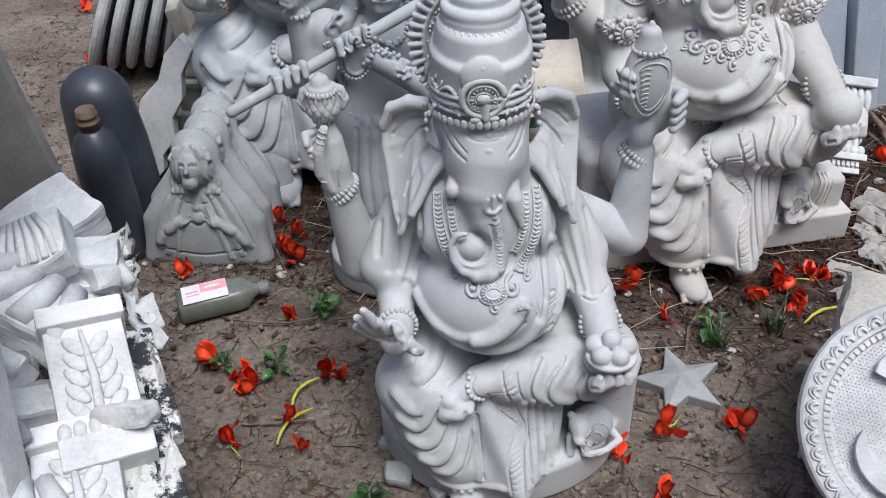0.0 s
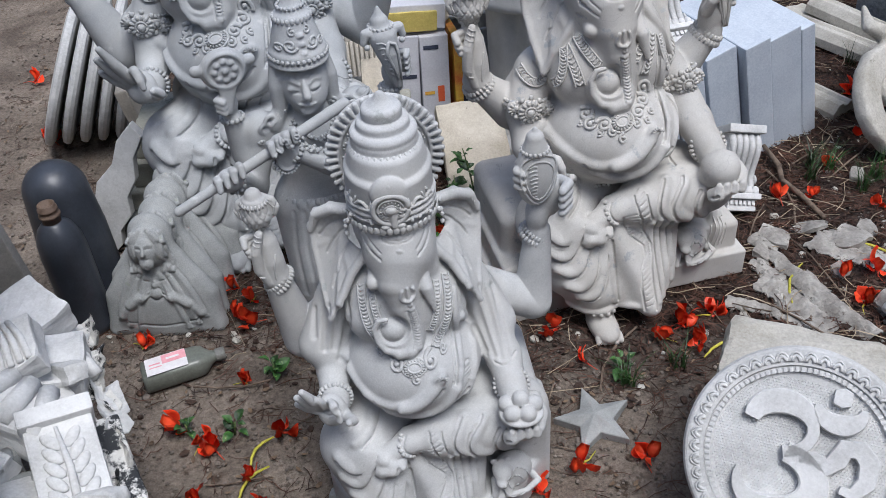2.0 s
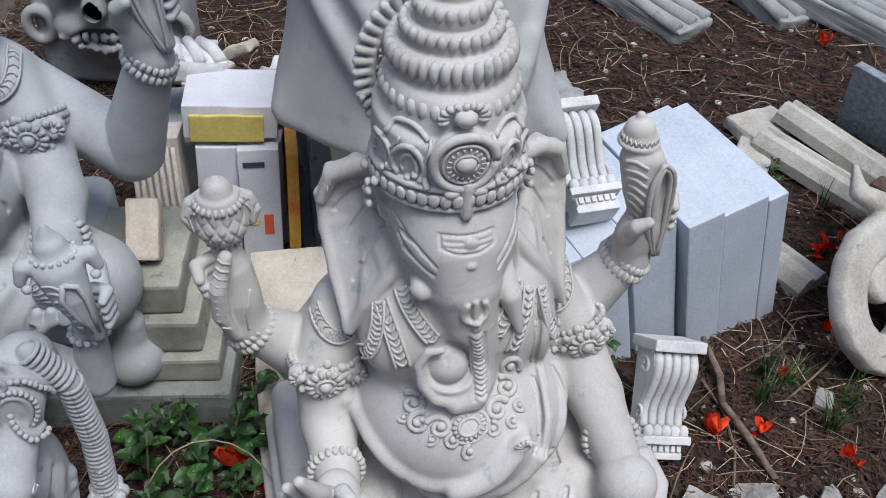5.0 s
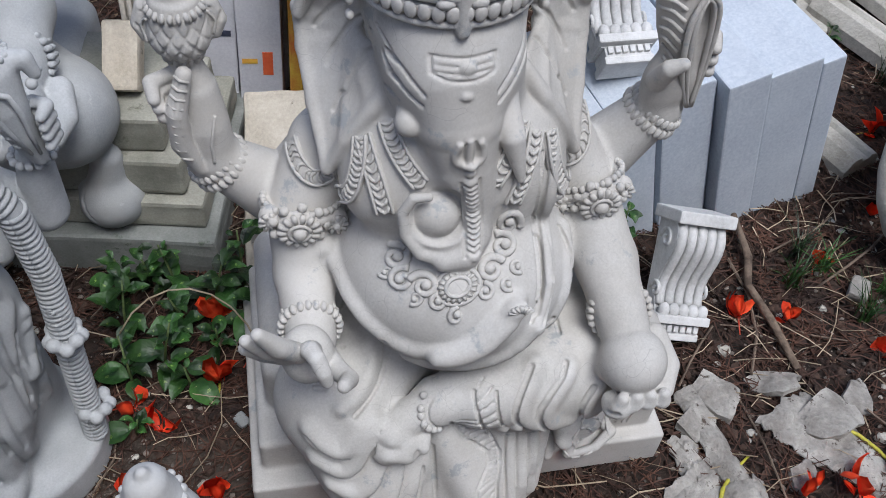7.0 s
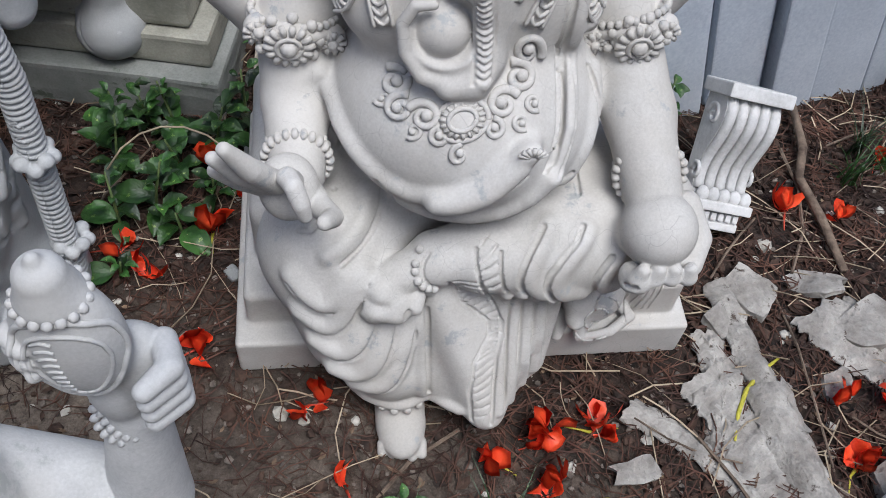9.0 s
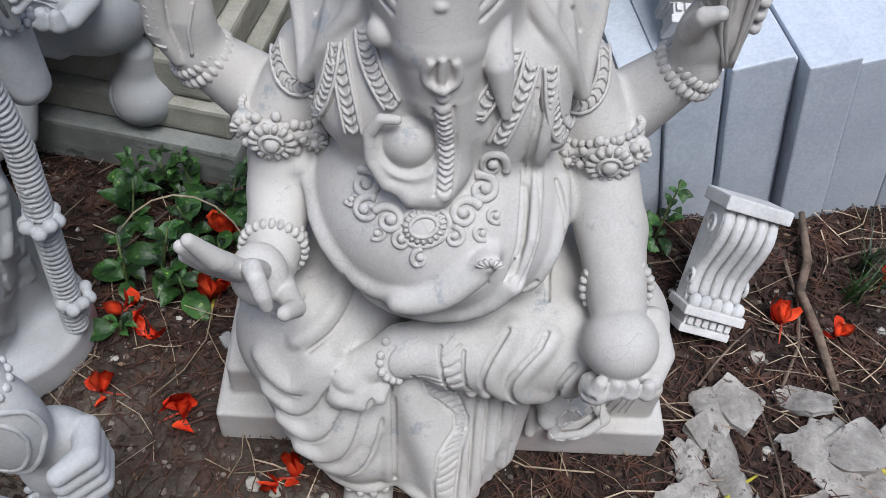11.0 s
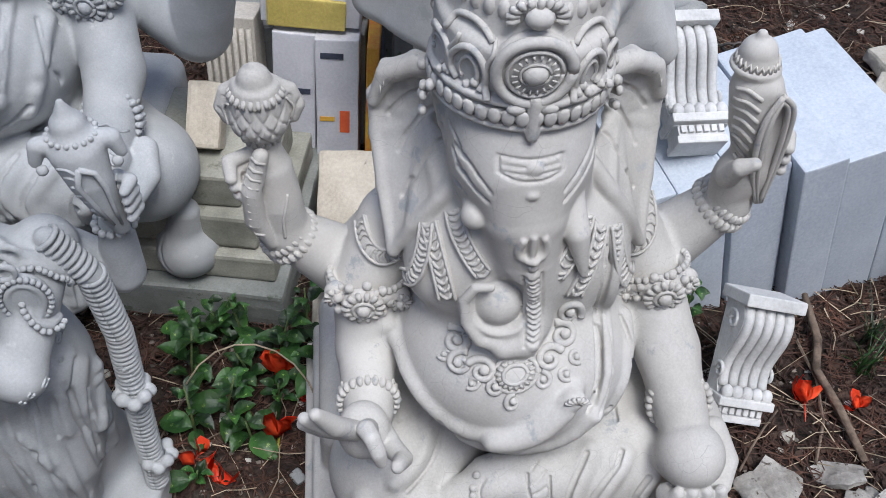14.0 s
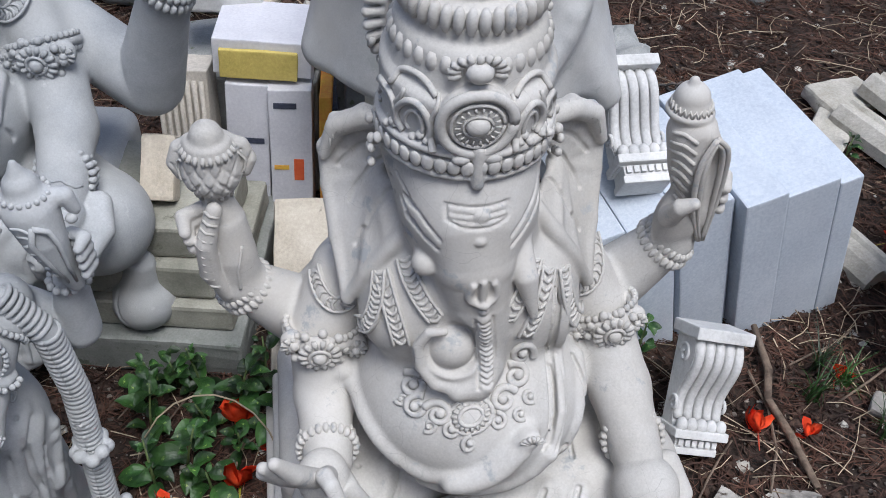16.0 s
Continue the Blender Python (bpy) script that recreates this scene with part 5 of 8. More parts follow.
elephant_statue(0.0030, lift_l=(-0.075, 0.02, -0.005), lift_r=(0.090, -0.05, 0.030), elbow_l=(-0.275, 0.03, 0.425), elbow_r=(0.270, 0.03, 0.430), plinth=False, fruit=0.034).statue("elephant_deity_statue", CEMENT_COOL, (-0.34, 2.14, 0.0), 3.0, 1.15, "largest blue-grey cement seated elephant-headed deity")


# ---- helpers for things ----
def link(name, bm, material, parent=None, label="", smooth=False):
    me = bpy.data.meshes.new(name)
    bm.normal_update()
    bm.to_mesh(me)
    bm.free()
    if smooth:
        me.polygons.foreach_set("use_smooth", np.ones(len(me.polygons), bool))
    me.materials.append(material)
    ob = new(name, me)
    ob.parent = parent
    if label:
        ob["label"] = label
    return ob


def part(name, bm, material, parent, label="", smooth=False):
    return link(name, bm, material, parent, label, smooth)


def empty(name, m, label, category, group=""):
    ob = new(name)
    ob.matrix_world = m
    return tagged(ob, label, category, group)


def chunk(size, bevel=0.006, rough=0.0, cuts=0, seed=0, segments=2):
    """A block with rounded, optionally uneven faces, standing on z = 0."""
    bm = bmesh.new()
    bmesh.ops.create_cube(bm, size=1.0)
    bmesh.ops.scale(bm, vec=size, verts=bm.verts)
    bmesh.ops.translate(bm, vec=(0, 0, size[2] / 2), verts=bm.verts)
    if bevel:
        bmesh.ops.bevel(bm, geom=bm.edges[:], offset=bevel, segments=segments, affect='EDGES', profile=0.6)
    if cuts:
        bmesh.ops.subdivide_edges(bm, edges=bm.edges[:], cuts=cuts, use_grid_fill=True)
    if rough:
        off = Vector((seed * 3.7, seed * 1.3, 0))
        for v in bm.verts:
            n = noise.noise_vector(v.co * 18 + off) + 0.5 * noise.noise_vector(v.co * 50 + off)
            v.co += n * rough
    return bm


def outline_block(points, depth, bevel=0.003):
    """A flat outline (x, z) with thickness along y."""
    bm = bmesh.new()
    vs = [bm.verts.new((x, -depth / 2, z)) for x, z in points]
    f = bm.faces.new(vs)
    out = bmesh.ops.extrude_face_region(bm, geom=[f])
    bmesh.ops.translate(bm, vec=(0, depth, 0), verts=[v for v in out["geom"] if isinstance(v, bmesh.types.BMVert)])
    bmesh.ops.recalc_face_normals(bm, faces=bm.faces[:])
    if bevel:
        sharp = [e for e in bm.edges if len(e.link_faces) == 2 and e.calc_face_angle() > 0.5]
        bmesh.ops.bevel(bm, geom=sharp, offset=bevel, segments=2, affect='EDGES', profile=0.6)
    return bm


def tube(bm, pts, rads, sides=8, cap=True):
    """A tapering tube along points, added to bm."""
    rings = []
    pts = [Vector(p) for p in pts]
    for i, p in enumerate(pts):
        d = (pts[min(i + 1, len(pts) - 1)] - pts[max(i - 1, 0)]).normalized()
        q = Vector((0, 0, 1)).rotation_difference(d)
        r = rads[i] if hasattr(rads, "__len__") else rads
        rings.append([bm.verts.new(p + q @ Vector((r * math.cos(2 * math.pi * j / sides), r * math.sin(2 * math.pi * j / sides), 0))) for j in range(sides)])
    for a, b in zip(rings[:-1], rings[1:]):
        for j in range(sides):
            bm.faces.new((a[j], a[(j + 1) % sides], b[(j + 1) % sides], b[j]))
    if cap:
        bm.faces.new(rings[0][::-1])
        bm.faces.new(rings[-1])
    return bm


def lathe(profile, sides=32):
    """A turned form from (radius, height) pairs."""
    bm = bmesh.new()
    rings = [[bm.verts.new((r * math.cos(2 * math.pi * j / sides), r * math.sin(2 * math.pi * j / sides), z)) for j in range(sides)] for r, z in profile]
    for a, b in zip(rings[:-1], rings[1:]):
        for j in range(sides):
            bm.faces.new((a[j], a[(j + 1) % sides], b[(j + 1) % sides], b[j]))
    bm.faces.new(rings[0][::-1])
    bm.faces.new(rings[-1])
    return bm


def basis(at, right, up):
    """A pose from a place, the way of its x axis and, roughly, of its z axis."""
    x = Vector(right).normalized()
    y = Vector(up).cross(x).normalized()
    z = x.cross(y)
    m = Matrix((x, y, z)).transposed().to_4x4()
    m.translation = at
    return m


# ---- ground ----
def spread(low, high, step, far):
    mid = list(np.arange(low, high + step / 2, step))
    out, d = [], step
    while (out[-1] if out else high) < far:
        d *= 1.35
        out.append((out[-1] if out else high) + d)
    less, d = [], step
    while (less[-1] if less else low) > -far:
        d *= 1.35
        less.append((less[-1] if less else low) - d)
    return np.array(less[::-1] + mid + out)


def ground_height(x, y):
    p = Vector((x, y, 0))
    return 0.012 * noise.noise(p * 2.3) + 0.006 * noise.noise(p * 9) + 0.0035 * noise.noise(p * 31)


def make_ground():
    xs, ys = spread(-1.8, 2.6, 0.022, 70), spread(0.2, 4.4, 0.022, 70)
    verts = [(x, y, ground_height(x, y) - 0.004) for y in ys for x in xs]
    w = len(xs)
    faces = [(j * w + i, j * w + i + 1, (j + 1) * w + i + 1, (j + 1) * w + i) for j in range(len(ys) - 1) for i in range(w - 1)]
    me = bpy.data.meshes.new("ground")
    me.from_pydata(verts, [], faces)
    me.polygons.foreach_set("use_smooth", np.ones(len(me.polygons), bool))
    me.materials.append(SOIL)
    return tagged(new("ground", me), "sandy brown soil yard strewn with litter", "ground", kind="structure")


make_ground()


# ---- plain walls added round the yard, out of view, to cut low sky light ----
def screen_wall(name, x0, x1, y0, y1, high=3.4):
    bm = chunk((x1 - x0, y1 - y0, high), 0.02, 0.0, 0, 0, 1)
    ob = link(name, bm, SCREEN_WALL)
    ob.matrix_world = pose((x0 + x1) / 2, (y0 + y1) / 2, -0.05)
    return tagged(ob, "added dark wall out of view that holds back low sky light", "wall", kind="structure")


screen_wall("wall_north", -3.6, 5.2, 6.6, 6.8)
screen_wall("wall_south", -3.6, 5.2, -2.6, -2.4)
screen_wall("wall_west", -3.6, -3.4, -2.4, 6.6)
screen_wall("wall_east", 5.0, 5.2, -2.4, 6.6)


# ---- the flute player ----
def flute_statue():
    s = Clay((-0.36, -0.26, -0.01), (0.26, 0.20, 0.86), 0.0029)
    cx = -0.03
    s.tier((cx, 0.0, 0.03), 0.15, 0.13, 0.035, 0.012)
    # legs and cloth
    s.limb([(cx - 0.045, 0.0, 0.36), (cx - 0.05, -0.02, 0.2), (cx - 0.055, -0.02, 0.08)], [0.065, 0.055, 0.04], 0.03)
    s.limb([(cx + 0.045, 0.0, 0.36), (cx + 0.03, -0.04, 0.2), (cx - 0.0, -0.06, 0.08)], [0.065, 0.055, 0.04], 0.03)
    s.ball((cx - 0.06, -0.06, 0.075), (0.03, 0.055, 0.024), k=0.01)
    s.ball((cx + 0.01, -0.085, 0.08), (0.03, 0.05, 0.026), k=0.01)
    s.limb([(cx, 0.03, 0.36), (cx, 0.05, 0.07)], [0.09, 0.10], 0.03)
    s.ball((cx, 0.0, 0.385), (0.095, 0.075, 0.06), k=0.02)
    # body
    s.ball((cx, 0.0, 0.46), (0.072, 0.058, 0.09), k=0.03)
    s.ball((cx, 0.0, 0.545), (0.098, 0.066, 0.07), k=0.03)
    s.limb([(cx, -0.01, 0.58), (cx - 0.003, -0.015, 0.63)], [0.04, 0.032], 0.015)
    for sd in (-1, 1):
        s.ball((cx + sd * 0.105, 0.0, 0.575), (0.038, 0.036, 0.036), k=0.02)
    # head, face
    hx, hy, hz = cx - 0.005, -0.035, 0.672
    s.ball((hx, hy + 0.012, hz + 0.006), (0.05, 0.053, 0.06), k=0.015)
    s.ball((hx, hy - 0.012, hz - 0.024), (0.036, 0.034, 0.036), k=0.02)
    fx = hx - 0.011
    s.limb([(fx, hy - 0.042, hz + 0.018), (fx, hy - 0.054, hz - 0.006)], [0.005, 0.009], 0.006)
    s.stroke([(fx - 0.014, hz - 0.026), (fx, hz - 0.029), (fx + 0.014, hz - 0.026)], 0.0046, 0.002)
    s.stroke([(fx - 0.016, hz - 0.0225), (fx, hz - 0.0245), (fx + 0.016, hz - 0.0225)], 0.0022, 0.001, cut=True, out=-0.0012)
    s.ball((fx, (s.front(fx, hz - 0.045) or -0.08) + 0.004, hz - 0.046), (0.014, 0.010, 0.010), k=0.008)
    for sd in (-1, 1):
        s.stroke([(fx + sd * 0.009, hz + 0.014), (fx + sd * 0.022, hz + 0.022), (fx + sd * 0.036, hz + 0.016)], 0.0032)
        s.ball((fx + sd * 0.02, (s.front(fx + sd * 0.02, hz + 0.004) or -0.08) + 0.003, hz + 0.004), (0.012, 0.006, 0.006), k=0.003)
        s.stroke([(fx + sd * 0.010, hz - 0.001), (fx + sd * 0.02, hz - 0.003), (fx + sd * 0.031, hz + 0.001)], 0.0022, 0.001, cut=True, out=-0.0012)
        s.limb([(hx + sd * 0.046, hy + 0.02, hz + 0.05), (hx + sd * 0.054, hy + 0.01, hz), (hx + sd * 0.055, hy + 0.012, hz - 0.05), (hx + sd * 0.07, hy + 0.012, hz - 0.08)], [0.014, 0.016, 0.015, 0.018], 0.008)
        for i in range(5):
            s.hoop((hx + sd * (0.072 + 0.012 * (i % 3)), hy - 0.0 + 0.01 * (i // 3), 0.592 + 0.014 * (i % 2)), 0.010, 0.010, 0.0045, axis=(sd * 0.3, 1, 0.2))
    # crown
    s.tier((hx, hy + 0.012, hz + 0.058), 0.056, 0.058, 0.014, 0.006)
    s.hoop((hx, hy + 0.012, hz + 0.048), 0.056, 0.058, 0.004)
    s.hoop((hx, hy + 0.012, hz + 0.062), 0.057, 0.059, 0.0045, 34)
    s.tier((hx, hy + 0.014, hz + 0.098), 0.046, 0.046, 0.034, 0.008, taper=0.22)
    s.tier((hx, hy + 0.014, hz + 0.134), 0.036, 0.036, 0.006, 0.004)
    s.hoop((hx, hy + 0.014, hz + 0.134), 0.036, 0.036, 0.0044, 24, squash=1.3)
    s.tier((hx, hy + 0.014, hz + 0.148), 0.027, 0.027, 0.010, 0.005, taper=0.2)
    s.hoop((hx, hy + 0.014, hz + 0.156), 0.026, 0.026, 0.0034, 20)
    s.limb([(hx, hy + 0.014, hz + 0.156), (hx, hy + 0.014, hz + 0.170), (hx, hy + 0.014, hz + 0.196)], [0.021, 0.015, 0.003], 0.004)
    for dz in (0.075, 0.092, 0.108):
        y = s.front(hx, hz + dz) or -0.08
        s.ball((hx, y + 0.001, hz + dz), (0.008, 0.006, 0.006), k=0.002)
    for sd in (-1, 1):
        s.curl(hx + sd * 0.022, hz + 0.092, 0.013, 0.0032, 1.4, 200 if sd > 0 else -20, sd)
        s.curl(hx + sd * 0.040, hz + 0.088, 0.009, 0.0026, 1.2, 0, -sd)
        s.curl(hx + sd * 0.014, hz + 0.116, 0.008, 0.0026, 1.2, 90, -sd)
    # flute and the two hands on it
    a, b = Vector((0.02, -0.105, 0.640)), Vector((-0.340, -0.125, 0.515))
    s.limb([a, a.lerp(b, 0.5), b], [0.012, 0.011, 0.010], 0.003)
    for at, sh, el in (((-0.118, -0.112, 0.59), (cx + 0.095, -0.02, 0.565), (0.025, -0.105, 0.475)), ((-0.232, -0.118, 0.548), (cx - 0.105, 0.0, 0.57), (-0.175, -0.02, 0.455))):
        s.limb([sh, el], [0.034, 0.028], 0.015)
        w = Vector(el).lerp(Vector(at), 0.82)
        s.limb([el, w], [0.028, 0.02], 0.012)
        s.hoop(w, 0.022, 0.022, 0.005, 14, axis=Vector(at) - Vector(el))
        s.ball(at, (0.026, 0.018, 0.026), k=0.010)
        for i in range(4):
            q = Vector(at) + (b - a).normalized() * (0.017 * (i - 1.5))
            s.limb([q + Vector((0, 0.0, 0.018)), q + Vector((0, -0.02, 0.026)), q + Vector((0, -0.028, 0.008))], [0.008, 0.0075, 0.006], 0.003)
    # raised back arms with wheel and shell
    s.limb([(cx - 0.1, 0.02, 0.56), (-0.175, 0.01, 0.52), (-0.185, 0.0, 0.61)], [0.03, 0.027, 0.02], 0.012)
    s.hoop((-0.185, 0.0, 0.615), 0.022, 0.022, 0.005, 14)
    s.ball((-0.186, -0.004, 0.65), (0.018, 0.016, 0.028), k=0.01)
    for i in range(3):
        s.limb([(-0.2, -0.01, 0.668 - 0.011 * i), (-0.21, -0.022, 0.67 - 0.011 * i), (-0.2, -0.03, 0.665 - 0.011 * i)], 0.0065, 0.003)
    s.tri((-0.19, -0.02, 0.64), (-0.172, -0.02, 0.69), (-0.196, -0.02, 0.69), 0.007, 0.006)
    s.ball((-0.182, -0.015, 0.728), (0.047, 0.012, 0.044), k=0.004)
    s.hoop((-0.182, -0.024, 0.728), 0.036, 0.034, 0.0045, axis=(0, 1, 0))
    for i in range(8):
        t = 2 * math.pi * i / 8
        s.ball((-0.182 + 0.019 * math.cos(t), -0.025, 0.728 + 0.019 * math.sin(t)), (0.007, 0.006, 0.007), k=0.002)
    s.ball((-0.182, -0.026, 0.728), (0.007, 0.007, 0.007), k=0.002)
    for x in (-0.235, -0.13):
        s.ball((x, -0.014, 0.735), (0.012, 0.010, 0.012), k=0.006)
    s.limb([(cx + 0.1, 0.02, 0.56), (0.145, 0.02, 0.49), (0.155, 0.01, 0.58)], [0.03, 0.028, 0.02], 0.012)
    s.hoop((0.156, 0.008, 0.588), 0.023, 0.023, 0.005, 14)
    s.ball((0.158, 0.002, 0.625), (0.02, 0.017, 0.032), k=0.01)
    s.limb([(0.166, -0.016, 0.602), (0.158, -0.020, 0.640), (0.150, -0.016, 0.680), (0.145, -0.008, 0.712)], [0.010, 0.016, 0.024, 0.030], 0.006)
    s.limb([(0.144, -0.004, 0.728), (0.143, -0.003, 0.742), (0.142, -0.002, 0.772)], [0.024, 0.019, 0.004], 0.003)
    s.hoop((0.144, -0.004, 0.734), 0.025, 0.024, 0.0034, 18)
    for sd, x in ((-1, 0.108), (1, 0.182)):
        s.limb([(0.145 + sd * 0.018, -0.006, 0.724), (x, -0.010, 0.726), (x + sd * 0.006, -0.012, 0.708)], [0.012, 0.010, 0.007], 0.005)
        s.pearl((x + sd * 0.001, -0.018, 0.700), 0.0065)
    s.wire([(0.146, -0.040, 0.712), (0.160, -0.038, 0.704), (0.166, -0.036, 0.680), (0.168, -0.036, 0.650), (0.170, -0.030, 0.618)], [0.0034, 0.0036, 0.0034, 0.003, 0.002], 6)
    s.wire([(0.146, -0.040, 0.712), (0.140, -0.040, 0.690), (0.150, -0.040, 0.660), (0.162, -0.034, 0.622)], [0.0034, 0.0036, 0.003, 0.002], 6)
    for i in range(7):
        s.cord([(0.124 + 0.004 * i, 0.708 - 0.012 * i), (0.134 + 0.003 * i, 0.712 - 0.012 * i), (0.142 + 0.002 * i, 0.704 - 0.012 * i)], 0.0020)
    for i in range(4):
        s.limb([(0.176, -0.004, 0.668 - 0.013 * i), (0.190, -0.020, 0.672 - 0.013 * i), (0.182, -0.034, 0.668 - 0.013 * i)], [0.0072, 0.0078, 0.0058], 0.002)
    # garlands, collar, belt
    for x0, x1, x2 in ((0.085, 0.118, 0.105),):
        pts = [(x0, -0.02, 0.605), (x1, -0.025, 0.54), (x1 + 0.006, -0.02, 0.42), (x1, -0.02, 0.32), (x2, -0.03, 0.06)]
        s.limb(pts, [0.013, 0.015, 0.0155, 0.015, 0.014], 0.004)
        for (p, q) in zip(pts[:-1], pts[1:]):
            n = int(math.dist(p, q) / 0.009)
            for i in range(n):
                c = Vector(p).lerp(Vector(q), i / n)
                turn = Vector((0, 0, 1)).rotation_difference((Vector(q) - Vector(p)).normalized())
                s.wire([c + turn @ Vector((0.0152 * math.cos(a), 0.0152 * math.sin(a), 0.002 * math.cos(a))) for a in [math.pi * k / 8 for k in range(17)]], 0.0036, 6)
        for z in (0.30, 0.13):
            for i in range(8):
                t = 2 * math.pi * i / 8
                s.ball((x1 + 0.02 * math.cos(t), -0.03 + 0.02 * math.sin(t), z + 0.008 * (i % 2)), 0.010, k=0.003)
    for x, z, q, h in ((-0.085, 0.612, 0.014, 1), (-0.105, 0.590, 0.012, -1), (0.045, 0.612, 0.013, -1), (-0.112, 0.565, 0.010, 1), (-0.062, 0.618, 0.010, -1)):
        s.scroll(cx + x, z, q, 90, h, 1.2)
    for q in (0.0, 0.020):
        s.groove([(cx - 0.068 + q, 0.60), (cx - 0.036 + q * 0.6, 0.563 - 0.2 * q), (cx, 0.543 + q * 0.2), (cx + 0.036 - q * 0.6, 0.563 - 0.2 * q), (cx + 0.068 - q, 0.60)], 0.0024, 0.0018)
    ring = lambda q, w: [(0.074 + q * math.cos(i * math.pi / 10) - 0.3 * w * math.sin(i * math.pi / 10), 0.556 + w * math.sin(i * math.pi / 10)) for i in range(21)]
    s.stroke(ring(0.022, 0.038), 0.0052, 0.001, out=-0.001)
    s.groove(ring(0.0165, 0.031), 0.0020, 0.0012)
    s.beads(ring(0.0225, 0.0385), 0.0042, 1.5, out=0.004)
    s.scroll(0.046, 0.448, 0.019, 90, 1, 1.5)
    for i in range(10):
        t = 2 * math.pi * i / 10
        s.scroll(0.046 + 0.024 * math.cos(t), 0.448 + 0.026 * math.sin(t), 0.0065, 90, 1, 0.8)
    for a, b, c in (((0.060, 0.420), (0.030, 0.370), (0.020, 0.300)), ((0.066, 0.400), (0.048, 0.340), (0.052, 0.270)), ((0.030, 0.410), (0.000, 0.350), (-0.010, 0.260)), ((0.070, 0.350), (0.056, 0.250), (0.048, 0.150)), ((-0.030, 0.300), (0.000, 0.220), (0.014, 0.100)), ((-0.060, 0.320), (-0.040, 0.220), (-0.020, 0.110))):
        s.stroke(s.shift(bow(a, b, c), 0.009), 0.0090, 0.012, out=-0.005)
        s.groove(bow(a, b, c), 0.0034, 0.0012)
    for z in (0.350, 0.105):
        for x, dz, q in ((0.100, 0.0, 0.012), (0.118, 0.012, 0.010), (0.116, -0.014, 0.010), (0.094, 0.020, 0.009), (0.096, -0.020, 0.009), (0.130, -0.002, 0.008)):
            s.scroll(x + (0.35 - z) * 0.05, z + dz, q, 90, 1, 1.0, r=0.0024)
    for q in (0, 0.014, 0.028):
        s.beads([(cx - 0.075 + q, 0.60), (cx - 0.04 + q * 0.6, 0.57 - 0.2 * q), (cx, 0.55 + q * 0.2), (cx + 0.04 - q * 0.6, 0.57 - 0.2 * q), (cx + 0.075 - q, 0.60)], 0.0042, 1.7)
    s.curl(cx, 0.535, 0.012, 0.004, 1.0)
    for i in range(7):
        t = 2 * math.pi * i / 7
        y = s.front(cx + 0.012 * math.cos(t), 0.53 + 0.014 * math.sin(t)) or -0.06
        s.ball((cx + 0.012 * math.cos(t), y, 0.53 + 0.014 * math.sin(t)), 0.005, k=0.002)
    for sd in (-1, 1):
        y = (s.front(cx + sd * 0.085, 0.565) or -0.03)
        s.ball((cx + sd * 0.085, y + 0.002, 0.565), (0.026, 0.012, 0.034), k=0.004)
        s.hoop((cx + sd * 0.085, y - 0.006, 0.565), 0.026, 0.034, 0.004, 26, axis=(0, 1, 0))
        s.hoop((cx + sd * 0.085, y - 0.008, 0.565), 0.019, 0.026, 0.003, axis=(0, 1, 0))
        s.hoop((cx + sd * 0.075, y - 0.004, 0.61), 0.011, 0.011, 0.004, axis=(0, 1, 0))
    s.hoop((cx, 0.0, 0.405), 0.088, 0.07, 0.008, 30)
    for i in range(-3, 4):
        y = s.front(cx + 0.02 * i, 0.405) or -0.07
        s.ball((cx + 0.02 * i, y + 0.002, 0.40), (0.011, 0.008, 0.012), k=0.003)
    for i in range(9):
        x = cx - 0.08 + 0.02 * i
        s.stroke([(x, 0.385), (x * 1.05 - 0.004, 0.29), (x * 1.05 - 0.002, 0.16)], 0.004, 0.005, cut=True)
    return s


flute_statue().statue("flute_player_statue", CEMENT_COOL, (-0.11, 1.60, 0.0), 20.0, 1.0, "grey cement statue of a crowned standing flute player", "statue")


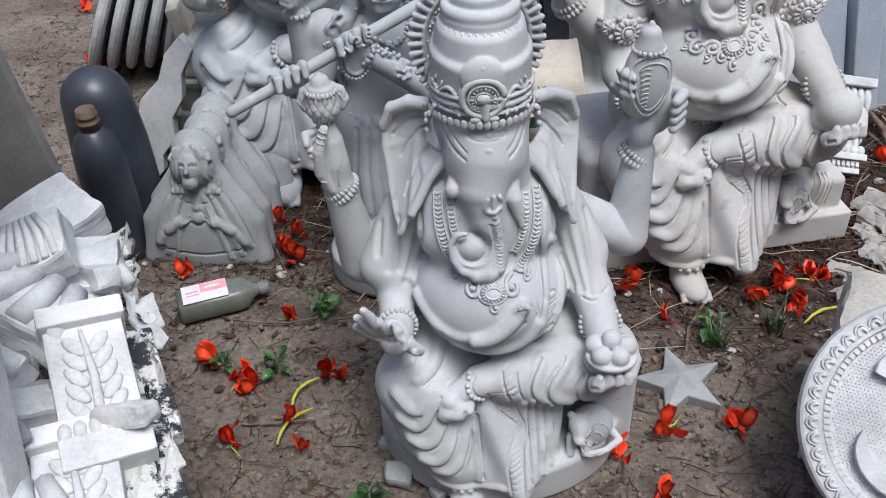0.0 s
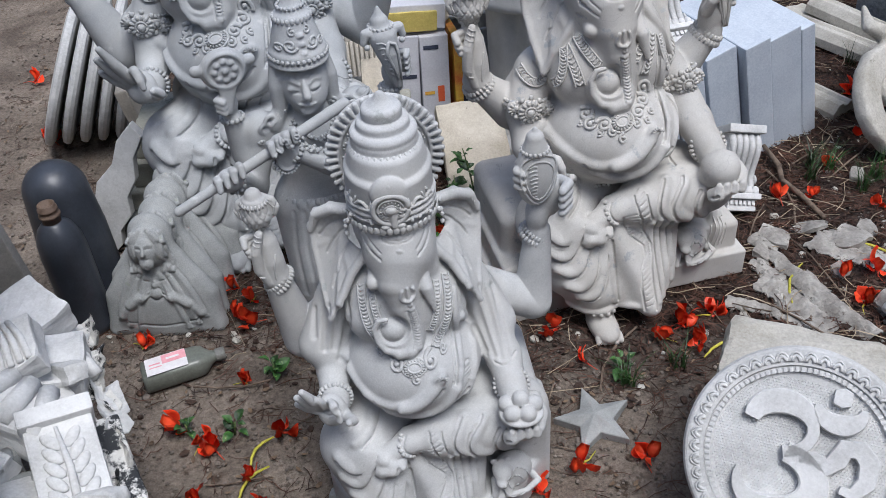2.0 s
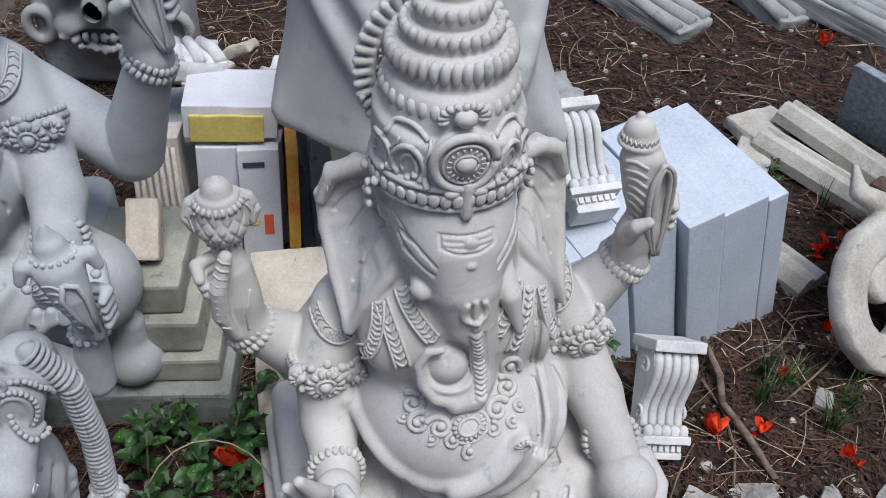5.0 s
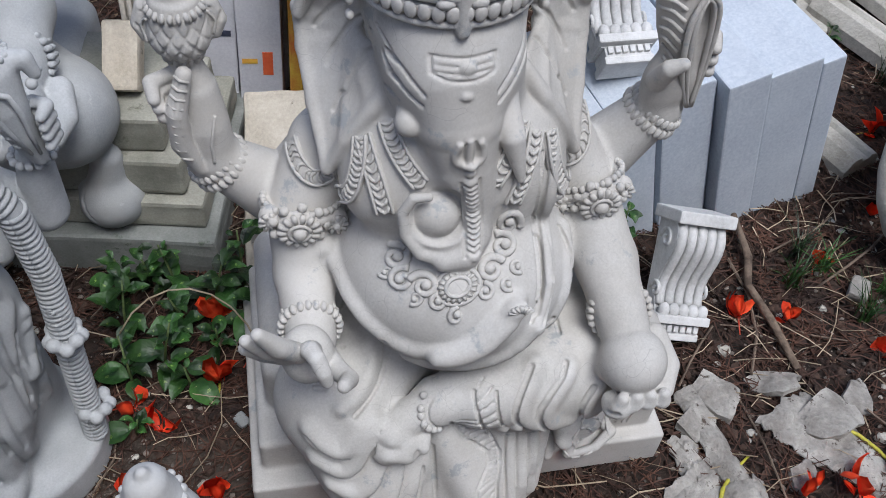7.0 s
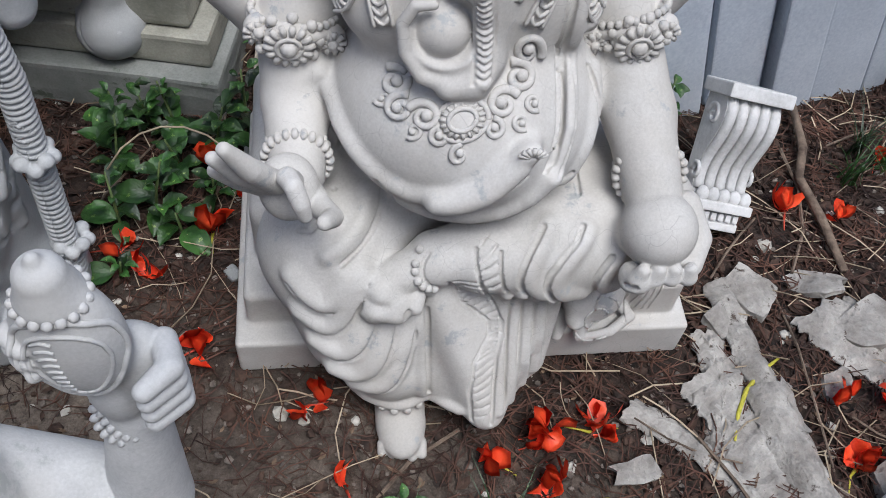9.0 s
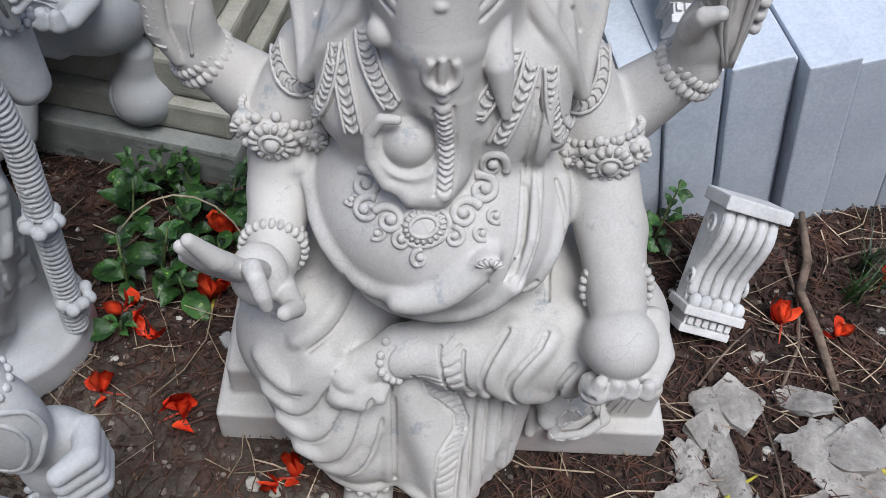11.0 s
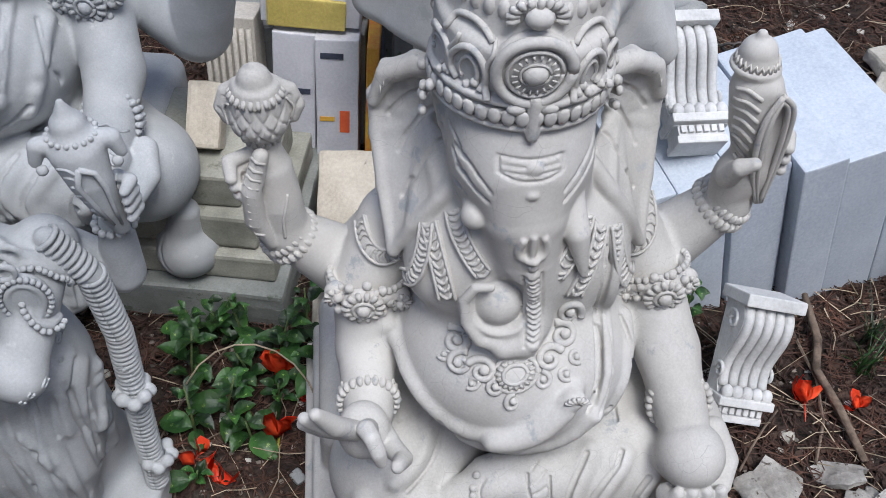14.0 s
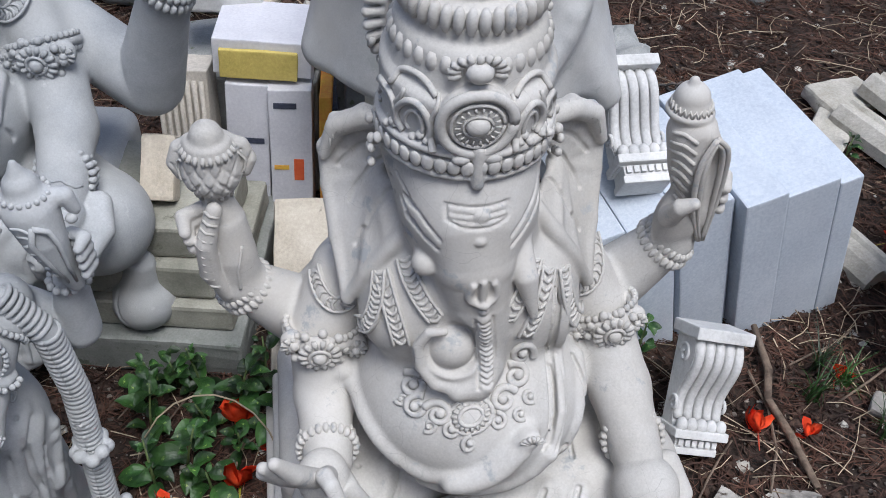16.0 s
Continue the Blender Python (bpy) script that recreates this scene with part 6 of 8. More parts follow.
# ---- relief busts standing one behind the other ----
def bust_relief():
    s = Clay((-0.16, -0.09, -0.01), (0.16, 0.06, 0.33), 0.0025)
    for x0, z0, x1, z1 in ((-0.125, 0.012, -0.120, 0.10), (0.125, 0.012, 0.120, 0.10)):
        s.tri((x0, 0.012, z0), (x1, 0.012, z1), (0.0, 0.012, 0.275), 0.020, 0.02)
    s.tri((-0.125, 0.012, 0.012), (0.125, 0.012, 0.012), (0.0, 0.012, 0.275), 0.022, 0.01)
    s.ball((0.0, 0.012, 0.262), (0.052, 0.026, 0.050), k=0.02)
    # shoulders and robe in low relief
    s.ball((0.0, 0.004, 0.085), (0.112, 0.034, 0.105), k=0.02)
    for sd in (-1, 1):
        for a, b, c in (((0.034, 0.190), (0.072, 0.140), (0.104, 0.050)), ((0.026, 0.176), (0.056, 0.120), (0.084, 0.030)), ((0.018, 0.164), (0.040, 0.105), (0.060, 0.022))):
            line = bow((sd * a[0], a[1]), (sd * b[0], b[1]), (sd * c[0], c[1]))
            s.stroke(line, 0.0070, 0.006, out=-0.003)
            s.groove(s.shift(line, 0.008 * sd), 0.0024, 0.0018)
        s.stroke(bow((sd * 0.095, 0.060), (sd * 0.070, 0.090), (sd * 0.036, 0.112)), 0.011, 0.006, out=-0.003)
        for i in range(4):
            s.stroke([(sd * (0.036 - 0.002 * i), 0.106 + 0.007 * i), (sd * (0.014 + 0.003 * i), 0.118 + 0.008 * i)], 0.0036, 0.001)
    # head: hair in waves, face, beard
    s.ball((-0.001, -0.014, 0.240), (0.044, 0.026, 0.052), k=0.01)
    for sd in (-1, 1):
        for q in (0.0, 0.011, 0.022):
            s.stroke([(sd * (0.010 + q), 0.286 - q * 0.5), (sd * (0.028 + q * 0.6), 0.258), (sd * (0.027 + q * 0.7), 0.228), (sd * (0.034 + q * 0.8), 0.202), (sd * (0.028 + q), 0.178)], 0.0058, 0.0015, out=-0.001)
    s.ball((-0.001, -0.032, 0.238), (0.024, 0.019, 0.034), k=0.003)
    s.limb([(-0.001, -0.050, 0.250), (-0.001, -0.055, 0.236)], [0.0034, 0.0052], 0.003)
    s.ball((-0.001, -0.040, 0.208), (0.017, 0.013, 0.018), k=0.004)
    for i in range(5):
        s.groove([(-0.011 + 0.005 * i, 0.208), (-0.010 + 0.0045 * i, 0.192)], 0.0014, 0.0006)
    s.groove([(-0.009, 0.2225), (-0.001, 0.2205), (0.007, 0.2225)], 0.0016, 0.0010)
    for sd in (-1, 1):
        s.groove(bow((sd * 0.005 - 0.001, 0.2475), (sd * 0.011 - 0.001, 0.2495), (sd * 0.018 - 0.001, 0.2465)), 0.0020, 0.0012)
        s.stroke(bow((sd * 0.004 - 0.001, 0.2555), (sd * 0.012 - 0.001, 0.2575), (sd * 0.019 - 0.001, 0.2535)), 0.0022, 0.001)
    # heart on the breast
    y = (s.front(0.0, 0.120) or -0.04)
    s.ball((0.0, y + 0.003, 0.120), (0.014, 0.011, 0.015), k=0.002)
    s.groove([(0.0165 * math.cos(i * math.pi / 8), 0.120 + 0.0175 * math.sin(i * math.pi / 8)) for i in range(17)], 0.0018, 0.0012)
    s.ball((0.0, y + 0.003, 0.143), (0.007, 0.008, 0.010), k=0.003)
    s.groove(bow((-0.085, 0.042), (0.0, 0.030), (0.085, 0.042)), 0.0026, 0.0015)
    s.groove(bow((-0.050, 0.172), (0.0, 0.150), (0.050, 0.172)), 0.0022, 0.0012)
    return s


bust = bust_relief().statue("bust_relief", CEMENT_MID, (-0.572, 1.60, 0.0), -4, 1.0, "grey cement relief of a long-haired bearded bust, stacked in a row", "relief plaque")
bust.matrix_world = pose(-0.572, 1.60, 0.0, -12, 0, -4)
bust["group"] = "bust reliefs in a row"
for i, (x, y, z) in enumerate(((-0.578, 1.665, 0.0), (-0.566, 1.735, 0.0), (-0.545, 1.81, 0.0))):
    copy_thing(bust, pose(x, y, z, -14 - 2 * i, 3 - 2 * i, -6 + 4 * i))


# ---- robed figure behind, seen up to its cloak ----
def robed_statue():
    s = Clay((-0.36, -0.32, -0.01), (0.36, 0.32, 1.22), 0.009)
    s.tier((0, 0, 0.03), 0.22, 0.2, 0.035, 0.01)
    s.limb([(0, 0, 0.06), (0, 0, 0.5), (0, 0, 0.9)], [0.15, 0.17, 0.14], 0.03)
    s.tier((0, 0, 0.66), 0.235, 0.20, 0.17, 0.02, taper=0.12)
    s.tri((0.10, -0.10, 0.75), (0.27, -0.06, 0.48), (0.2, 0.1, 0.6), 0.03, 0.04)
    s.tri((-0.10, -0.10, 0.75), (-0.22, -0.1, 0.52), (-0.2, 0.1, 0.6), 0.03, 0.04)
    s.limb([(0, 0, 0.85), (0, 0, 1.0)], [0.17, 0.11], 0.04)
    s.ball((0, 0, 1.12), (0.07, 0.075, 0.09), k=0.03)
    for a, b, c in (((-0.17, 0.80), (-0.02, 0.60), (0.10, 0.505)), ((0.10, 0.505), (0.19, 0.62), (0.22, 0.80)), ((-0.10, 0.82), (0.02, 0.66), (0.13, 0.585))):
        s.stroke(bow(a, b, c), 0.016, 0.03, out=0.002)
    for x in (-0.09, 0.05):
        s.stroke(bow((x, 0.46), (x + 0.01, 0.30), (x - 0.01, 0.10)), 0.012, 0.04, cut=True)
    return s


robed_statue().statue("robed_statue", CEMENT_B, (0.47, 2.36, 0.0), -8, 1.0, "plain blue-grey cement statue in a long heavy robe", "statue")


# ---- panels, corbels and slabs behind the large statue ----
TURN_P, LEAN_P = 20.0, -13.2
px = Vector((math.cos(radians(TURN_P)), math.sin(radians(TURN_P)), 0))
py = Vector((-px.y, px.x, 0))


def painted_panel(u, wide, high, back, deep, drop=0.0):
    """A slab u metres along the stack from its far end, standing on edge and leaning with its neighbours."""
    ob = link("panel", chunk((wide, deep, high), 0.004, 0.0006, 3, int(u * 100)), PAINT_BLUE)
    c = Vector((1.296, 2.248, -0.030)) - px * (u + wide / 2) + py * (deep / 2 + back)
    ob.matrix_world = pose(c.x, c.y, c.z - drop, 0, 0, TURN_P) @ pose(0, 0, 0, 0, LEAN_P, 0)
    return tagged(ob, "pale blue-grey painted slab standing upright in a stack", "slab", "stack of upright slabs")


for u, wide, high, back, deep in ((0.0, 0.047, 0.410, 0.0, 0.35), (0.050, 0.104, 0.408, 0.0, 0.35), (0.157, 0.082, 0.403, -0.004, 0.34), (0.243, 0.010, 0.385, 0.030, 0.28), (0.256, 0.098, 0.392, 0.016, 0.31), (0.357, 0.010, 0.380, 0.035, 0.26), (0.370, 0.088, 0.375, 0.012, 0.28), (0.462, 0.060, 0.360, 0.020, 0.26)):
    painted_panel(u, wide, high, back, deep)


def corbel(m, label):
    """A fluted wall bracket; its front curve runs down -y, its flutes up z."""
    ob = empty("corbel", m, label, "corbel", "fluted corbels")
    def curve(t):
        return -0.045 - 0.022 * math.sin(t * math.pi * 1.55 + 0.5) * (1.1 - 0.5 * t)
    side = [(0.0, 0.03), (0.0, 0.215)] + [(curve(i / 14), 0.21 - 0.15 * i / 14) for i in range(15)] + [(-0.05, 0.03)]
    bm = bmesh.new()
    vs = [bm.verts.new((-0.046, y, z)) for y, z in side]
    f = bm.faces.new(vs)
    out = bmesh.ops.extrude_face_region(bm, geom=[f])
    bmesh.ops.translate(bm, vec=(0.092, 0, 0), verts=[v for v in out["geom"] if isinstance(v, bmesh.types.BMVert)])
    bmesh.ops.recalc_face_normals(bm, faces=bm.faces[:])
    part("body", bm, PLASTER, ob)
    for i in range(5):
        x = -0.037 + 0.0185 * i
        bm = bmesh.new()
        tube(bm, [(x, curve(j / 14) - 0.001, 0.205 - 0.145 * j / 14) for j in range(15)], 0.0085, 8)
        part("flute", bm, PLASTER, ob, smooth=True)
        bm = bmesh.new()
        bmesh.ops.create_uvsphere(bm, u_segments=10, v_segments=8, radius=0.011)
        bmesh.ops.scale(bm, vec=(0.95, 1.0, 1.2), verts=bm.verts)
        bmesh.ops.translate(bm, vec=(x, -0.055, 0.055), verts=bm.verts)
        part("bead", bm, PLASTER, ob, smooth=True)
    for sx in (-0.0465, 0.0465):
        for cy, cz, q in ((-0.034, 0.175, 0.020), (-0.030, 0.085, 0.016)):
            bm = bmesh.new()
            tube(bm, [(sx, cy + q * (1 - 0.045 * i) * math.cos(0.42 * i), cz + q * (1 - 0.045 * i) * math.sin(0.42 * i)) for i in range(20)], 0.0035, 6)
            part("side_spiral", bm, PLASTER, ob, smooth=True)
    for z, w, d, h in ((0.207, 0.108, 0.09, 0.022), (0.032, 0.102, 0.075, 0.016), (0.0, 0.086, 0.06, 0.014)):
        bm = chunk((w, d, h), 0.003)
        bmesh.ops.translate(bm, vec=(0, -d / 2 + 0.01, z), verts=bm.verts)
        part("ledge", bm, PLASTER, ob)
    bm = chunk((0.08, 0.055, 0.022), 0.002)
    bmesh.ops.translate(bm, vec=(0, -0.022, 0.012), verts=bm.verts)
    part("foot", bm, PLASTER, ob)
    for i in range(6):
        bm = chunk((0.009, 0.008, 0.012), 0.001)
        bmesh.ops.translate(bm, vec=(-0.032 + 0.0128 * i, -0.052, 0.017), verts=bm.verts)
        part("dentil", bm, PLASTER, ob)
    return ob


corb = corbel(basis((0.915, 1.875, 0.004), (0.96, 0.10, -0.22), (0.20, 0.62, 0.72)), "white plaster fluted corbel lying tilted on the litter")
corb2 = copy_thing(corb, basis((0.805, 2.155, 0.352), (0.97, 0.20, 0.0), (-0.12, 0.90, 0.44)))
corb2["label"] = "white plaster fluted corbel resting on the blue-grey slabs"

cream = link("cream_slab", chunk((0.19, 0.40, 0.055), 0.010, 0.004, 7, 3), CREAM)
cream.matrix_world = pose(0.245, 2.125, 0.045, 33, 0, 5)
tagged(cream, "worn cream stone slab leaning low behind the statue", "slab")
prop = link("prop_stone", chunk((0.16, 0.10, 0.13), 0.012, 0.006, 5, 8), CEMENT_DARK)
prop.matrix_world = pose(0.25, 2.285, -0.004, 0, 0, 12)
tagged(prop, "rough grey stone propping up the leaning cream slab", "stone")


# ---- stepped seat of the largest statue ----
def stepped_seat():
    """Courses of weathered cement blocks, each set back from the one below, with a pale block on top."""
    ob = empty("stepped_seat", pose(0, 0, 0), "stepped greenish cream cement seat under the largest statue", "pedestal")
    for x0, x1, y0, y1, z0, z1, mat, n in ((-0.76, 0.118, 1.972, 2.46, -0.006, 0.088, SEAT_DARK, 1), (-0.72, 0.100, 2.004, 2.36, 0.088, 0.150, SEAT, 2), (-0.70, 0.070, 2.024, 2.32, 0.150, 0.228, SEAT, 3), (-0.68, 0.042, 2.045, 2.28, 0.228, 0.302, SEAT, 4)):
        bm = chunk((x1 - x0, y1 - y0, z1 - z0 - 0.003), 0.008, 0.003, 7, n)
        bmesh.ops.translate(bm, vec=((x0 + x1) / 2, (y0 + y1) / 2, z0), verts=bm.verts)
        part("course", bm, mat, ob)
    bm = chunk((0.060, 0.045, 0.115), 0.008, 0.002, 5, 9)
    bmesh.ops.rotate(bm, cent=(0, 0, 0), matrix=Matrix.Rotation(radians(-40), 3, 'X'), verts=bm.verts)
    bmesh.ops.translate(bm, vec=(-0.026, 2.105, 0.308), verts=bm.verts)
    part("top_block", bm, CREAM, ob, "pale cream block")
    return ob


stepped_seat()


# ---- round plaque with a raised sign, on a rough slab ----
slab = link("rough_slab", chunk((0.50, 0.22, 0.285), 0.014, 0.009, 12, 5), CREAM_PALE)
slab.matrix_world = basis((0.842, 0.995, -0.004), (0.90, -0.435, 0), (0, 0, 1))
tagged(slab, "rough pale stone slab lying on the ground", "slab")


def om_plaque():
    n = Vector((-0.30, -0.62, 0.725)).normalized()
    right = Vector((0, 0, 1)).cross(n)
    m = basis((0.672, 0.857, 0.262), right, n)
    ob = empty("round_plaque", m, "round white plaster plaque with raised sacred sign and beaded rim", "plaque")
    R = 0.188
    part("disc", lathe([(R - 0.012, -0.04), (R, -0.034), (R, -0.008), (R - 0.004, 0.0), (R - 0.008, 0.002), (R - 0.034, 0.002), (R - 0.036, -0.004), (R - 0.044, -0.004), (R - 0.046, -0.010), (0.01, -0.010)], 72), PLASTER_DULL, ob)
    bm = bmesh.new()
    for i in range(46):
        a = 2 * math.pi * i / 46
        for q, (r, s) in enumerate(((0.0105, 1.0), (0.0065, 1.0))):
            pts = []
            for j in range(7):
                t = math.pi * j / 6
                rr, tt = R - 0.028 + r * 1.5 * math.sin(t), r * math.cos(t)
                pts.append((rr * math.cos(a) - tt * math.sin(a), rr * math.sin(a) + tt * math.cos(a), 0.003))
            tube(bm, pts, 0.0022 if q == 0 else 0.0035, 6)
    part("rim_ornament", bm, PLASTER, ob, smooth=True)
    for i in range(96):
        a = 2 * math.pi * i / 96
        bm = chunk((0.009, 0.006, 0.008), 0.001)
        bmesh.ops.translate(bm, vec=(R - 0.041, 0, -0.009), verts=bm.verts)
        bmesh.ops.rotate(bm, cent=(0, 0, 0), matrix=Matrix.Rotation(a, 3, 'Z'), verts=bm.verts)
        bm.to_mesh(me_t := bpy.data.meshes.new("tooth"))
        bm.free()
        me_t.materials.append(PLASTER)
        t = new("tooth", me_t)
        t.parent = ob
    # woven ground: small pips in staggered rows
    verts, faces = [], []
    p, k = 0.0056, 0
    for j in range(-26, 27):
        for i in range(-26, 27):
            x, y = (i + 0.5 * (j % 2)) * p, j * p * 0.87
            if math.hypot(x, y) > R - 0.05:
                continue
            r = 0.0023
            verts += [(x - r, y, -0.0105), (x, y - r, -0.0105), (x + r, y, -0.0105), (x, y + r, -0.0105), (x, y, -0.0078)]
            faces += [(k, k + 1, k + 4), (k + 1, k + 2, k + 4), (k + 2, k + 3, k + 4), (k + 3, k, k + 4)]
            k += 5
    me_p = bpy.data.meshes.new("stippled_ground")
    me_p.from_pydata(verts, [], faces)
    me_p.materials.append(PLASTER_DULL)
    st = tagged(new("stippled_ground", me_p), kind="stuff")
    st.parent = ob

    def ribbon(name, pts, widths):
        """A raised flat band along a curve."""
        bm = bmesh.new()
        P = [Vector((x, y, 0)) for x, y in pts]
        rows = []
        for i, q in enumerate(P):
            d = (P[min(i + 1, len(P) - 1)] - P[max(i - 1, 0)]).normalized()
            s = Vector((-d.y, d.x, 0)) * widths[i] * 1.28
            rows.append([bm.verts.new(v) for v in (q - s + Vector((0, 0, -0.012)), q - s + Vector((0, 0, 0.004)), q - s * 0.88 + Vector((0, 0, 0.007)), q + s * 0.88 + Vector((0, 0, 0.007)), q + s + Vector((0, 0, 0.004)), q + s + Vector((0, 0, -0.012)))])
        for a, b in zip(rows[:-1], rows[1:]):
            for j in range(5):
                bm.faces.new((a[j], b[j], b[j + 1], a[j + 1]))
        bm.faces.new(rows[0])
        bm.faces.new(rows[-1][::-1])
        bmesh.ops.recalc_face_normals(bm, faces=bm.faces[:])
        part(name, bm, PLASTER, ob)

    def arc(cx, cy, rx, ry, a0, a1, n):
        return [(cx + rx * math.cos(radians(a0 + (a1 - a0) * i / n)), cy + ry * math.sin(radians(a0 + (a1 - a0) * i / n))) for i in range(n + 1)]
    up = arc(-0.035, 0.045, 0.05, 0.042, 175, -80, 16)
    ribbon("sign_stroke", up, [0.008 + 0.009 * math.sin(math.pi * min(1, (i + 1) / 11)) for i in range(17)])
    low = arc(-0.03, -0.045, 0.062, 0.05, 82, -190, 20)
    ribbon("sign_stroke", low, [0.014 + 0.006 * math.sin(math.pi * i / 20) - 0.012 * max(0, i - 12) / 8 for i in range(21)])
    tail = [(0.0, 0.002), (0.025, 0.004), (0.045, -0.004), (0.06, 0.012), (0.068, 0.032), (0.09, 0.036), (0.108, 0.018), (0.108, -0.015), (0.09, -0.038), (0.07, -0.035)]
    ribbon("sign_stroke", tail, [0.008, 0.010, 0.012, 0.013, 0.013, 0.013, 0.014, 0.012, 0.009, 0.005])
    moon = arc(0.05, 0.098, 0.036, 0.03, 185, 365, 14)
    ribbon("sign_crescent", moon, [0.004 + 0.010 * math.sin(math.pi * i / 14) for i in range(15)])
    ribbon("sign_dot", [(0.036, 0.113), (0.05, 0.113), (0.064, 0.113)], [0.009, 0.0135, 0.009])
    return ob


om_plaque()


# ---- star ----
def star():
    bm = bmesh.new()
    top, rim, low = bm.verts.new((0, 0, 0.048)), [], []
    for i in range(10):
        a = radians(90 + 36 * i)
        r = 0.098 if i % 2 == 0 else 0.043
        rim.append(bm.verts.new((r * math.cos(a), r * math.sin(a), 0.024 if i % 2 == 0 else 0.026)))
        low.append(bm.verts.new((r * math.cos(a), r * math.sin(a), 0.0)))
    for i in range(10):
        bm.faces.new((rim[i], rim[(i + 1) % 10], top))
        bm.faces.new((low[i], low[(i + 1) % 10], rim[(i + 1) % 10], rim[i]))
    bm.faces.new(low[::-1])
    bmesh.ops.bevel(bm, geom=[e for e in bm.edges], offset=0.0018, segments=1, affect='EDGES')
    bmesh.ops.scale(bm, vec=(0.9, 0.9, 0.9), verts=bm.verts)
    ob = link("star_ornament", bm, CEMENT_MID)
    ob.matrix_world = pose(0.405, 1.185, 0.0, 3, -4, 8)
    return tagged(ob, "pale cement five-pointed faceted star lying on soil", "star ornament")


star()


# ---- bottles ----
def flask():
    m = basis((-0.592, 1.412, 0.030), (0.945, 0.33, 0.0), (0, 0.0, 1))
    ob = empty("flask", m, "flat plastic flask with pink and white label lying on soil", "bottle")
    bm = bmesh.new()
    rows = []
    for x, w, h in ((0.0, 0.030, 0.022), (0.004, 0.036, 0.028), (0.06, 0.036, 0.028), (0.125, 0.036, 0.028), (0.14, 0.032, 0.025), (0.155, 0.019, 0.017), (0.165, 0.013, 0.013), (0.17, 0.0125, 0.0125)):
        ring = []
        for j in range(20):
            a = 2 * math.pi * j / 20
            c, s = math.cos(a), math.sin(a)
            f = 0.55 if x < 0.15 else 1.0
            ring.append(bm.verts.new((x, w * math.copysign(abs(c) ** f, c), h * math.copysign(abs(s) ** f, s))))
        rows.append(ring)
    for a, b in zip(rows[:-1], rows[1:]):
        for j in range(20):
            bm.faces.new((a[j], a[(j + 1) % 20], b[(j + 1) % 20], b[j]))
    bm.faces.new(rows[0][::-1])
    bm.faces.new(rows[-1])
    bmesh.ops.recalc_face_normals(bm, faces=bm.faces[:])
    part("body", bm, FLASK, ob, "smoky grey-green plastic", smooth=True)
    bm = lathe([(0.0145, 0.0), (0.0152, 0.002), (0.0152, 0.02), (0.014, 0.022)], 20)
    bmesh.ops.rotate(bm, cent=(0, 0, 0), matrix=Matrix.Rotation(radians(90), 3, 'Y'), verts=bm.verts)
    bmesh.ops.translate(bm, vec=(0.168, 0, 0), verts=bm.verts)
    part("cap", bm, FLASK_CAP, ob, "dull dark cap")
    for x0, x1, mat, y0, y1, z in ((0.012, 0.105, LABEL_WHITE, -0.031, 0.026, 0.0288), (0.05, 0.105, LABEL_PINK, -0.004, 0.024, 0.0295), (0.02, 0.045, LABEL_PINK, 0.0, 0.004, 0.0295), (0.02, 0.048, LABEL_PINK, -0.010, -0.007, 0.0295), (0.06, 0.09, LABEL_WHITE, 0.006, 0.012, 0.0302)):
        bm = chunk((x1 - x0, y1 - y0, 0.0006), 0.0)
        bmesh.ops.translate(bm, vec=((x0 + x1) / 2, (y0 + y1) / 2, z - 0.0008), verts=bm.verts)
        part("label_patch", bm, mat, ob)
    return ob


flask()


def black_bottle():
    ob = empty("black_bottle", pose(-0.768, 1.648, 0, 0, 0, 10) @ Matrix.Diagonal((0.78, 0.78, 1.0, 1.0)), "large glossy black bottle with an open brown neck", "bottle")
    part("body", lathe([(0.06, 0.0), (0.068, 0.004), (0.070, 0.02), (0.070, 0.24), (0.066, 0.275), (0.052, 0.305), (0.034, 0.32), (0.028, 0.325)], 40), BLACK, ob, smooth=True)
    part("neck", lathe([(0.027, 0.322), (0.027, 0.34), (0.031, 0.341), (0.031, 0.346), (0.026, 0.348), (0.026, 0.356), (0.029, 0.357), (0.029, 0.361), (0.0255, 0.363), (0.0255, 0.372), (0.021, 0.372), (0.020, 0.33)], 32), BROWN, ob, "brown threaded neck", smooth=True)
    return ob


black_bottle()
s_lg = Clay((-0.12, -0.12, -0.01), (0.12, 0.12, 0.46), 0.006)
s_lg.limb([(0, 0, 0.05), (0, 0, 0.20), (0, 0, 0.318)], [0.088, 0.086, 0.076], 0.02)
s_lg.tier((0, 0, 0.02), 0.095, 0.09, 0.025, 0.008)
s_lg.statue("dark_stone", BLACK, (-0.798, 1.785, 0.0), 0, 1.0, "smooth dark rounded upright stone behind the bottle", "stone")


# ---- heap of broken plaster mouldings on a peeling plinth ----
e0, e1 = Vector((-0.64, 1.33, 0)), Vector((-0.315, 0.62, 0))
ed = (e1 - e0).normalized()
plinth = link("peeling_plinth", chunk((1.05, 0.70, 0.33), 0.012, 0.008, 12, 7), PEEL)
plinth.matrix_world = basis((-1.005, 0.77, 0.0), ed, (0, 0, 1))
tagged(plinth, "low plinth with peeling black and white paint", "plinth")


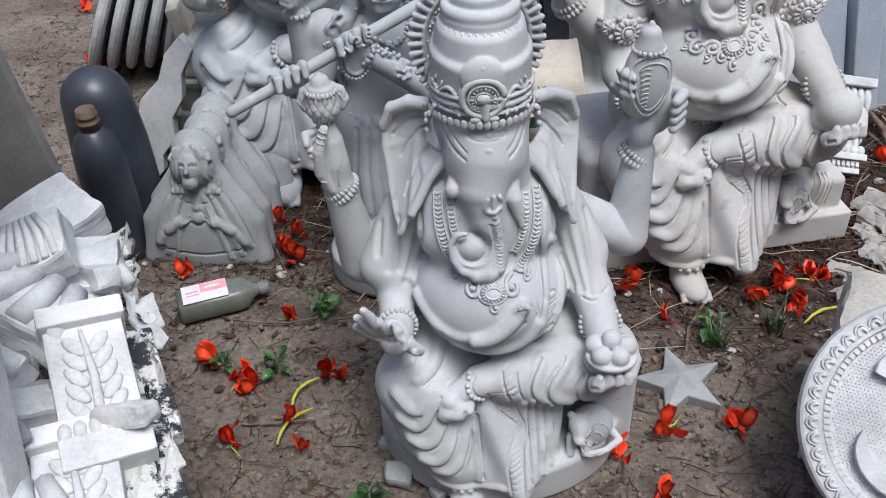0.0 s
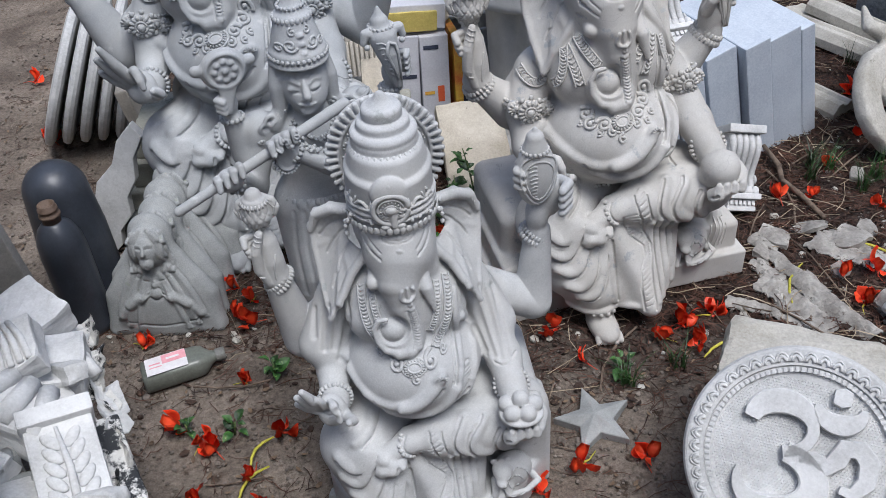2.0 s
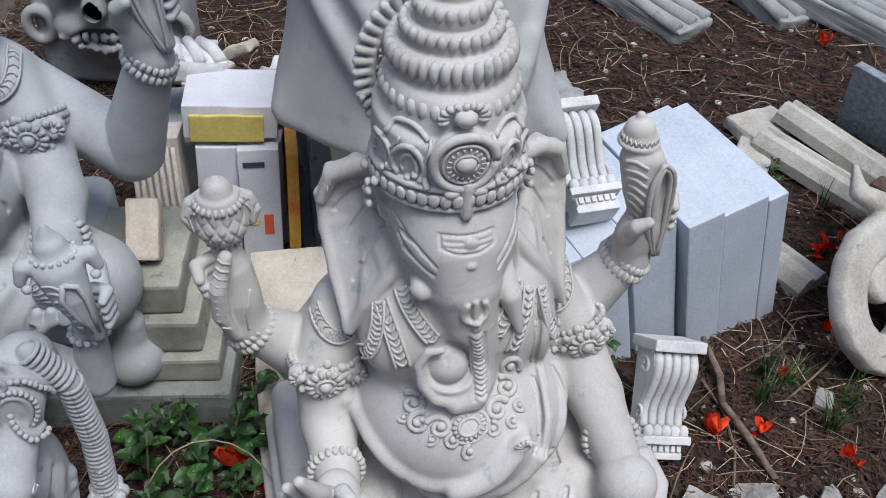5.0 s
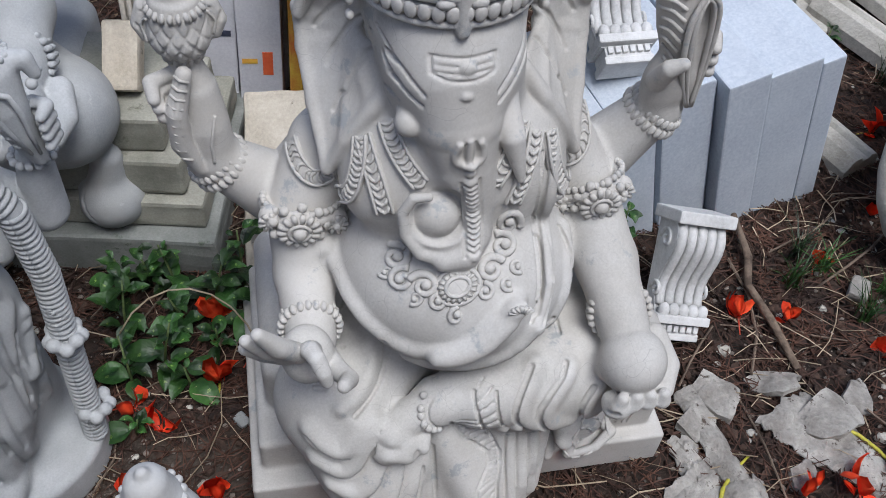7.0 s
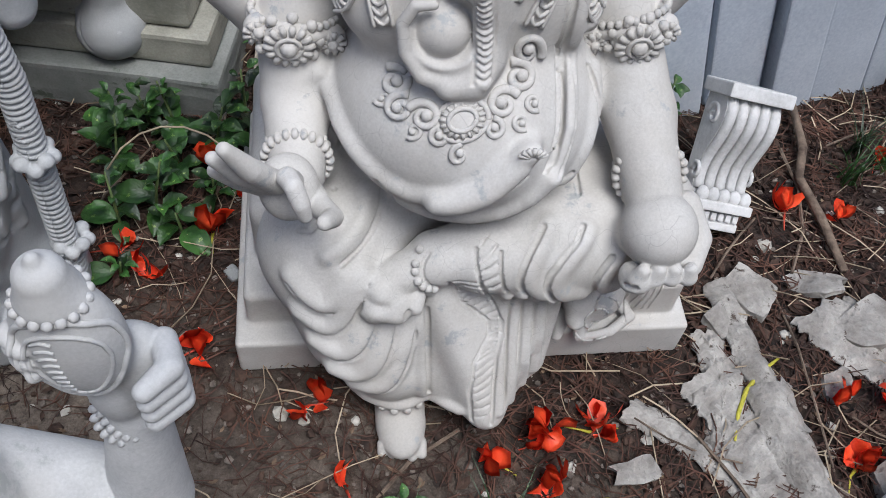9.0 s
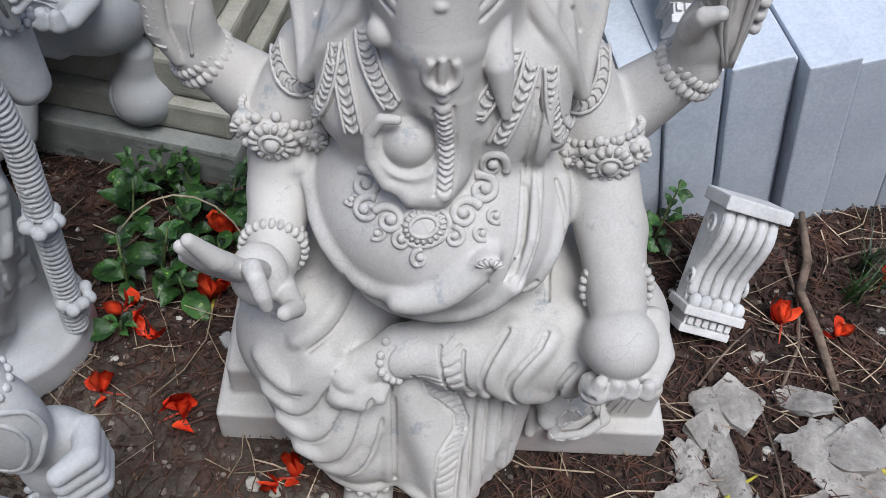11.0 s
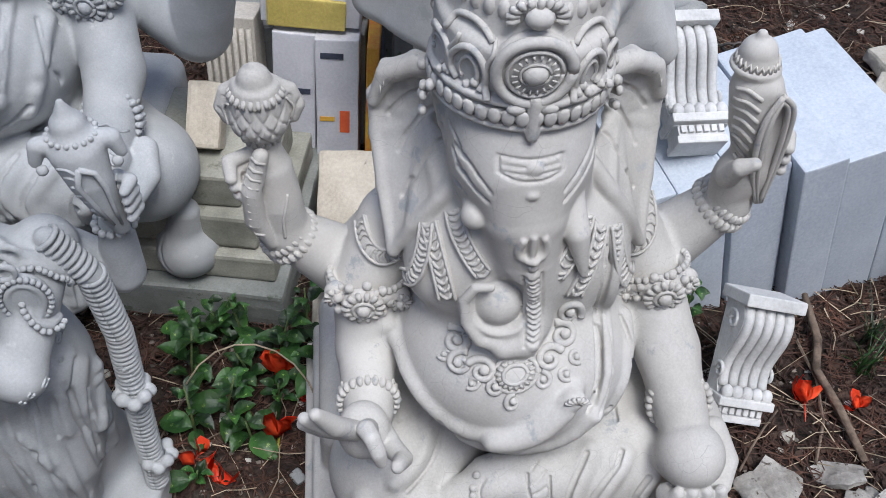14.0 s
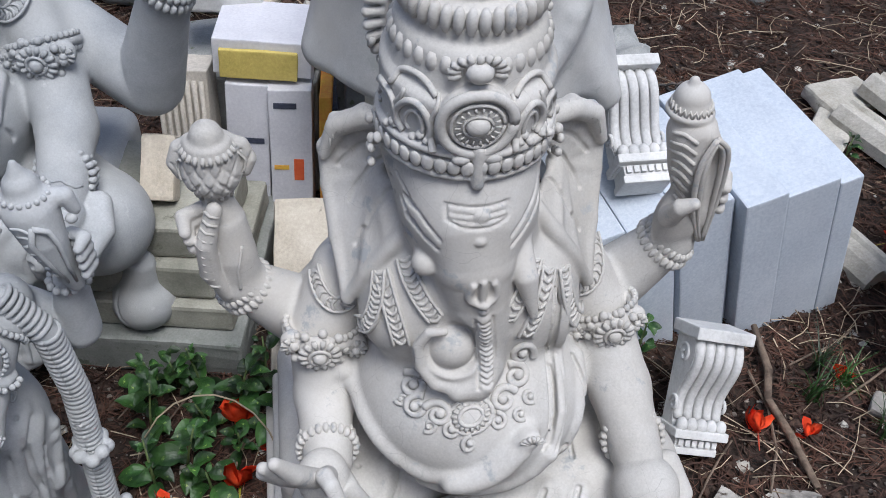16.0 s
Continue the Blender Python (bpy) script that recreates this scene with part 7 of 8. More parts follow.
def leaf_bracket(m, label):
    ob = empty("leaf_bracket", m, label, "bracket")
    bm = chunk((0.105, 0.20, 0.045), 0.005, 0.0015, 3, 2)
    part("body", bm, PLASTER, ob)
    bm = chunk((0.115, 0.032, 0.062), 0.004, 0.001, 2, 4)
    bmesh.ops.translate(bm, vec=(0, 0.098, 0), verts=bm.verts)
    part("top_ledge", bm, PLASTER, ob)
    bm = chunk((0.115, 0.045, 0.058), 0.004, 0.001, 2, 6)
    bmesh.ops.translate(bm, vec=(0, -0.108, 0), verts=bm.verts)
    part("bottom_ledge", bm, PLASTER, ob)
    for i in range(6):
        bm = bmesh.new()
        bmesh.ops.create_uvsphere(bm, u_segments=12, v_segments=8, radius=0.0105)
        bmesh.ops.scale(bm, vec=(0.92, 1.5, 1.0), verts=bm.verts)
        bmesh.ops.translate(bm, vec=(-0.047 + 0.0188 * i, -0.078, 0.05), verts=bm.verts)
        part("bead", bm, PLASTER, ob, smooth=True)
    bm = bmesh.new()
    tube(bm, [(0, -0.06, 0.045), (0.002, 0.0, 0.05), (-0.004, 0.075, 0.047)], [0.007, 0.006, 0.003], 8)
    part("stem", bm, PLASTER, ob, smooth=True)
    for i in range(5):
        for sd in (-1, 1):
            bm = bmesh.new()
            bmesh.ops.create_uvsphere(bm, u_segments=12, v_segments=8, radius=0.018)
            bmesh.ops.scale(bm, vec=(0.55, 1.15, 0.35), verts=bm.verts)
            bmesh.ops.rotate(bm, cent=(0, 0, 0), matrix=Matrix.Rotation(radians(-38 * sd), 3, 'Z'), verts=bm.verts)
            bmesh.ops.translate(bm, vec=(sd * (0.024 - 0.002 * i), -0.045 + 0.024 * i, 0.046), verts=bm.verts)
            part("leaf", bm, PLASTER, ob, smooth=True)
    return ob


leaf_bracket(basis((-0.505, 0.855, 0.375), (0.90, 0.42, -0.12), (0.16, -0.26, 0.95)), "white plaster bracket with raised leaf, lying on the heap")
leaf_bracket(basis((-0.475, 0.68, 0.335), (0.9, 0.35, -0.05), (0.05, -0.1, 0.99)), "white plaster bracket with raised leaf, half buried in the heap")


def shard(at, turn, size, seed, label="broken white plaster moulding in the heap", mat=None, flutes=0):
    ob = link("plaster_fragment", chunk(size, 0.008, 0.006, 5, seed), mat or PLASTER)
    ob.matrix_world = pose(*at, *turn)
    for i in range(flutes):
        bm = bmesh.new()
        x = -size[0] * 0.42 + size[0] * 0.84 * i / max(1, flutes - 1)
        tube(bm, [(x, -size[1] * 0.46, size[2]), (x * 0.9, 0, size[2] * 1.06), (x * 0.6, size[1] * 0.46, size[2] * 0.98)], size[0] * 0.36 / flutes, 8)
        part("flute", bm, mat or PLASTER, ob, smooth=True)
    return tagged(ob, label, "fragment", "broken fragments")


shard((-0.655, 1.07, 0.42), (8, -14, 20), (0.15, 0.11, 0.055), 1, flutes=9)
shard((-0.645, 1.10, 0.345), (2, 8, 12), (0.19, 0.13, 0.07), 2)
shard((-0.64, 0.97, 0.40), (-10, 16, -25), (0.20, 0.10, 0.06), 3, flutes=4)
shard((-0.60, 1.00, 0.345), (6, 10, 40), (0.12, 0.10, 0.05), 4)
shard((-0.66, 0.82, 0.37), (15, -22, 60), (0.18, 0.09, 0.06), 5, flutes=5)
shard((-0.62, 0.72, 0.35), (5, 30, -15), (0.20, 0.08, 0.05), 6)
shard((-0.72, 0.90, 0.34), (0, 5, 30), (0.2, 0.16, 0.08), 7, mat=CEMENT_DARK)
shard((-0.475, 0.90, 0.318), (4, 6, 25), (0.09, 0.22, 0.03), 10, "flaking black and white paint layer on the plinth's edge", PEEL)
shard((-0.415, 0.73, 0.315), (3, 8, 25), (0.09, 0.20, 0.03), 11, "flaking black and white paint layer on the plinth's edge", PEEL)
shard((-0.56, 0.62, 0.33), (-8, 18, 15), (0.16, 0.12, 0.08), 12, flutes=4)
shard((-0.70, 1.2, 0.36), (10, -8, 50), (0.2, 0.12, 0.07), 13)


rh = random.Random(77)
for i in range(16):
    along, off = rh.uniform(0.08, 0.62), rh.uniform(0.03, 0.22)
    c = e0 + ed * along + Vector((-ed.y, ed.x, 0)) * -off
    shard((c.x, c.y, 0.34 + rh.uniform(0.0, 0.06)), (rh.uniform(-30, 30), rh.uniform(-30, 30), rh.uniform(0, 180)), (rh.uniform(0.04, 0.12), rh.uniform(0.03, 0.07), rh.uniform(0.02, 0.045)), 300 + i, "small broken plaster piece in the heap", rh.choice((PLASTER, PLASTER, PLASTER_DULL, CEMENT_MID)), rh.choice((0, 0, 3)))


# ---- curled flakes of old paint along the plinth's edge ----
def paint_flake(along, off, size, turn, tip, seed):
    r = random.Random(seed)
    n, k = 9, 5
    verts, faces = [], []
    for i in range(n + 1):
        t = i / n - 0.5
        for j in range(k + 1):
            q = j / k - 0.5
            w = size[1] * (1 + 0.35 * noise.noise(Vector((t * 5, seed, 0.0))))
            verts.append((t * size[0] + 0.006 * r.uniform(-1, 1), q * w, size[1] * 0.55 * q * q * 2 + 0.006 * noise.noise(Vector((t * 9, q * 4, seed)))))
    m = len(verts)
    verts += [(x, y, z - 0.0035) for x, y, z in verts]
    for i in range(n):
        for j in range(k):
            a = i * (k + 1) + j
            faces += [(a, a + 1, a + k + 2, a + k + 1), (m + a, m + a + k + 1, m + a + k + 2, m + a + 1)]
    me = bpy.data.meshes.new("paint_flake")
    me.from_pydata(verts, [], faces)
    me.materials.append(PLASTER_DULL if seed % 3 == 0 else PEEL)
    ob = new("paint_flake", me)
    c = e0 + ed * along + Vector((-ed.y, ed.x, 0)) * -off
    ob.matrix_world = pose(c.x, c.y, 0.338, 0, 0, math.degrees(math.atan2(ed.y, ed.x)) + turn) @ pose(0, 0, 0, tip, 0, 0)
    return tagged(ob, "curled flake of old white paint on the plinth's edge", "paint flake", "paint flakes")


for i in range(15):
    paint_flake(0.06 + 0.053 * i, rh.uniform(-0.012, 0.05), (rh.uniform(0.06, 0.13), rh.uniform(0.025, 0.055)), rh.uniform(-22, 22), rh.uniform(-30, 38), 400 + i)


# ---- breeze block standing on the heap ----
def breeze_block():
    m = basis((-0.532, 0.80, 0.82), (1, -0.02, 0.0), (0.10, 0.28, 0.955))
    ob = empty("breeze_block", m, "white cement ventilation block with rows of square openings", "breeze block")
    W, H, D = 0.36, 0.56, 0.055
    # uprights and rails
    for x, w in ((-0.022, 0.044), (-0.17, 0.03), (-0.33, 0.03)):
        bm = chunk((w, D, H), 0.004, 0.0008, 3, 1)
        bmesh.ops.translate(bm, vec=(x, 0, -H), verts=bm.verts)
        part("upright", bm, PLASTER_DULL, ob)
    bm = chunk((W, D, 0.05), 0.004, 0.0008, 3, 2)
    bmesh.ops.translate(bm, vec=(-0.18, 0.002, -0.075), verts=bm.verts)
    part("rail", bm, PLASTER_DULL, ob)
    bm = chunk((0.08, D, 0.032), 0.004, 0.0008, 2, 3)
    bmesh.ops.translate(bm, vec=(-0.041, 0.004, -0.03), verts=bm.verts)
    part("corner_lug", bm, PLASTER_DULL, ob)
    for row in range(5):
        z = -0.098 - 0.098 * row
        for x, w in ((-0.1, 0.112), (-0.25, 0.128)):
            # a square frame with a rounded opening
            n = 24
            bm = bmesh.new()
            outer, inner, back = [], [], []
            for j in range(n):
                a = 2 * math.pi * (j + 0.5) / n
                c, s = math.cos(a), math.sin(a)
                k = max(abs(c), abs(s))
                outer.append(bm.verts.new((x + c / k * w / 2, -0.024, z + s / k * 0.047)))
                inner.append(bm.verts.new((x + math.copysign(abs(c) ** 0.22, c) * w * 0.345, -0.028, z + math.copysign(abs(s) ** 0.22, s) * 0.031)))
                back.append(bm.verts.new((x + math.copysign(abs(c) ** 0.22, c) * w * 0.27, 0.024, z + math.copysign(abs(s) ** 0.22, s) * 0.022 + 0.003)))
            for j in range(n):
                q = (j + 1) % n
                bm.faces.new((outer[j], outer[q], inner[q], inner[j]))
                bm.faces.new((inner[j], inner[q], back[q], back[j]))
            out = [bm.verts.new((v.co.x, 0.026, v.co.z)) for v in outer]
            for j in range(n):
                q = (j + 1) % n
                bm.faces.new((outer[q], outer[j], out[j], out[q]))
                bm.faces.new((back[j], back[q], out[q], out[j]))
            bmesh.ops.recalc_face_normals(bm, faces=bm.faces[:])
            part("cell", bm, PLASTER_DULL, ob)
    return ob


breeze_block()
boardg = link("grey_board", outline_block([(-0.20, 0.0), (0.17, 0.0), (0.085, 0.46), (-0.20, 0.47)], 0.03), BOARD)
boardg.matrix_world = pose(-0.865, 1.33, 0.325, -8, 0, 6)
tagged(boardg, "stained grey cement board leaning upright", "board")
yel = link("painted_panel", outline_block([(-0.14, 0.0), (0.02, 0.0), (0.02, 0.37), (0.015, 0.47), (-0.03, 0.56), (-0.14, 0.57)], 0.025), YELLOW)
yel.matrix_world = pose(-0.72, 0.98, 0.33, -6, 0, 0)
tagged(yel, "bright yellow painted panel with green and red edge", "panel")
for pts, mat in (([(0.0, 0.37), (0.045, 0.37), (0.028, 0.445), (0.004, 0.45)], REDPAINT), ([(-0.03, 0.56), (-0.012, 0.52), (-0.004, 0.47), (0.012, 0.47), (-0.02, 0.57)], GREENPAINT)):
    bm = outline_block(pts, 0.03, 0.001)
    part("painted_edge", bm, mat, yel)
wb = link("white_board", chunk((0.34, 0.40, 0.04), 0.01, 0.010, 9, 9), PLASTER)
wb.matrix_world = basis((-0.72, 1.05, 1.02), (0.80, 0.42, 0.42), (-0.30, -0.35, 0.89))
tagged(wb, "ragged white plaster sheet leaning over the heap", "plaster sheet")


# ---- leaning discs, white pieces and clay slabs at the back ----
def ragged_disc(at, seed):
    bm = lathe([(0.215, -0.016), (0.23, -0.010), (0.233, 0.0), (0.23, 0.010), (0.215, 0.016)], 44)
    for v in bm.verts:
        v.co *= 1 + 0.012 * noise.noise(v.co * 40 + Vector((seed, 0, 0)))
    ob = link("cast_disc", bm, PLASTER_DULL)
    ob.matrix_world = basis(at, (-0.12, 0.99, 0), (0.90, 0.11, -0.42 + 0.02 * seed))
    return tagged(ob, "round white cast disc leaning on edge in a row", "disc", "row of discs")


for i in range(5):
    ragged_disc((-1.03 + 0.052 * i, 2.62 + 0.004 * i, 0.215), i)
wp = link("white_plank", outline_block([(-0.045, 0.0), (0.03, 0.0), (0.05, 0.06), (0.036, 0.10), (0.052, 0.16), (0.030, 0.21), (0.038, 0.27), (0.018, 0.33), (0.024, 0.40), (-0.014, 0.42), (-0.034, 0.36), (-0.030, 0.29), (-0.056, 0.22), (-0.048, 0.15), (-0.064, 0.08)], 0.030), PLASTER)
wp.matrix_world = basis((-0.815, 1.945, 0.0), (0.86, -0.15, -0.42), (0.46, 0.06, 0.88))
tagged(wp, "broken white plaster strip leaning upright", "plaster strip")
cl = link("clay_slab", chunk((0.035, 0.22, 0.3), 0.008, 0.003, 4, 3), CREAM)
cl.matrix_world = pose(-0.72, 2.38, 0.0, -6, -10, 12)
tagged(cl, "dull cream clay slab leaning behind the statue", "slab")


# ---- cartons and boards behind ----
def carton(at, turn, size, mat, label, flap=None):
    ob = link("carton", chunk(size, 0.003, 0.0012, 4, int(at[0] * 77)), mat)
    ob.matrix_world = pose(*at, *turn)
    if flap:
        bm = chunk((size[0], size[1] * 0.8, 0.004), 0.001)
        bmesh.ops.rotate(bm, cent=(0, 0, 0), matrix=Matrix.Rotation(radians(flap), 3, 'X'), verts=bm.verts)
        bmesh.ops.translate(bm, vec=(0, -size[1] * 0.7, size[2]), verts=bm.verts)
        part("flap", bm, mat, ob)
    return tagged(ob, label, "carton", "cartons")


carton((0.045, 2.47, 0.0), (-8, 3, 4), (0.085, 0.2, 0.33), WHITEBOARD, "tall white printed carton standing among the debris")
carton((0.135, 2.46, 0.0), (-8, 2, 6), (0.085, 0.2, 0.33), WHITEBOARD, "tall white printed carton standing among the debris")
carton((-0.06, 2.40, 0.0), (-10, 0, 2), (0.10, 0.08, 0.36), KRAFT, "brown corrugated carton standing among the debris")
carton((0.09, 2.52, 0.345), (-4, 3, 4), (0.19, 0.17, 0.075), WHITEBOARD, "flat carton with yellow side resting on tall cartons")
carton((0.09, 2.428, 0.35), (-4, 3, 4), (0.15, 0.01, 0.06), YELLOW_DULL, "faded yellow card strip on a carton's side")
carton((0.205, 2.46, 0.0), (-8, 2, 6), (0.025, 0.2, 0.32), ORANGEBOARD, "narrow carton with orange and yellow print")
carton((0.24, 2.47, 0.0), (-8, -4, 10), (0.03, 0.16, 0.28), NAVYBOARD, "dark blue plastic board standing among the debris")
for i in range(7):
    bm = bmesh.new()
    tube(bm, [(-0.045 + 0.014 * i, -0.046, 0.02), (-0.045 + 0.014 * i, -0.046, 0.34)], 0.005, 6)
    part("corrugation", bm, KRAFT, bpy.data.objects["carton.002"], smooth=True)
for x, y, z, w, h, mat in ((0.020, -0.1005, 0.060, 0.030, 0.010, ORANGEBOARD), (-0.015, -0.1005, 0.035, 0.020, 0.050, REDPAINT), (0.010, -0.1005, 0.200, 0.045, 0.012, NAVYBOARD)):
    for k in (0, 1):
        bm = chunk((w, 0.0012, h), 0.0)
        bmesh.ops.translate(bm, vec=(x * (1 - 2 * k), y - 0.0006, z + 0.09 * k), verts=bm.verts)
        part("printed_mark", bm, mat, bpy.data.objects["carton" if k == 0 else "carton.001"])
carton((0.31, 2.47, 0.0), (-12, 5, 20), (0.14, 0.02, 0.30), CEMENT_DARK, "grey torn board standing among the debris")
random.seed(5)
for i in range(26):
    x, y = random.uniform(-0.1, 0.36), random.uniform(2.55, 3.1)
    sz = (random.uniform(0.05, 0.15), random.uniform(0.03, 0.08), random.uniform(0.02, 0.05))
    shard((x, y, random.uniform(0.02, 0.36 if y < 2.85 else 0.2)), (random.uniform(-25, 25), random.uniform(-30, 30), random.uniform(0, 180)), sz, 20 + i, "broken pale moulding among the debris", random.choice((PLASTER, CREAM_PALE, CREAM, PLASTER)), random.choice((0, 0, 3)))
shard((-0.02, 2.62, 0.40), (0, 10, 20), (0.16, 0.10, 0.05), 60, "open white moulding lying on cartons", PLASTER, 4)
for i, (x, y, z) in enumerate(((0.07, 2.6, 0.0), (0.2, 2.72, 0.0), (-0.05, 2.62, 0.0))):
    shard((x, y, z), (0, 0, 12 * i), (0.24, 0.2, 0.3), 70 + i, "rough debris block under the broken mouldings", CEMENT_DARK)


# ---- carved mask ----
def mask():
    s = Clay((-0.26, -0.12, -0.01), (0.26, 0.14, 0.52), 0.006)
    s.block((0, 0.06, 0.25), (0.22, 0.07, 0.25), 0.04)
    s.ball((0, 0.0, 0.27), (0.15, 0.08, 0.2), k=0.04)
    s.limb([(0, -0.07, 0.38), (0, -0.10, 0.29)], [0.02, 0.032], 0.02)
    for sd in (-1, 1):
        s.ball((sd * 0.07, -0.065, 0.35), (0.042, 0.03, 0.032), k=0.008)
        s.hoop((sd * 0.07, -0.085, 0.35), 0.042, 0.032, 0.008, axis=(0, 1, 0))
        s.stroke([(sd * 0.02, 0.41), (sd * 0.07, 0.43), (sd * 0.13, 0.39)], 0.014)
        s.hoop((sd * 0.19, -0.02, 0.2), 0.035, 0.045, 0.016, axis=(0, 1, 0))
        s.ball((sd * 0.09, -0.06, 0.22), (0.045, 0.03, 0.04), k=0.02)
    s.ball((0, -0.07, 0.19), (0.10, 0.03, 0.03), k=0.01, cut=True)
    for i in range(7):
        s.ball((-0.075 + 0.025 * i, -0.07, 0.195), (0.011, 0.012, 0.016), k=0.003)
        s.ball((-0.07 + 0.023 * i, -0.07, 0.165), (0.010, 0.012, 0.010), k=0.003)
    s.stroke([(-0.11, 0.2), (0, 0.155), (0.11, 0.2)], 0.010)
    return s


mask().statue("carved_mask", CEMENT_DARK, (-0.34, 3.22, 0.0), -4, 1.0, "mossy cement block carved as a grinning mask", "carving")


# ---- scroll ornaments and mouldings at the side ----
def scroll_panel(m, label):
    s = Clay((-0.34, -0.05, -0.02), (0.34, 0.05, 0.52), 0.0075)
    flat = lambda pts, rad: s.limb([(x, 0, z) for x, z in pts], rad, 0.01)
    spin = lambda cx, cz, r, a0, turns, hand: [(cx + r * (1 - 0.16 * i / 4) * math.cos(radians(a0 + hand * 22.5 * i)), cz + r * (1 - 0.16 * i / 4) * math.sin(radians(a0 + hand * 22.5 * i))) for i in range(int(16 * turns))]
    flat(spin(-0.18, 0.18, 0.14, 90, 1.1, 1), 0.042)
    flat(spin(0.02, 0.16, 0.12, 100, 1.1, 1), 0.045)
    flat(spin(0.18, 0.30, 0.13, 200, 1.1, -1), 0.042)
    flat([(-0.18, 0.32), (0.0, 0.30), (0.12, 0.38), (0.05, 0.46)], [0.04, 0.05, 0.05, 0.015])
    flat([(-0.3, 0.22), (-0.29, 0.12), (-0.22, 0.05)], [0.012, 0.03, 0.03])
    flat([(0.02, 0.05), (0.14, 0.07), (0.28, 0.12)], [0.04, 0.05, 0.02])
    flat([(-0.05, 0.34), (-0.12, 0.42), (-0.1, 0.47)], [0.03, 0.02, 0.008])
    yy = s.axes[1].reshape(1, -1, 1)
    s.d = np.maximum(s.d, (np.abs(yy) - 0.024).astype(np.float32))
    ob = s.statue("scroll_ornament", CREAM_PALE, (0, 0, 0), 0, 1.0, label, "ornament")
    ob.matrix_world = m
    ob["group"] = "scroll ornaments"
    return ob


scr = scroll_panel(basis((1.69, 2.20, 0.0), (0.72, 0.62, 0.12), (-0.45, 0.42, 0.79)), "grey cement openwork scroll ornament leaning on others")
copy_thing(scr, basis((1.87, 2.24, 0.05), (0.74, 0.64, 0.1), (-0.42, 0.44, 0.79)))


def scallop_mould(m):
    bm = bmesh.new()
    n = 5
    for i in range(n):
        c = chunk((0.085, 0.16, 0.075), 0.02, 0.002, 1, i, 3)
        bmesh.ops.translate(c, vec=(-0.18 + 0.09 * i, 0, 0.03 * math.sin(math.pi * i / (n - 1))), verts=c.verts)
        tmp = bpy.data.meshes.new("tmp")
        c.to_mesh(tmp)
        c.free()
        bm.from_mesh(tmp)
        bpy.data.meshes.remove(tmp)
    ob = link("scalloped_ornament", bm, CEMENT)
    ob.matrix_world = m
    return tagged(ob, "grey cement moulding with scalloped front, stacked in a row", "ornament", "scalloped ornaments")


for i in range(6):
    scallop_mould(basis((2.02 + 0.085 * i, 2.98 - 0.055 * i, 0.16 + 0.01 * i), (0.72, 0.66, -0.25), (-0.5, 0.3, 0.82)))
gs = link("granite_slab", chunk((0.40, 0.03, 0.21), 0.003, 0.001, 4, 4), GRANITE)
gs.matrix_world = basis((1.86, 2.86, 0.0), (0.55, -0.83, -0.05), (-0.25, 0.1, 0.96))
tagged(gs, "speckled dark grey granite slab leaning on edge", "slab")
br = link("brick_piece", chunk((0.11, 0.08, 0.06), 0.01, 0.006, 4, 8), BROWN)
br.matrix_world = pose(1.74, 2.66, 0.0, 0, 0, 40)
tagged(br, "reddish-brown broken brick piece on the litter", "brick")


def cornice(at, turn, length, label):
    """A long strip with a stepped, rounded profile."""
    prof = [(-0.06, 0.0), (0.06, 0.0), (0.06, 0.018), (0.045, 0.022), (0.045, 0.034), (0.03, 0.05), (0.012, 0.055), (0.006, 0.046), (-0.012, 0.046), (-0.02, 0.058), (-0.04, 0.058), (-0.06, 0.03)]
    ob = link("plaster_strip", outline_block(prof, length, 0.001), CREAM_PALE)
    ob.matrix_world = pose(*at, *turn)
    return tagged(ob, label, "plaster strip", "plaster strips")


cornice((1.30, 2.50, 0.0), (2, 0, 32), 0.42, "cream plaster cornice strip lying behind the slabs")
cornice((1.62, 2.70, 0.0), (3, 3, 36), 0.50, "cream plaster cornice strip lying on the litter")
cornice((1.70, 2.80, 0.02), (5, 8, 34), 0.48, "cream plaster cornice strip lying on the litter")
shard((1.50, 2.98, 0.0), (4, 6, 30), (0.20, 0.12, 0.04), 81, "flat pale broken stone on the litter", CREAM_PALE)
shard((1.42, 2.82, 0.0), (2, -4, 60), (0.16, 0.10, 0.03), 82, "flat pale broken stone on the litter", CREAM_PALE)
for i, (x, y, a) in enumerate(((2.05, 3.62, 20), (2.35, 3.75, 24), (1.75, 3.85, -6), (1.30, 3.75, 10))):
    shard((x, y, 0.0), (8, 4, a + 30), (0.20, 0.50, 0.07), 90 + i, "weathered grey ornamental cement strip on the soil", CEMENT_DARK, 3)
hb = link("stone_block", chunk((0.22, 0.18, 0.12), 0.03, 0.02, 6, 33), CEMENT_DARK)
hb.matrix_world = pose(0.86, 3.02, 0.0, 0, 0, 20)
tagged(hb, "weathered grey carved stone lump on the soil", "stone")
bm = bmesh.new()
for i in range(9):
    c = Vector((0.98 + 0.022 * i, 2.92 - 0.012 * i, 0.035 + 0.05 * abs(math.sin(i * 0.5))))
    q = [c + Vector((0.017 * math.cos(t), 0.008 * math.sin(t) * (i % 2), 0.011 * math.sin(t))) for t in [2 * math.pi * j / 10 for j in range(11)]]
    tube(bm, q, 0.0042, 6, cap=False)
tagged(link("chain", bm, IRON, smooth=True), "short dark iron chain lying by the stone", "chain")

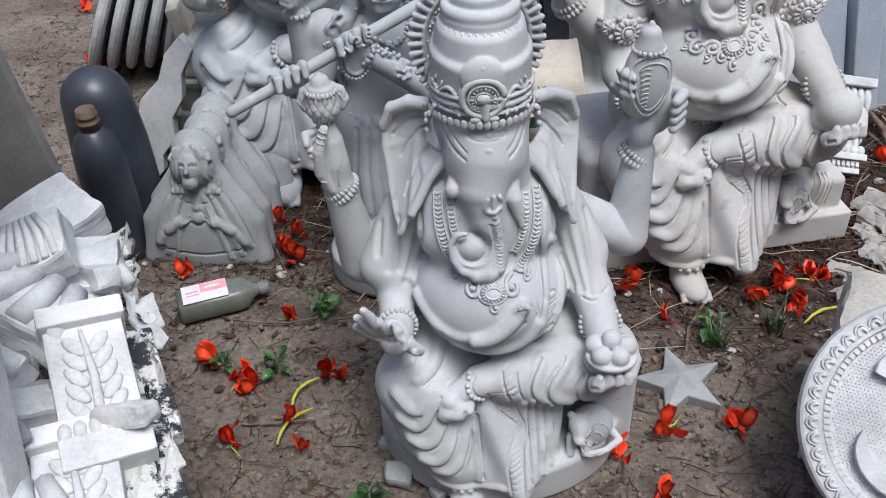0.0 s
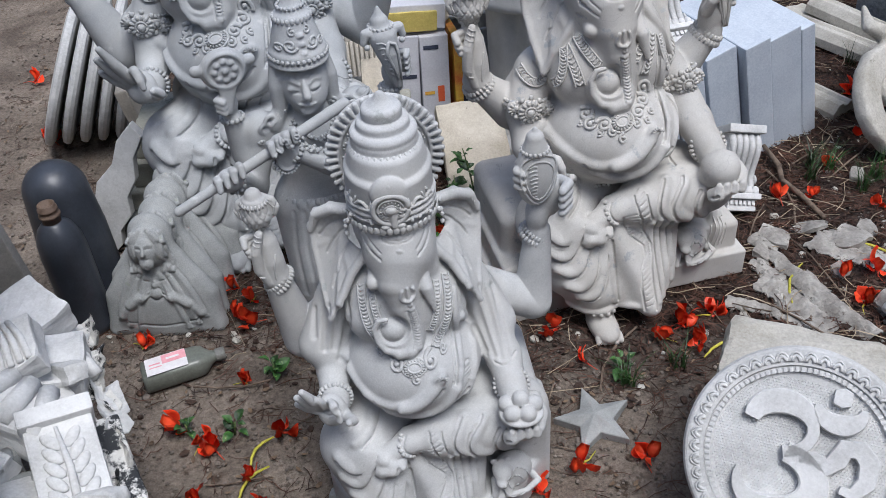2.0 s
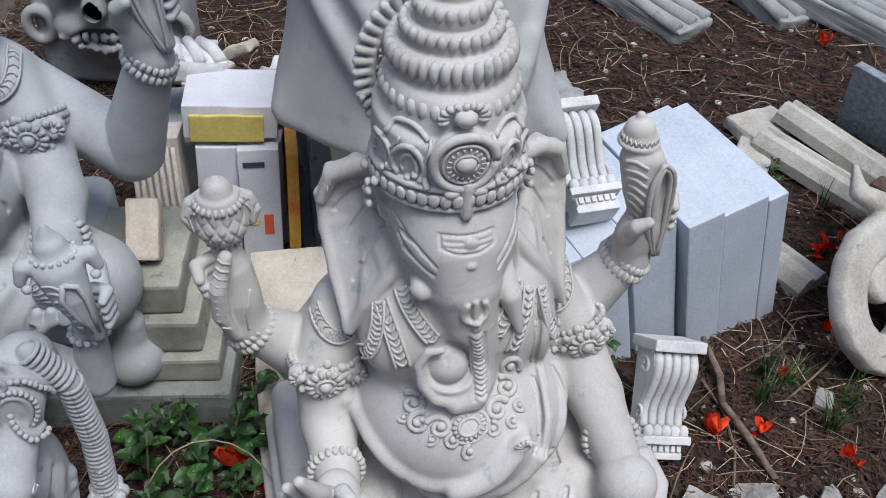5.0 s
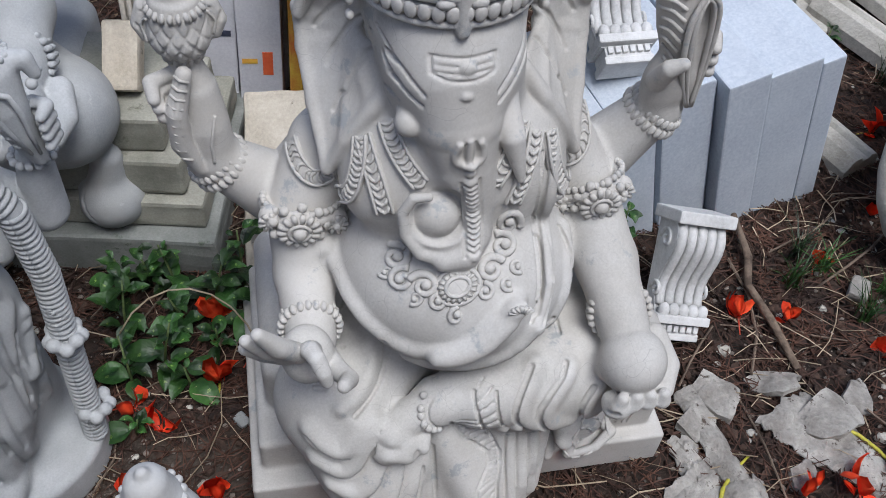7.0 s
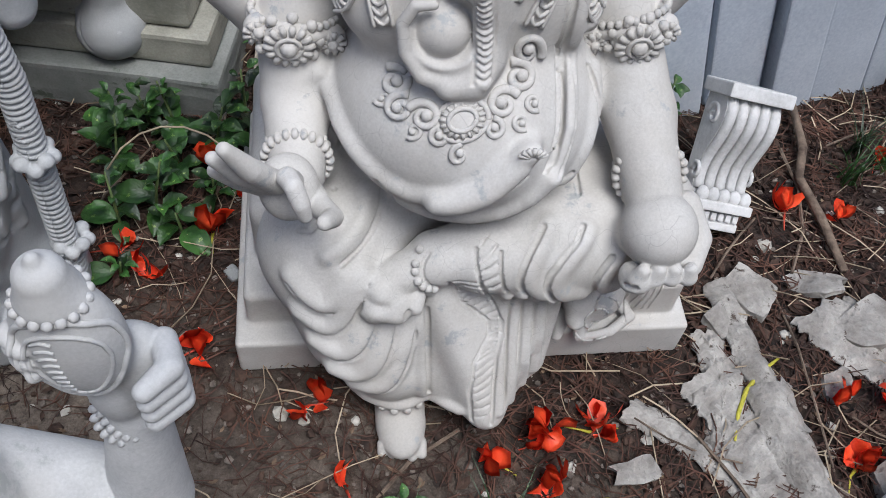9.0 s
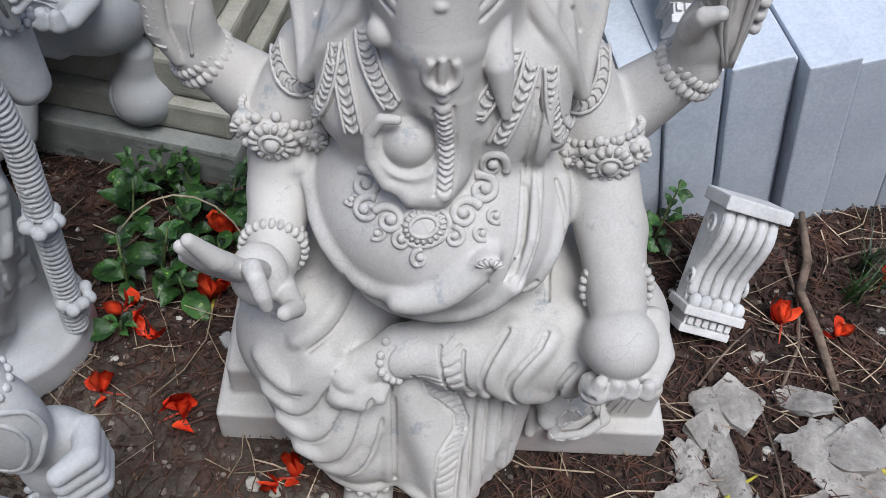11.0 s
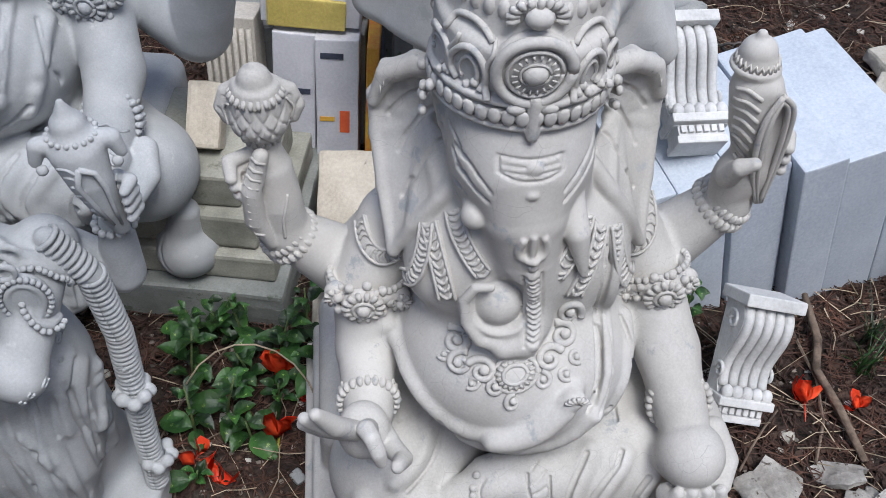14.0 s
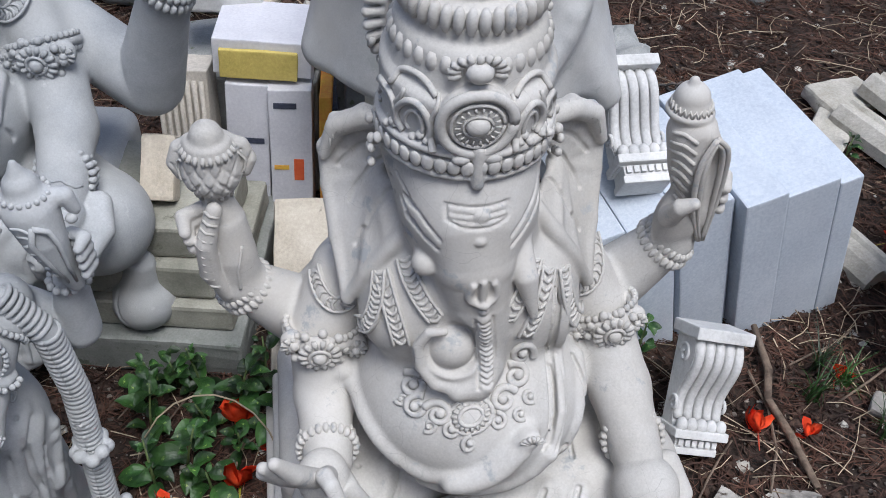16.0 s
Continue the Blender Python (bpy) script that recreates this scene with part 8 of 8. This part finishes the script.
# flat broken shells of plaster on the litter
def jagged(rx, ry, thick, seed):
    r = random.Random(seed)
    n = r.randrange(7, 11)
    pts = [(rx * math.cos(2 * math.pi * i / n + r.uniform(-0.25, 0.25)) * r.uniform(0.6, 1.15), ry * math.sin(2 * math.pi * i / n + r.uniform(-0.25, 0.25)) * r.uniform(0.6, 1.15)) for i in range(n)]
    bm = outline_block(pts, thick, 0.0)
    bmesh.ops.triangulate(bm, faces=bm.faces[:])
    bmesh.ops.subdivide_edges(bm, edges=bm.edges[:], cuts=2, use_grid_fill=True)
    bmesh.ops.rotate(bm, cent=(0, 0, 0), matrix=Matrix.Rotation(radians(90), 3, 'X'), verts=bm.verts)
    for v in bm.verts:
        v.co += noise.noise_vector(v.co * 30 + Vector((seed, 0, 0))) * 0.006 + Vector((0, 0, 0.010 * noise.noise(v.co * 14 + Vector((0, seed, 0)))))
        v.co.z += 0.30 * rx * (1 - min(1.0, (v.co.x / rx) ** 2)) - 0.004
    return bm


for i, (x, y, sx, sy, a) in enumerate(((0.985, 1.735, 0.05, 0.05, 20), (1.16, 1.70, 0.075, 0.05, 30), (0.94, 1.69, 0.05, 0.03, 50), (1.28, 1.62, 0.07, 0.04, 60), (1.17, 1.46, 0.04, 0.05, 15), (1.10, 1.77, 0.05, 0.03, 5), (1.35, 1.75, 0.05, 0.03, -15), (0.80, 1.43, 0.04, 0.02, 10), (1.23, 1.75, 0.05, 0.03, 80), (1.10, 1.60, 0.03, 0.03, 30))):
    ob = link("plaster_shard", jagged(sx, sy, 0.014, 100 + i), PLASTER_DIRTY)
    ob.matrix_world = pose(x, y, 0.006, 5 * math.sin(i), 6 * math.cos(2 * i), a)
    tagged(ob, "dirty flaking plaster shard pressed into the litter", "shard", "shards on the ground")
wh = link("plaster_ornament", chunk((0.12, 0.16, 0.12), 0.02, 0.010, 6, 55), PLASTER)
wh.matrix_world = pose(1.20, 1.38, 0.0, 10, 12, 30)
tagged(wh, "broken white plaster ornament lying on soil", "ornament")


# ---- what has fallen: flowers, twigs, needles, pebbles ----
def petal_mesh(name, length, width, curl):
    bm = bmesh.new()
    rows = []
    for i in range(6):
        t = i / 5
        w = width * (0.12 + 0.88 * math.sin(math.pi * min(1, max(0, t - 0.25) / 0.9)) ** 0.7 if t > 0.25 else 0.10)
        x, z = length * t * math.cos(curl * t), length * t * math.sin(curl * t) + 0.004
        rows.append([bm.verts.new((x, w * s, z + 0.006 * abs(s) * t + 0.003 * math.sin(7 * t + 3 * s))) for s in (-0.5, -0.2, 0.2, 0.5)])
    for a, b in zip(rows[:-1], rows[1:]):
        for j in range(3):
            bm.faces.new((a[j], a[j + 1], b[j + 1], b[j]))
    out = bmesh.ops.solidify(bm, geom=bm.faces[:], thickness=0.0008)
    me = bpy.data.meshes.new(name)
    bm.to_mesh(me)
    bm.free()
    me.polygons.foreach_set("use_smooth", np.ones(len(me.polygons), bool))
    me.materials.append(RED)
    return me


PETALS = [petal_mesh("petal", 0.042 + 0.006 * (i % 3), 0.026 + 0.006 * (i % 2), 0.5 + 0.3 * i) for i in range(4)]


def flower(at, turn, size, petals, seed):
    r = random.Random(seed)
    ob = empty("fallen_flower", pose(*at, r.uniform(-12, 12), r.uniform(-12, 12), turn) @ Matrix.Scale(size, 4), "fallen flame-red blossom lying on the ground", "flower", "fallen flowers")
    for i in range(petals):
        p = new("petal", PETALS[r.randrange(4)])
        p.parent = ob
        p.matrix_local = pose(0.006 * r.uniform(-1, 1), 0.006 * r.uniform(-1, 1), 0.002, r.uniform(-40, 40), r.uniform(-45, 8), (250 if petals > 4 else 120) / petals * i + r.uniform(-30, 30))
    bm = bmesh.new()
    tube(bm, [(0, 0, 0.005), (-0.02, 0.004, 0.007), (-0.045, 0.012 * r.uniform(-1, 1), 0.003)], [0.0035, 0.0018, 0.0012], 5)
    part("stalk", bm, RED_DARK if seed % 3 else YELLOWGREEN, ob, smooth=True)
    return ob


SPOTS = """-.355 1.387 3;-.406 1.208 4;-.495 1.271 3;-.43 1.225 2;-.265 1.236 3;-.298 1.053 2;-.423 1.075 3;-.327 1.124 2;.674 1.453 3;.606 1.429 2
.685 1.379 3;.494 1.082 3;.355 1.078 2;.264 1.014 3;.332 .923 2;-.372 1.673 3;-.424 1.729 3;-.372 1.59 3;-.62 1.53 2;1.06 1.913 3
1.154 1.919 3;.742 1.481 2;-1.131 2.589 3;-.765 2.124 3;1.109 1.474 2;.348 1.468 2;.078 1.643 4;.153 1.741 3;.359 1.481 2;.682 1.472 4
.75 1.503 3;.695 1.404 2;1.187 1.579 3;1.122 1.492 2;.025 1.675 2;.421 1.358 1;1.098 1.58 2;.189 1.541 4;.054 1.542 2;1.503 1.954 3
1.318 1.848 3;1.381 1.78 2;1.474 2.444 4;1.541 2.478 3;1.871 3.483 3;.894 2.973 3;.96 2.96 3;-1.3 3.0 2;-1.0 3.3 2;-1.5 2.7 2
-.47 1.70 2;-.40 1.62 2;.13 1.86 2;.20 1.80 2;.26 2.10 2;.19 2.16 3;-1.2 3.5 2;-.95 2.9 2;1.25 2.06 2;1.42 2.2 3;1.55 2.15 2"""
for i, row in enumerate(SPOTS.replace("\n", ";").split(";")):
    x, y, n = row.split()
    flower((float(x), float(y), ground_height(float(x), float(y)) + 0.002), (i * 137.5) % 360, 0.70 + 0.30 * ((i * 7) % 5) / 4, int(n) + 2, i)


def scatter_tubes(name, count, area, length, radius, material, label, seed, curl=0.35, sides=3, lift=0.004):
    """Many thin bent stems strewn on the ground, one mesh."""
    r = random.Random(seed)
    verts, faces = [], []
    for _ in range(count):
        x, y = area(r)
        a, ln, rad = r.uniform(0, 2 * math.pi), length * r.uniform(0.4, 1.3), radius * r.uniform(0.6, 1.3)
        bend = r.uniform(-curl, curl)
        base = len(verts)
        px_, py_ = x, y
        for i in range(4):
            z = ground_height(px_, py_) + lift * r.uniform(0.2, 1.8)
            for j in range(sides):
                t = 2 * math.pi * j / sides
                verts.append((px_ - math.sin(a) * rad * math.cos(t), py_ + math.cos(a) * rad * math.cos(t), z + rad * math.sin(t)))
            a += bend
            px_ += math.cos(a) * ln / 3
            py_ += math.sin(a) * ln / 3
        for i in range(3):
            for j in range(sides):
                p, q = base + i * sides + j, base + i * sides + (j + 1) % sides
                faces.append((p, q, q + sides, p + sides))
    me = bpy.data.meshes.new(name)
    me.from_pydata(verts, [], faces)
    me.materials.append(material)
    return tagged(new(name, me), label, "litter", kind="stuff")


def mulch_spot(r):
    while True:
        x, y = r.uniform(-0.8, 2.6), r.uniform(1.2, 4.4)
        w = min(1, max(0.05, (x * 0.28 + (y - 1.26) * 0.9) / 0.55))
        if r.random() < w * (1.15 - 0.18 * (y - 1.3)):
            return x, y


def sand_spot(r):
    return r.uniform(-1.4, 1.4), 0.75 + 3.4 * r.random() ** 1.6


scatter_tubes("needle_litter", 38000, mulch_spot, 0.075, 0.0010, NEEDLE, "dense mat of reddish-brown dry needles", 1, 0.5, lift=0.007)
scatter_tubes("pale_straw", 1700, mulch_spot, 0.15, 0.0011, STRAW, "loose pale dry straw stems", 2, 0.5, lift=0.012)
scatter_tubes("needle_litter", 3600, sand_spot, 0.05, 0.0009, NEEDLE, "sparse dry needles on the sand", 3, 0.4)
scatter_tubes("thin_twigs", 260, mulch_spot, 0.22, 0.0022, TWIG, "thin dry twigs on the litter", 4, 0.3, 5, 0.012)
scatter_tubes("thin_twigs", 70, sand_spot, 0.12, 0.0017, TWIG, "thin dry twigs on the sand", 5, 0.3, 5, 0.006)


def scatter_stones(name, count, area, size, material, label, seed):
    r = random.Random(seed)
    verts, faces = [], []
    t = (1 + 5 ** 0.5) / 2
    ico = [(-1, t, 0), (1, t, 0), (-1, -t, 0), (1, -t, 0), (0, -1, t), (0, 1, t), (0, -1, -t), (0, 1, -t), (t, 0, -1), (t, 0, 1), (-t, 0, -1), (-t, 0, 1)]
    tri = [(0, 11, 5), (0, 5, 1), (0, 1, 7), (0, 7, 10), (0, 10, 11), (1, 5, 9), (5, 11, 4), (11, 10, 2), (10, 7, 6), (7, 1, 8), (3, 9, 4), (3, 4, 2), (3, 2, 6), (3, 6, 8), (3, 8, 9), (4, 9, 5), (2, 4, 11), (6, 2, 10), (8, 6, 7), (9, 8, 1)]
    for _ in range(count):
        x, y = area(r)
        s = size * r.uniform(0.3, 1) ** 2 / 1.9
        q = Euler((r.uniform(0, 6), r.uniform(0, 6), r.uniform(0, 6))).to_matrix()
        k = Vector((r.uniform(0.7, 1.3), r.uniform(0.7, 1.3), r.uniform(0.45, 0.9)))
        b, z = len(verts), ground_height(x, y)
        for v in ico:
            w = q @ (Vector(v) * r.uniform(0.85, 1.15))
            verts.append((x + w.x * s * k.x, y + w.y * s * k.y, z + w.z * s * k.z))
        faces += [(a + b, c + b, d + b) for a, c, d in tri]
    me = bpy.data.meshes.new(name)
    me.from_pydata(verts, [], faces)
    me.materials.append(material)
    return tagged(new(name, me), label, "gravel", kind="stuff")


scatter_stones("gravel", 20000, sand_spot, 0.0062, GRIT, "fine gravel in the sand", 6)
scatter_stones("gravel", 260, sand_spot, 0.015, GRIT, "small stones in the sand", 7)
scatter_stones("bark_crumbs", 13000, mulch_spot, 0.013, BARK, "dark bark crumbs in the litter", 8)
scatter_stones("pale_crumbs", 1500, mulch_spot, 0.014, CREAM_PALE, "pale plaster crumbs in the litter", 9)
for i, (x, y, s) in enumerate(((-0.12, 0.99, 0.05), (-0.18, 0.93, 0.045), (0.12, 0.90, 0.03), (-0.05, 0.95, 0.03), (-0.14, 1.06, 0.03), (0.40, 1.62, 0.03), (1.31, 1.99, 0.045), (0.83, 1.74, 0.03), (0.20, 1.67, 0.025))):
    ob = link("stone", chunk((s, s * 0.8, s * 0.6), s * 0.2, s * 0.1, 3, 200 + i), PLASTER_DIRTY if i in (6,) else CEMENT_DARK, smooth=True)
    ob.matrix_world = pose(x, y, -0.004, 5, 8, i * 40)
    tagged(ob, "small rough grey stone lying in the soil" if i != 6 else "small white plaster chip lying in the litter", "stone", "loose stones")

bm = bmesh.new()
tube(bm, [(1.10, 2.16, 0.02), (1.105, 2.05, 0.022), (1.09, 1.98, 0.02), (1.115, 1.90, 0.02), (1.14, 1.80, 0.016)], [0.006, 0.008, 0.0075, 0.008, 0.006], 8)
tagged(link("stick", bm, TWIG, smooth=True), "thick dark dry stick lying on the litter", "stick")
for i, (x, y, a, ln) in enumerate(((0.98, 1.56, 60, 0.16), (0.80, 1.36, 25, 0.10), (1.20, 1.66, -40, 0.14), (0.74, 1.36, 20, 0.12), (-0.31, 1.10, 55, 0.10), (-0.30, 1.18, 60, 0.09))):
    c, s = math.cos(radians(a)), math.sin(radians(a))
    bm = bmesh.new()
    tube(bm, [(x + (t - 0.5) * ln * c - 0.02 * math.sin(3 * t) * s, y + (t - 0.5) * ln * s + 0.02 * math.sin(3 * t) * c, 0.012) for t in (0, 0.25, 0.5, 0.75, 1)], [0.002, 0.0035, 0.0038, 0.0035, 0.002], 6)
    tagged(link("seed_pod", bm, YELLOWGREEN, smooth=True), "thin curved yellow-green stalk on the ground", "stalk", "fallen stalks")
bm = bmesh.new()
tube(bm, [(0.115 + 0.12 * math.cos(t), 1.72 + 0.1 * math.sin(t), 0.02 + 0.13 * math.sin(t * 0.9)) for t in [0.2 + 0.28 * i for i in range(10)]], 0.0016, 5)
tagged(link("wire_loop", bm, STRAW, smooth=True), "thin dry arching stem springing from the soil", "stem")


# ---- weeds ----
def leaf_mesh(name, length, width):
    bm = bmesh.new()
    rows = []
    for i in range(8):
        t = i / 7
        w = width * max(0.02, math.sin(math.pi * t ** 0.82) ** 0.72)
        z = 0.16 * length * math.sin(t * 2.6) - 0.12 * length * t * t
        rows.append([bm.verts.new((length * t, w * s * 0.5, z + abs(s) * w * 0.22 + 0.0015 * math.sin(i * 2.2) * abs(s))) for s in (-1, -0.5, 0, 0.5, 1)])
    for a, b in zip(rows[:-1], rows[1:]):
        for j in range(4):
            bm.faces.new((a[j], a[j + 1], b[j + 1], b[j]))
    me = bpy.data.meshes.new(name)
    bm.to_mesh(me)
    bm.free()
    me.polygons.foreach_set("use_smooth", np.ones(len(me.polygons), bool))
    me.materials.append(LEAF)
    return me


LEAVES = [leaf_mesh("leaf", 0.040, 0.025), leaf_mesh("leaf", 0.054, 0.035), leaf_mesh("leaf", 0.028, 0.017)]


def weed(at, height, tiers, seed, label="low green weed with oval leaves growing from the soil", big=1.0):
    r = random.Random(seed)
    ob = empty("weed", pose(at[0], at[1], ground_height(*at), 0, 0, r.uniform(0, 360)), label, "weed", "weeds")
    lean = (r.uniform(-0.25, 0.25), r.uniform(-0.25, 0.25))
    bm = bmesh.new()
    tube(bm, [(0, 0, 0), (lean[0] * height * 0.4, lean[1] * height * 0.4, height * 0.5), (lean[0] * height, lean[1] * height, height)], [0.003, 0.0024, 0.0015], 6)
    part("stem", bm, STEM, ob, smooth=True)
    for k in range(tiers):
        t = (k + 1) / tiers
        n = 3 if k < tiers - 1 else 4
        for i in range(n):
            lf = new("leaf", LEAVES[r.randrange(3)])
            lf.parent = ob
            sc = (1.25 - 0.55 * t) * r.uniform(0.8, 1.15) * big
            turn = k * 62 + 360 / n * i + r.uniform(-30, 30)
            reach = 0.012 * r.random()
            lf.matrix_local = pose(lean[0] * height * t + reach * math.cos(radians(turn)), lean[1] * height * t + reach * math.sin(radians(turn)), height * t * (0.75 + 0.25 * r.random()), r.uniform(-25, 25), r.uniform(-30, 22) - 12 * t, turn) @ Matrix.Scale(sc, 4)
    return ob


for i, (x, y, h, n) in enumerate(((0.02, 1.72, 0.11, 4), (0.06, 1.76, 0.13, 5), (-0.02, 1.83, 0.12, 4), (-0.05, 1.92, 0.12, 4), (0.08, 1.85, 0.10, 4), (0.12, 1.90, 0.12, 4), (0.17, 1.93, 0.16, 5), (0.14, 1.81, 0.06, 3), (0.04, 1.64, 0.05, 2), (0.0, 1.94, 0.1, 4), (0.19, 1.86, 0.12, 4), (0.27, 1.95, 0.15, 5), (0.05, 1.93, 0.11, 4), (0.23, 2.02, 0.2, 5), (0.11, 1.73, 0.05, 3))):
    weed((x, y), h, n, 40 + i)
for i, (x, y, h, n) in enumerate(((-0.47, 1.26, 0.03, 2), (-0.37, 1.25, 0.035, 2), (-0.29, 1.40, 0.05, 3), (-0.16, 0.92, 0.05, 3), (0.82, 1.99, 0.12, 4), (0.84, 2.03, 0.14, 4), (0.50, 1.33, 0.03, 2), (0.80, 3.0, 0.12, 4), (1.45, 2.75, 0.06, 3))):
    weed((x, y), h, n, 70 + i, "small green seedling growing on the ground", 0.75)


def grass_tuft(at, seed):
    r = random.Random(seed)
    bm = bmesh.new()
    for _ in range(22):
        a, ln, sp = r.uniform(0, 6.28), r.uniform(0.05, 0.11), r.uniform(0.2, 0.9)
        b = Vector((r.uniform(-0.015, 0.015), r.uniform(-0.015, 0.015), 0))
        d = Vector((math.cos(a), math.sin(a), 0))
        s = Vector((-d.y, d.x, 0)) * 0.0022
        pts = [b + d * ln * sp * t * t + Vector((0, 0, ln * t * (1 - 0.35 * sp * t))) for t in (0, 0.35, 0.7, 1)]
        vs = [(bm.verts.new(p - s * (1 - i / 3.2)), bm.verts.new(p + s * (1 - i / 3.2))) for i, p in enumerate(pts)]
        for p, q in zip(vs[:-1], vs[1:]):
            bm.faces.new((p[0], p[1], q[1], q[0]))
    ob = link("grass_tuft", bm, LEAF)
    ob.matrix_world = pose(at[0], at[1], 0, 0, 0, 0)
    return tagged(ob, "small tuft of green grass blades on the litter", "grass", "grass tufts")


for i, p in enumerate(((1.20, 2.07), (1.25, 2.04), (1.40, 2.06), (1.18, 2.0), (1.30, 1.93), (0.62, 1.33), (1.55, 2.62), (0.50, 1.29), (1.36, 1.98))):
    grass_tuft(p, i)




# old curled strips of woven sacking, half sunk in the litter
def sack_strip(at, turn, length, width, arch, seed):
    r = random.Random(seed)
    n, k = 26, 10
    verts, faces = [], []
    lo = [-0.5 + 0.04 * r.uniform(-1, 1) for _ in range(n + 1)]
    hi = [0.5 + 0.04 * r.uniform(-1, 1) for _ in range(n + 1)]
    for i in range(n + 1):
        t = i / n
        wide = width * (0.75 + 0.35 * t + 0.06 * math.sin(9 * t + seed))
        for j in range(k + 1):
            s = lo[i] + (hi[i] - lo[i]) * j / k
            x = wide * s + 0.03 * math.sin(2.2 * t + seed)
            z = arch * (1 - 4 * s * s) + 0.004 * noise.noise(Vector((x * 40, t * length * 40, seed))) + 0.0022 * math.sin(t * length * 520)
            verts.append((x, (t - 0.5) * length + 0.012 * noise.noise(Vector((s * 6, seed, 3.0))), max(z, -0.004)))
    m = (n + 1) * (k + 1)
    verts += [(x, y, z - 0.003) for x, y, z in verts]
    for i in range(n):
        for j in range(k):
            a = i * (k + 1) + j
            faces += [(a, a + 1, a + k + 2, a + k + 1), (m + a, m + a + k + 1, m + a + k + 2, m + a + 1)]
    me = bpy.data.meshes.new("sack_strip")
    me.from_pydata(verts, [], faces)
    me.materials.append(PLASTER_DIRTY)
    ob = new("sack_strip", me)
    ob.matrix_world = pose(at[0], at[1], ground_height(*at) + 0.006, 2, 3, turn)
    return tagged(ob, "weathered grey curled strip half sunk in the litter", "strip", "strips on the ground")


for i, (x, y, a, ln, w, h) in enumerate(((1.055, 1.475, 16, 0.24, 0.070, 0.022), (1.000, 1.640, 28, 0.26, 0.050, 0.014), (0.965, 1.500, 40, 0.22, 0.100, 0.008), (0.905, 1.560, 12, 0.20, 0.045, 0.012), (0.875, 1.450, 52, 0.22, 0.040, 0.010), (1.175, 1.640, 35, 0.24, 0.110, 0.010))):
    sack_strip((x, y), a, ln, w, h, 3 + i)


# small curled bits of dry leaf over the whole yard
def scatter_leaves(name, count, area, size, material, label, seed):
    r = random.Random(seed)
    verts, faces = [], []
    for _ in range(count):
        x, y = area(r)
        z, b = ground_height(x, y) + 0.003, len(verts)
        s, w = size * r.uniform(0.4, 1.2), r.uniform(0.25, 0.6)
        q = Euler((r.uniform(-0.5, 0.5), r.uniform(-0.5, 0.5), r.uniform(0, 6.28))).to_matrix()
        for u, v, h in ((-1, 0, 0.25), (-0.3, -w, 0.1), (-0.3, w, 0.15), (0.4, -w * 0.8, 0.0), (0.4, w * 0.8, 0.1), (1, 0, 0.3), (0, 0, -0.05)):
            p = q @ Vector((u * s, v * s, h * s))
            verts.append((x + p.x, y + p.y, z + max(-0.002, p.z)))
        faces += [(b, b + 1, b + 6), (b, b + 6, b + 2), (b + 1, b + 3, b + 6), (b + 2, b + 6, b + 4), (b + 3, b + 5, b + 6), (b + 4, b + 6, b + 5)]
    me = bpy.data.meshes.new(name)
    me.from_pydata(verts, [], faces)
    me.materials.append(material)
    return tagged(new(name, me), label, "litter", kind="stuff")


def yard_spot(r):
    return r.uniform(-2.0, 2.4), 0.8 + 3.6 * r.random() ** 1.2


scatter_leaves("leaf_litter", 4200, yard_spot, 0.009, DRYLEAF, "brown bits of dry leaf strewn on the ground", 21)
scatter_leaves("leaf_litter", 11000, mulch_spot, 0.013, BARK, "dark broken leaf bits in the litter", 22)
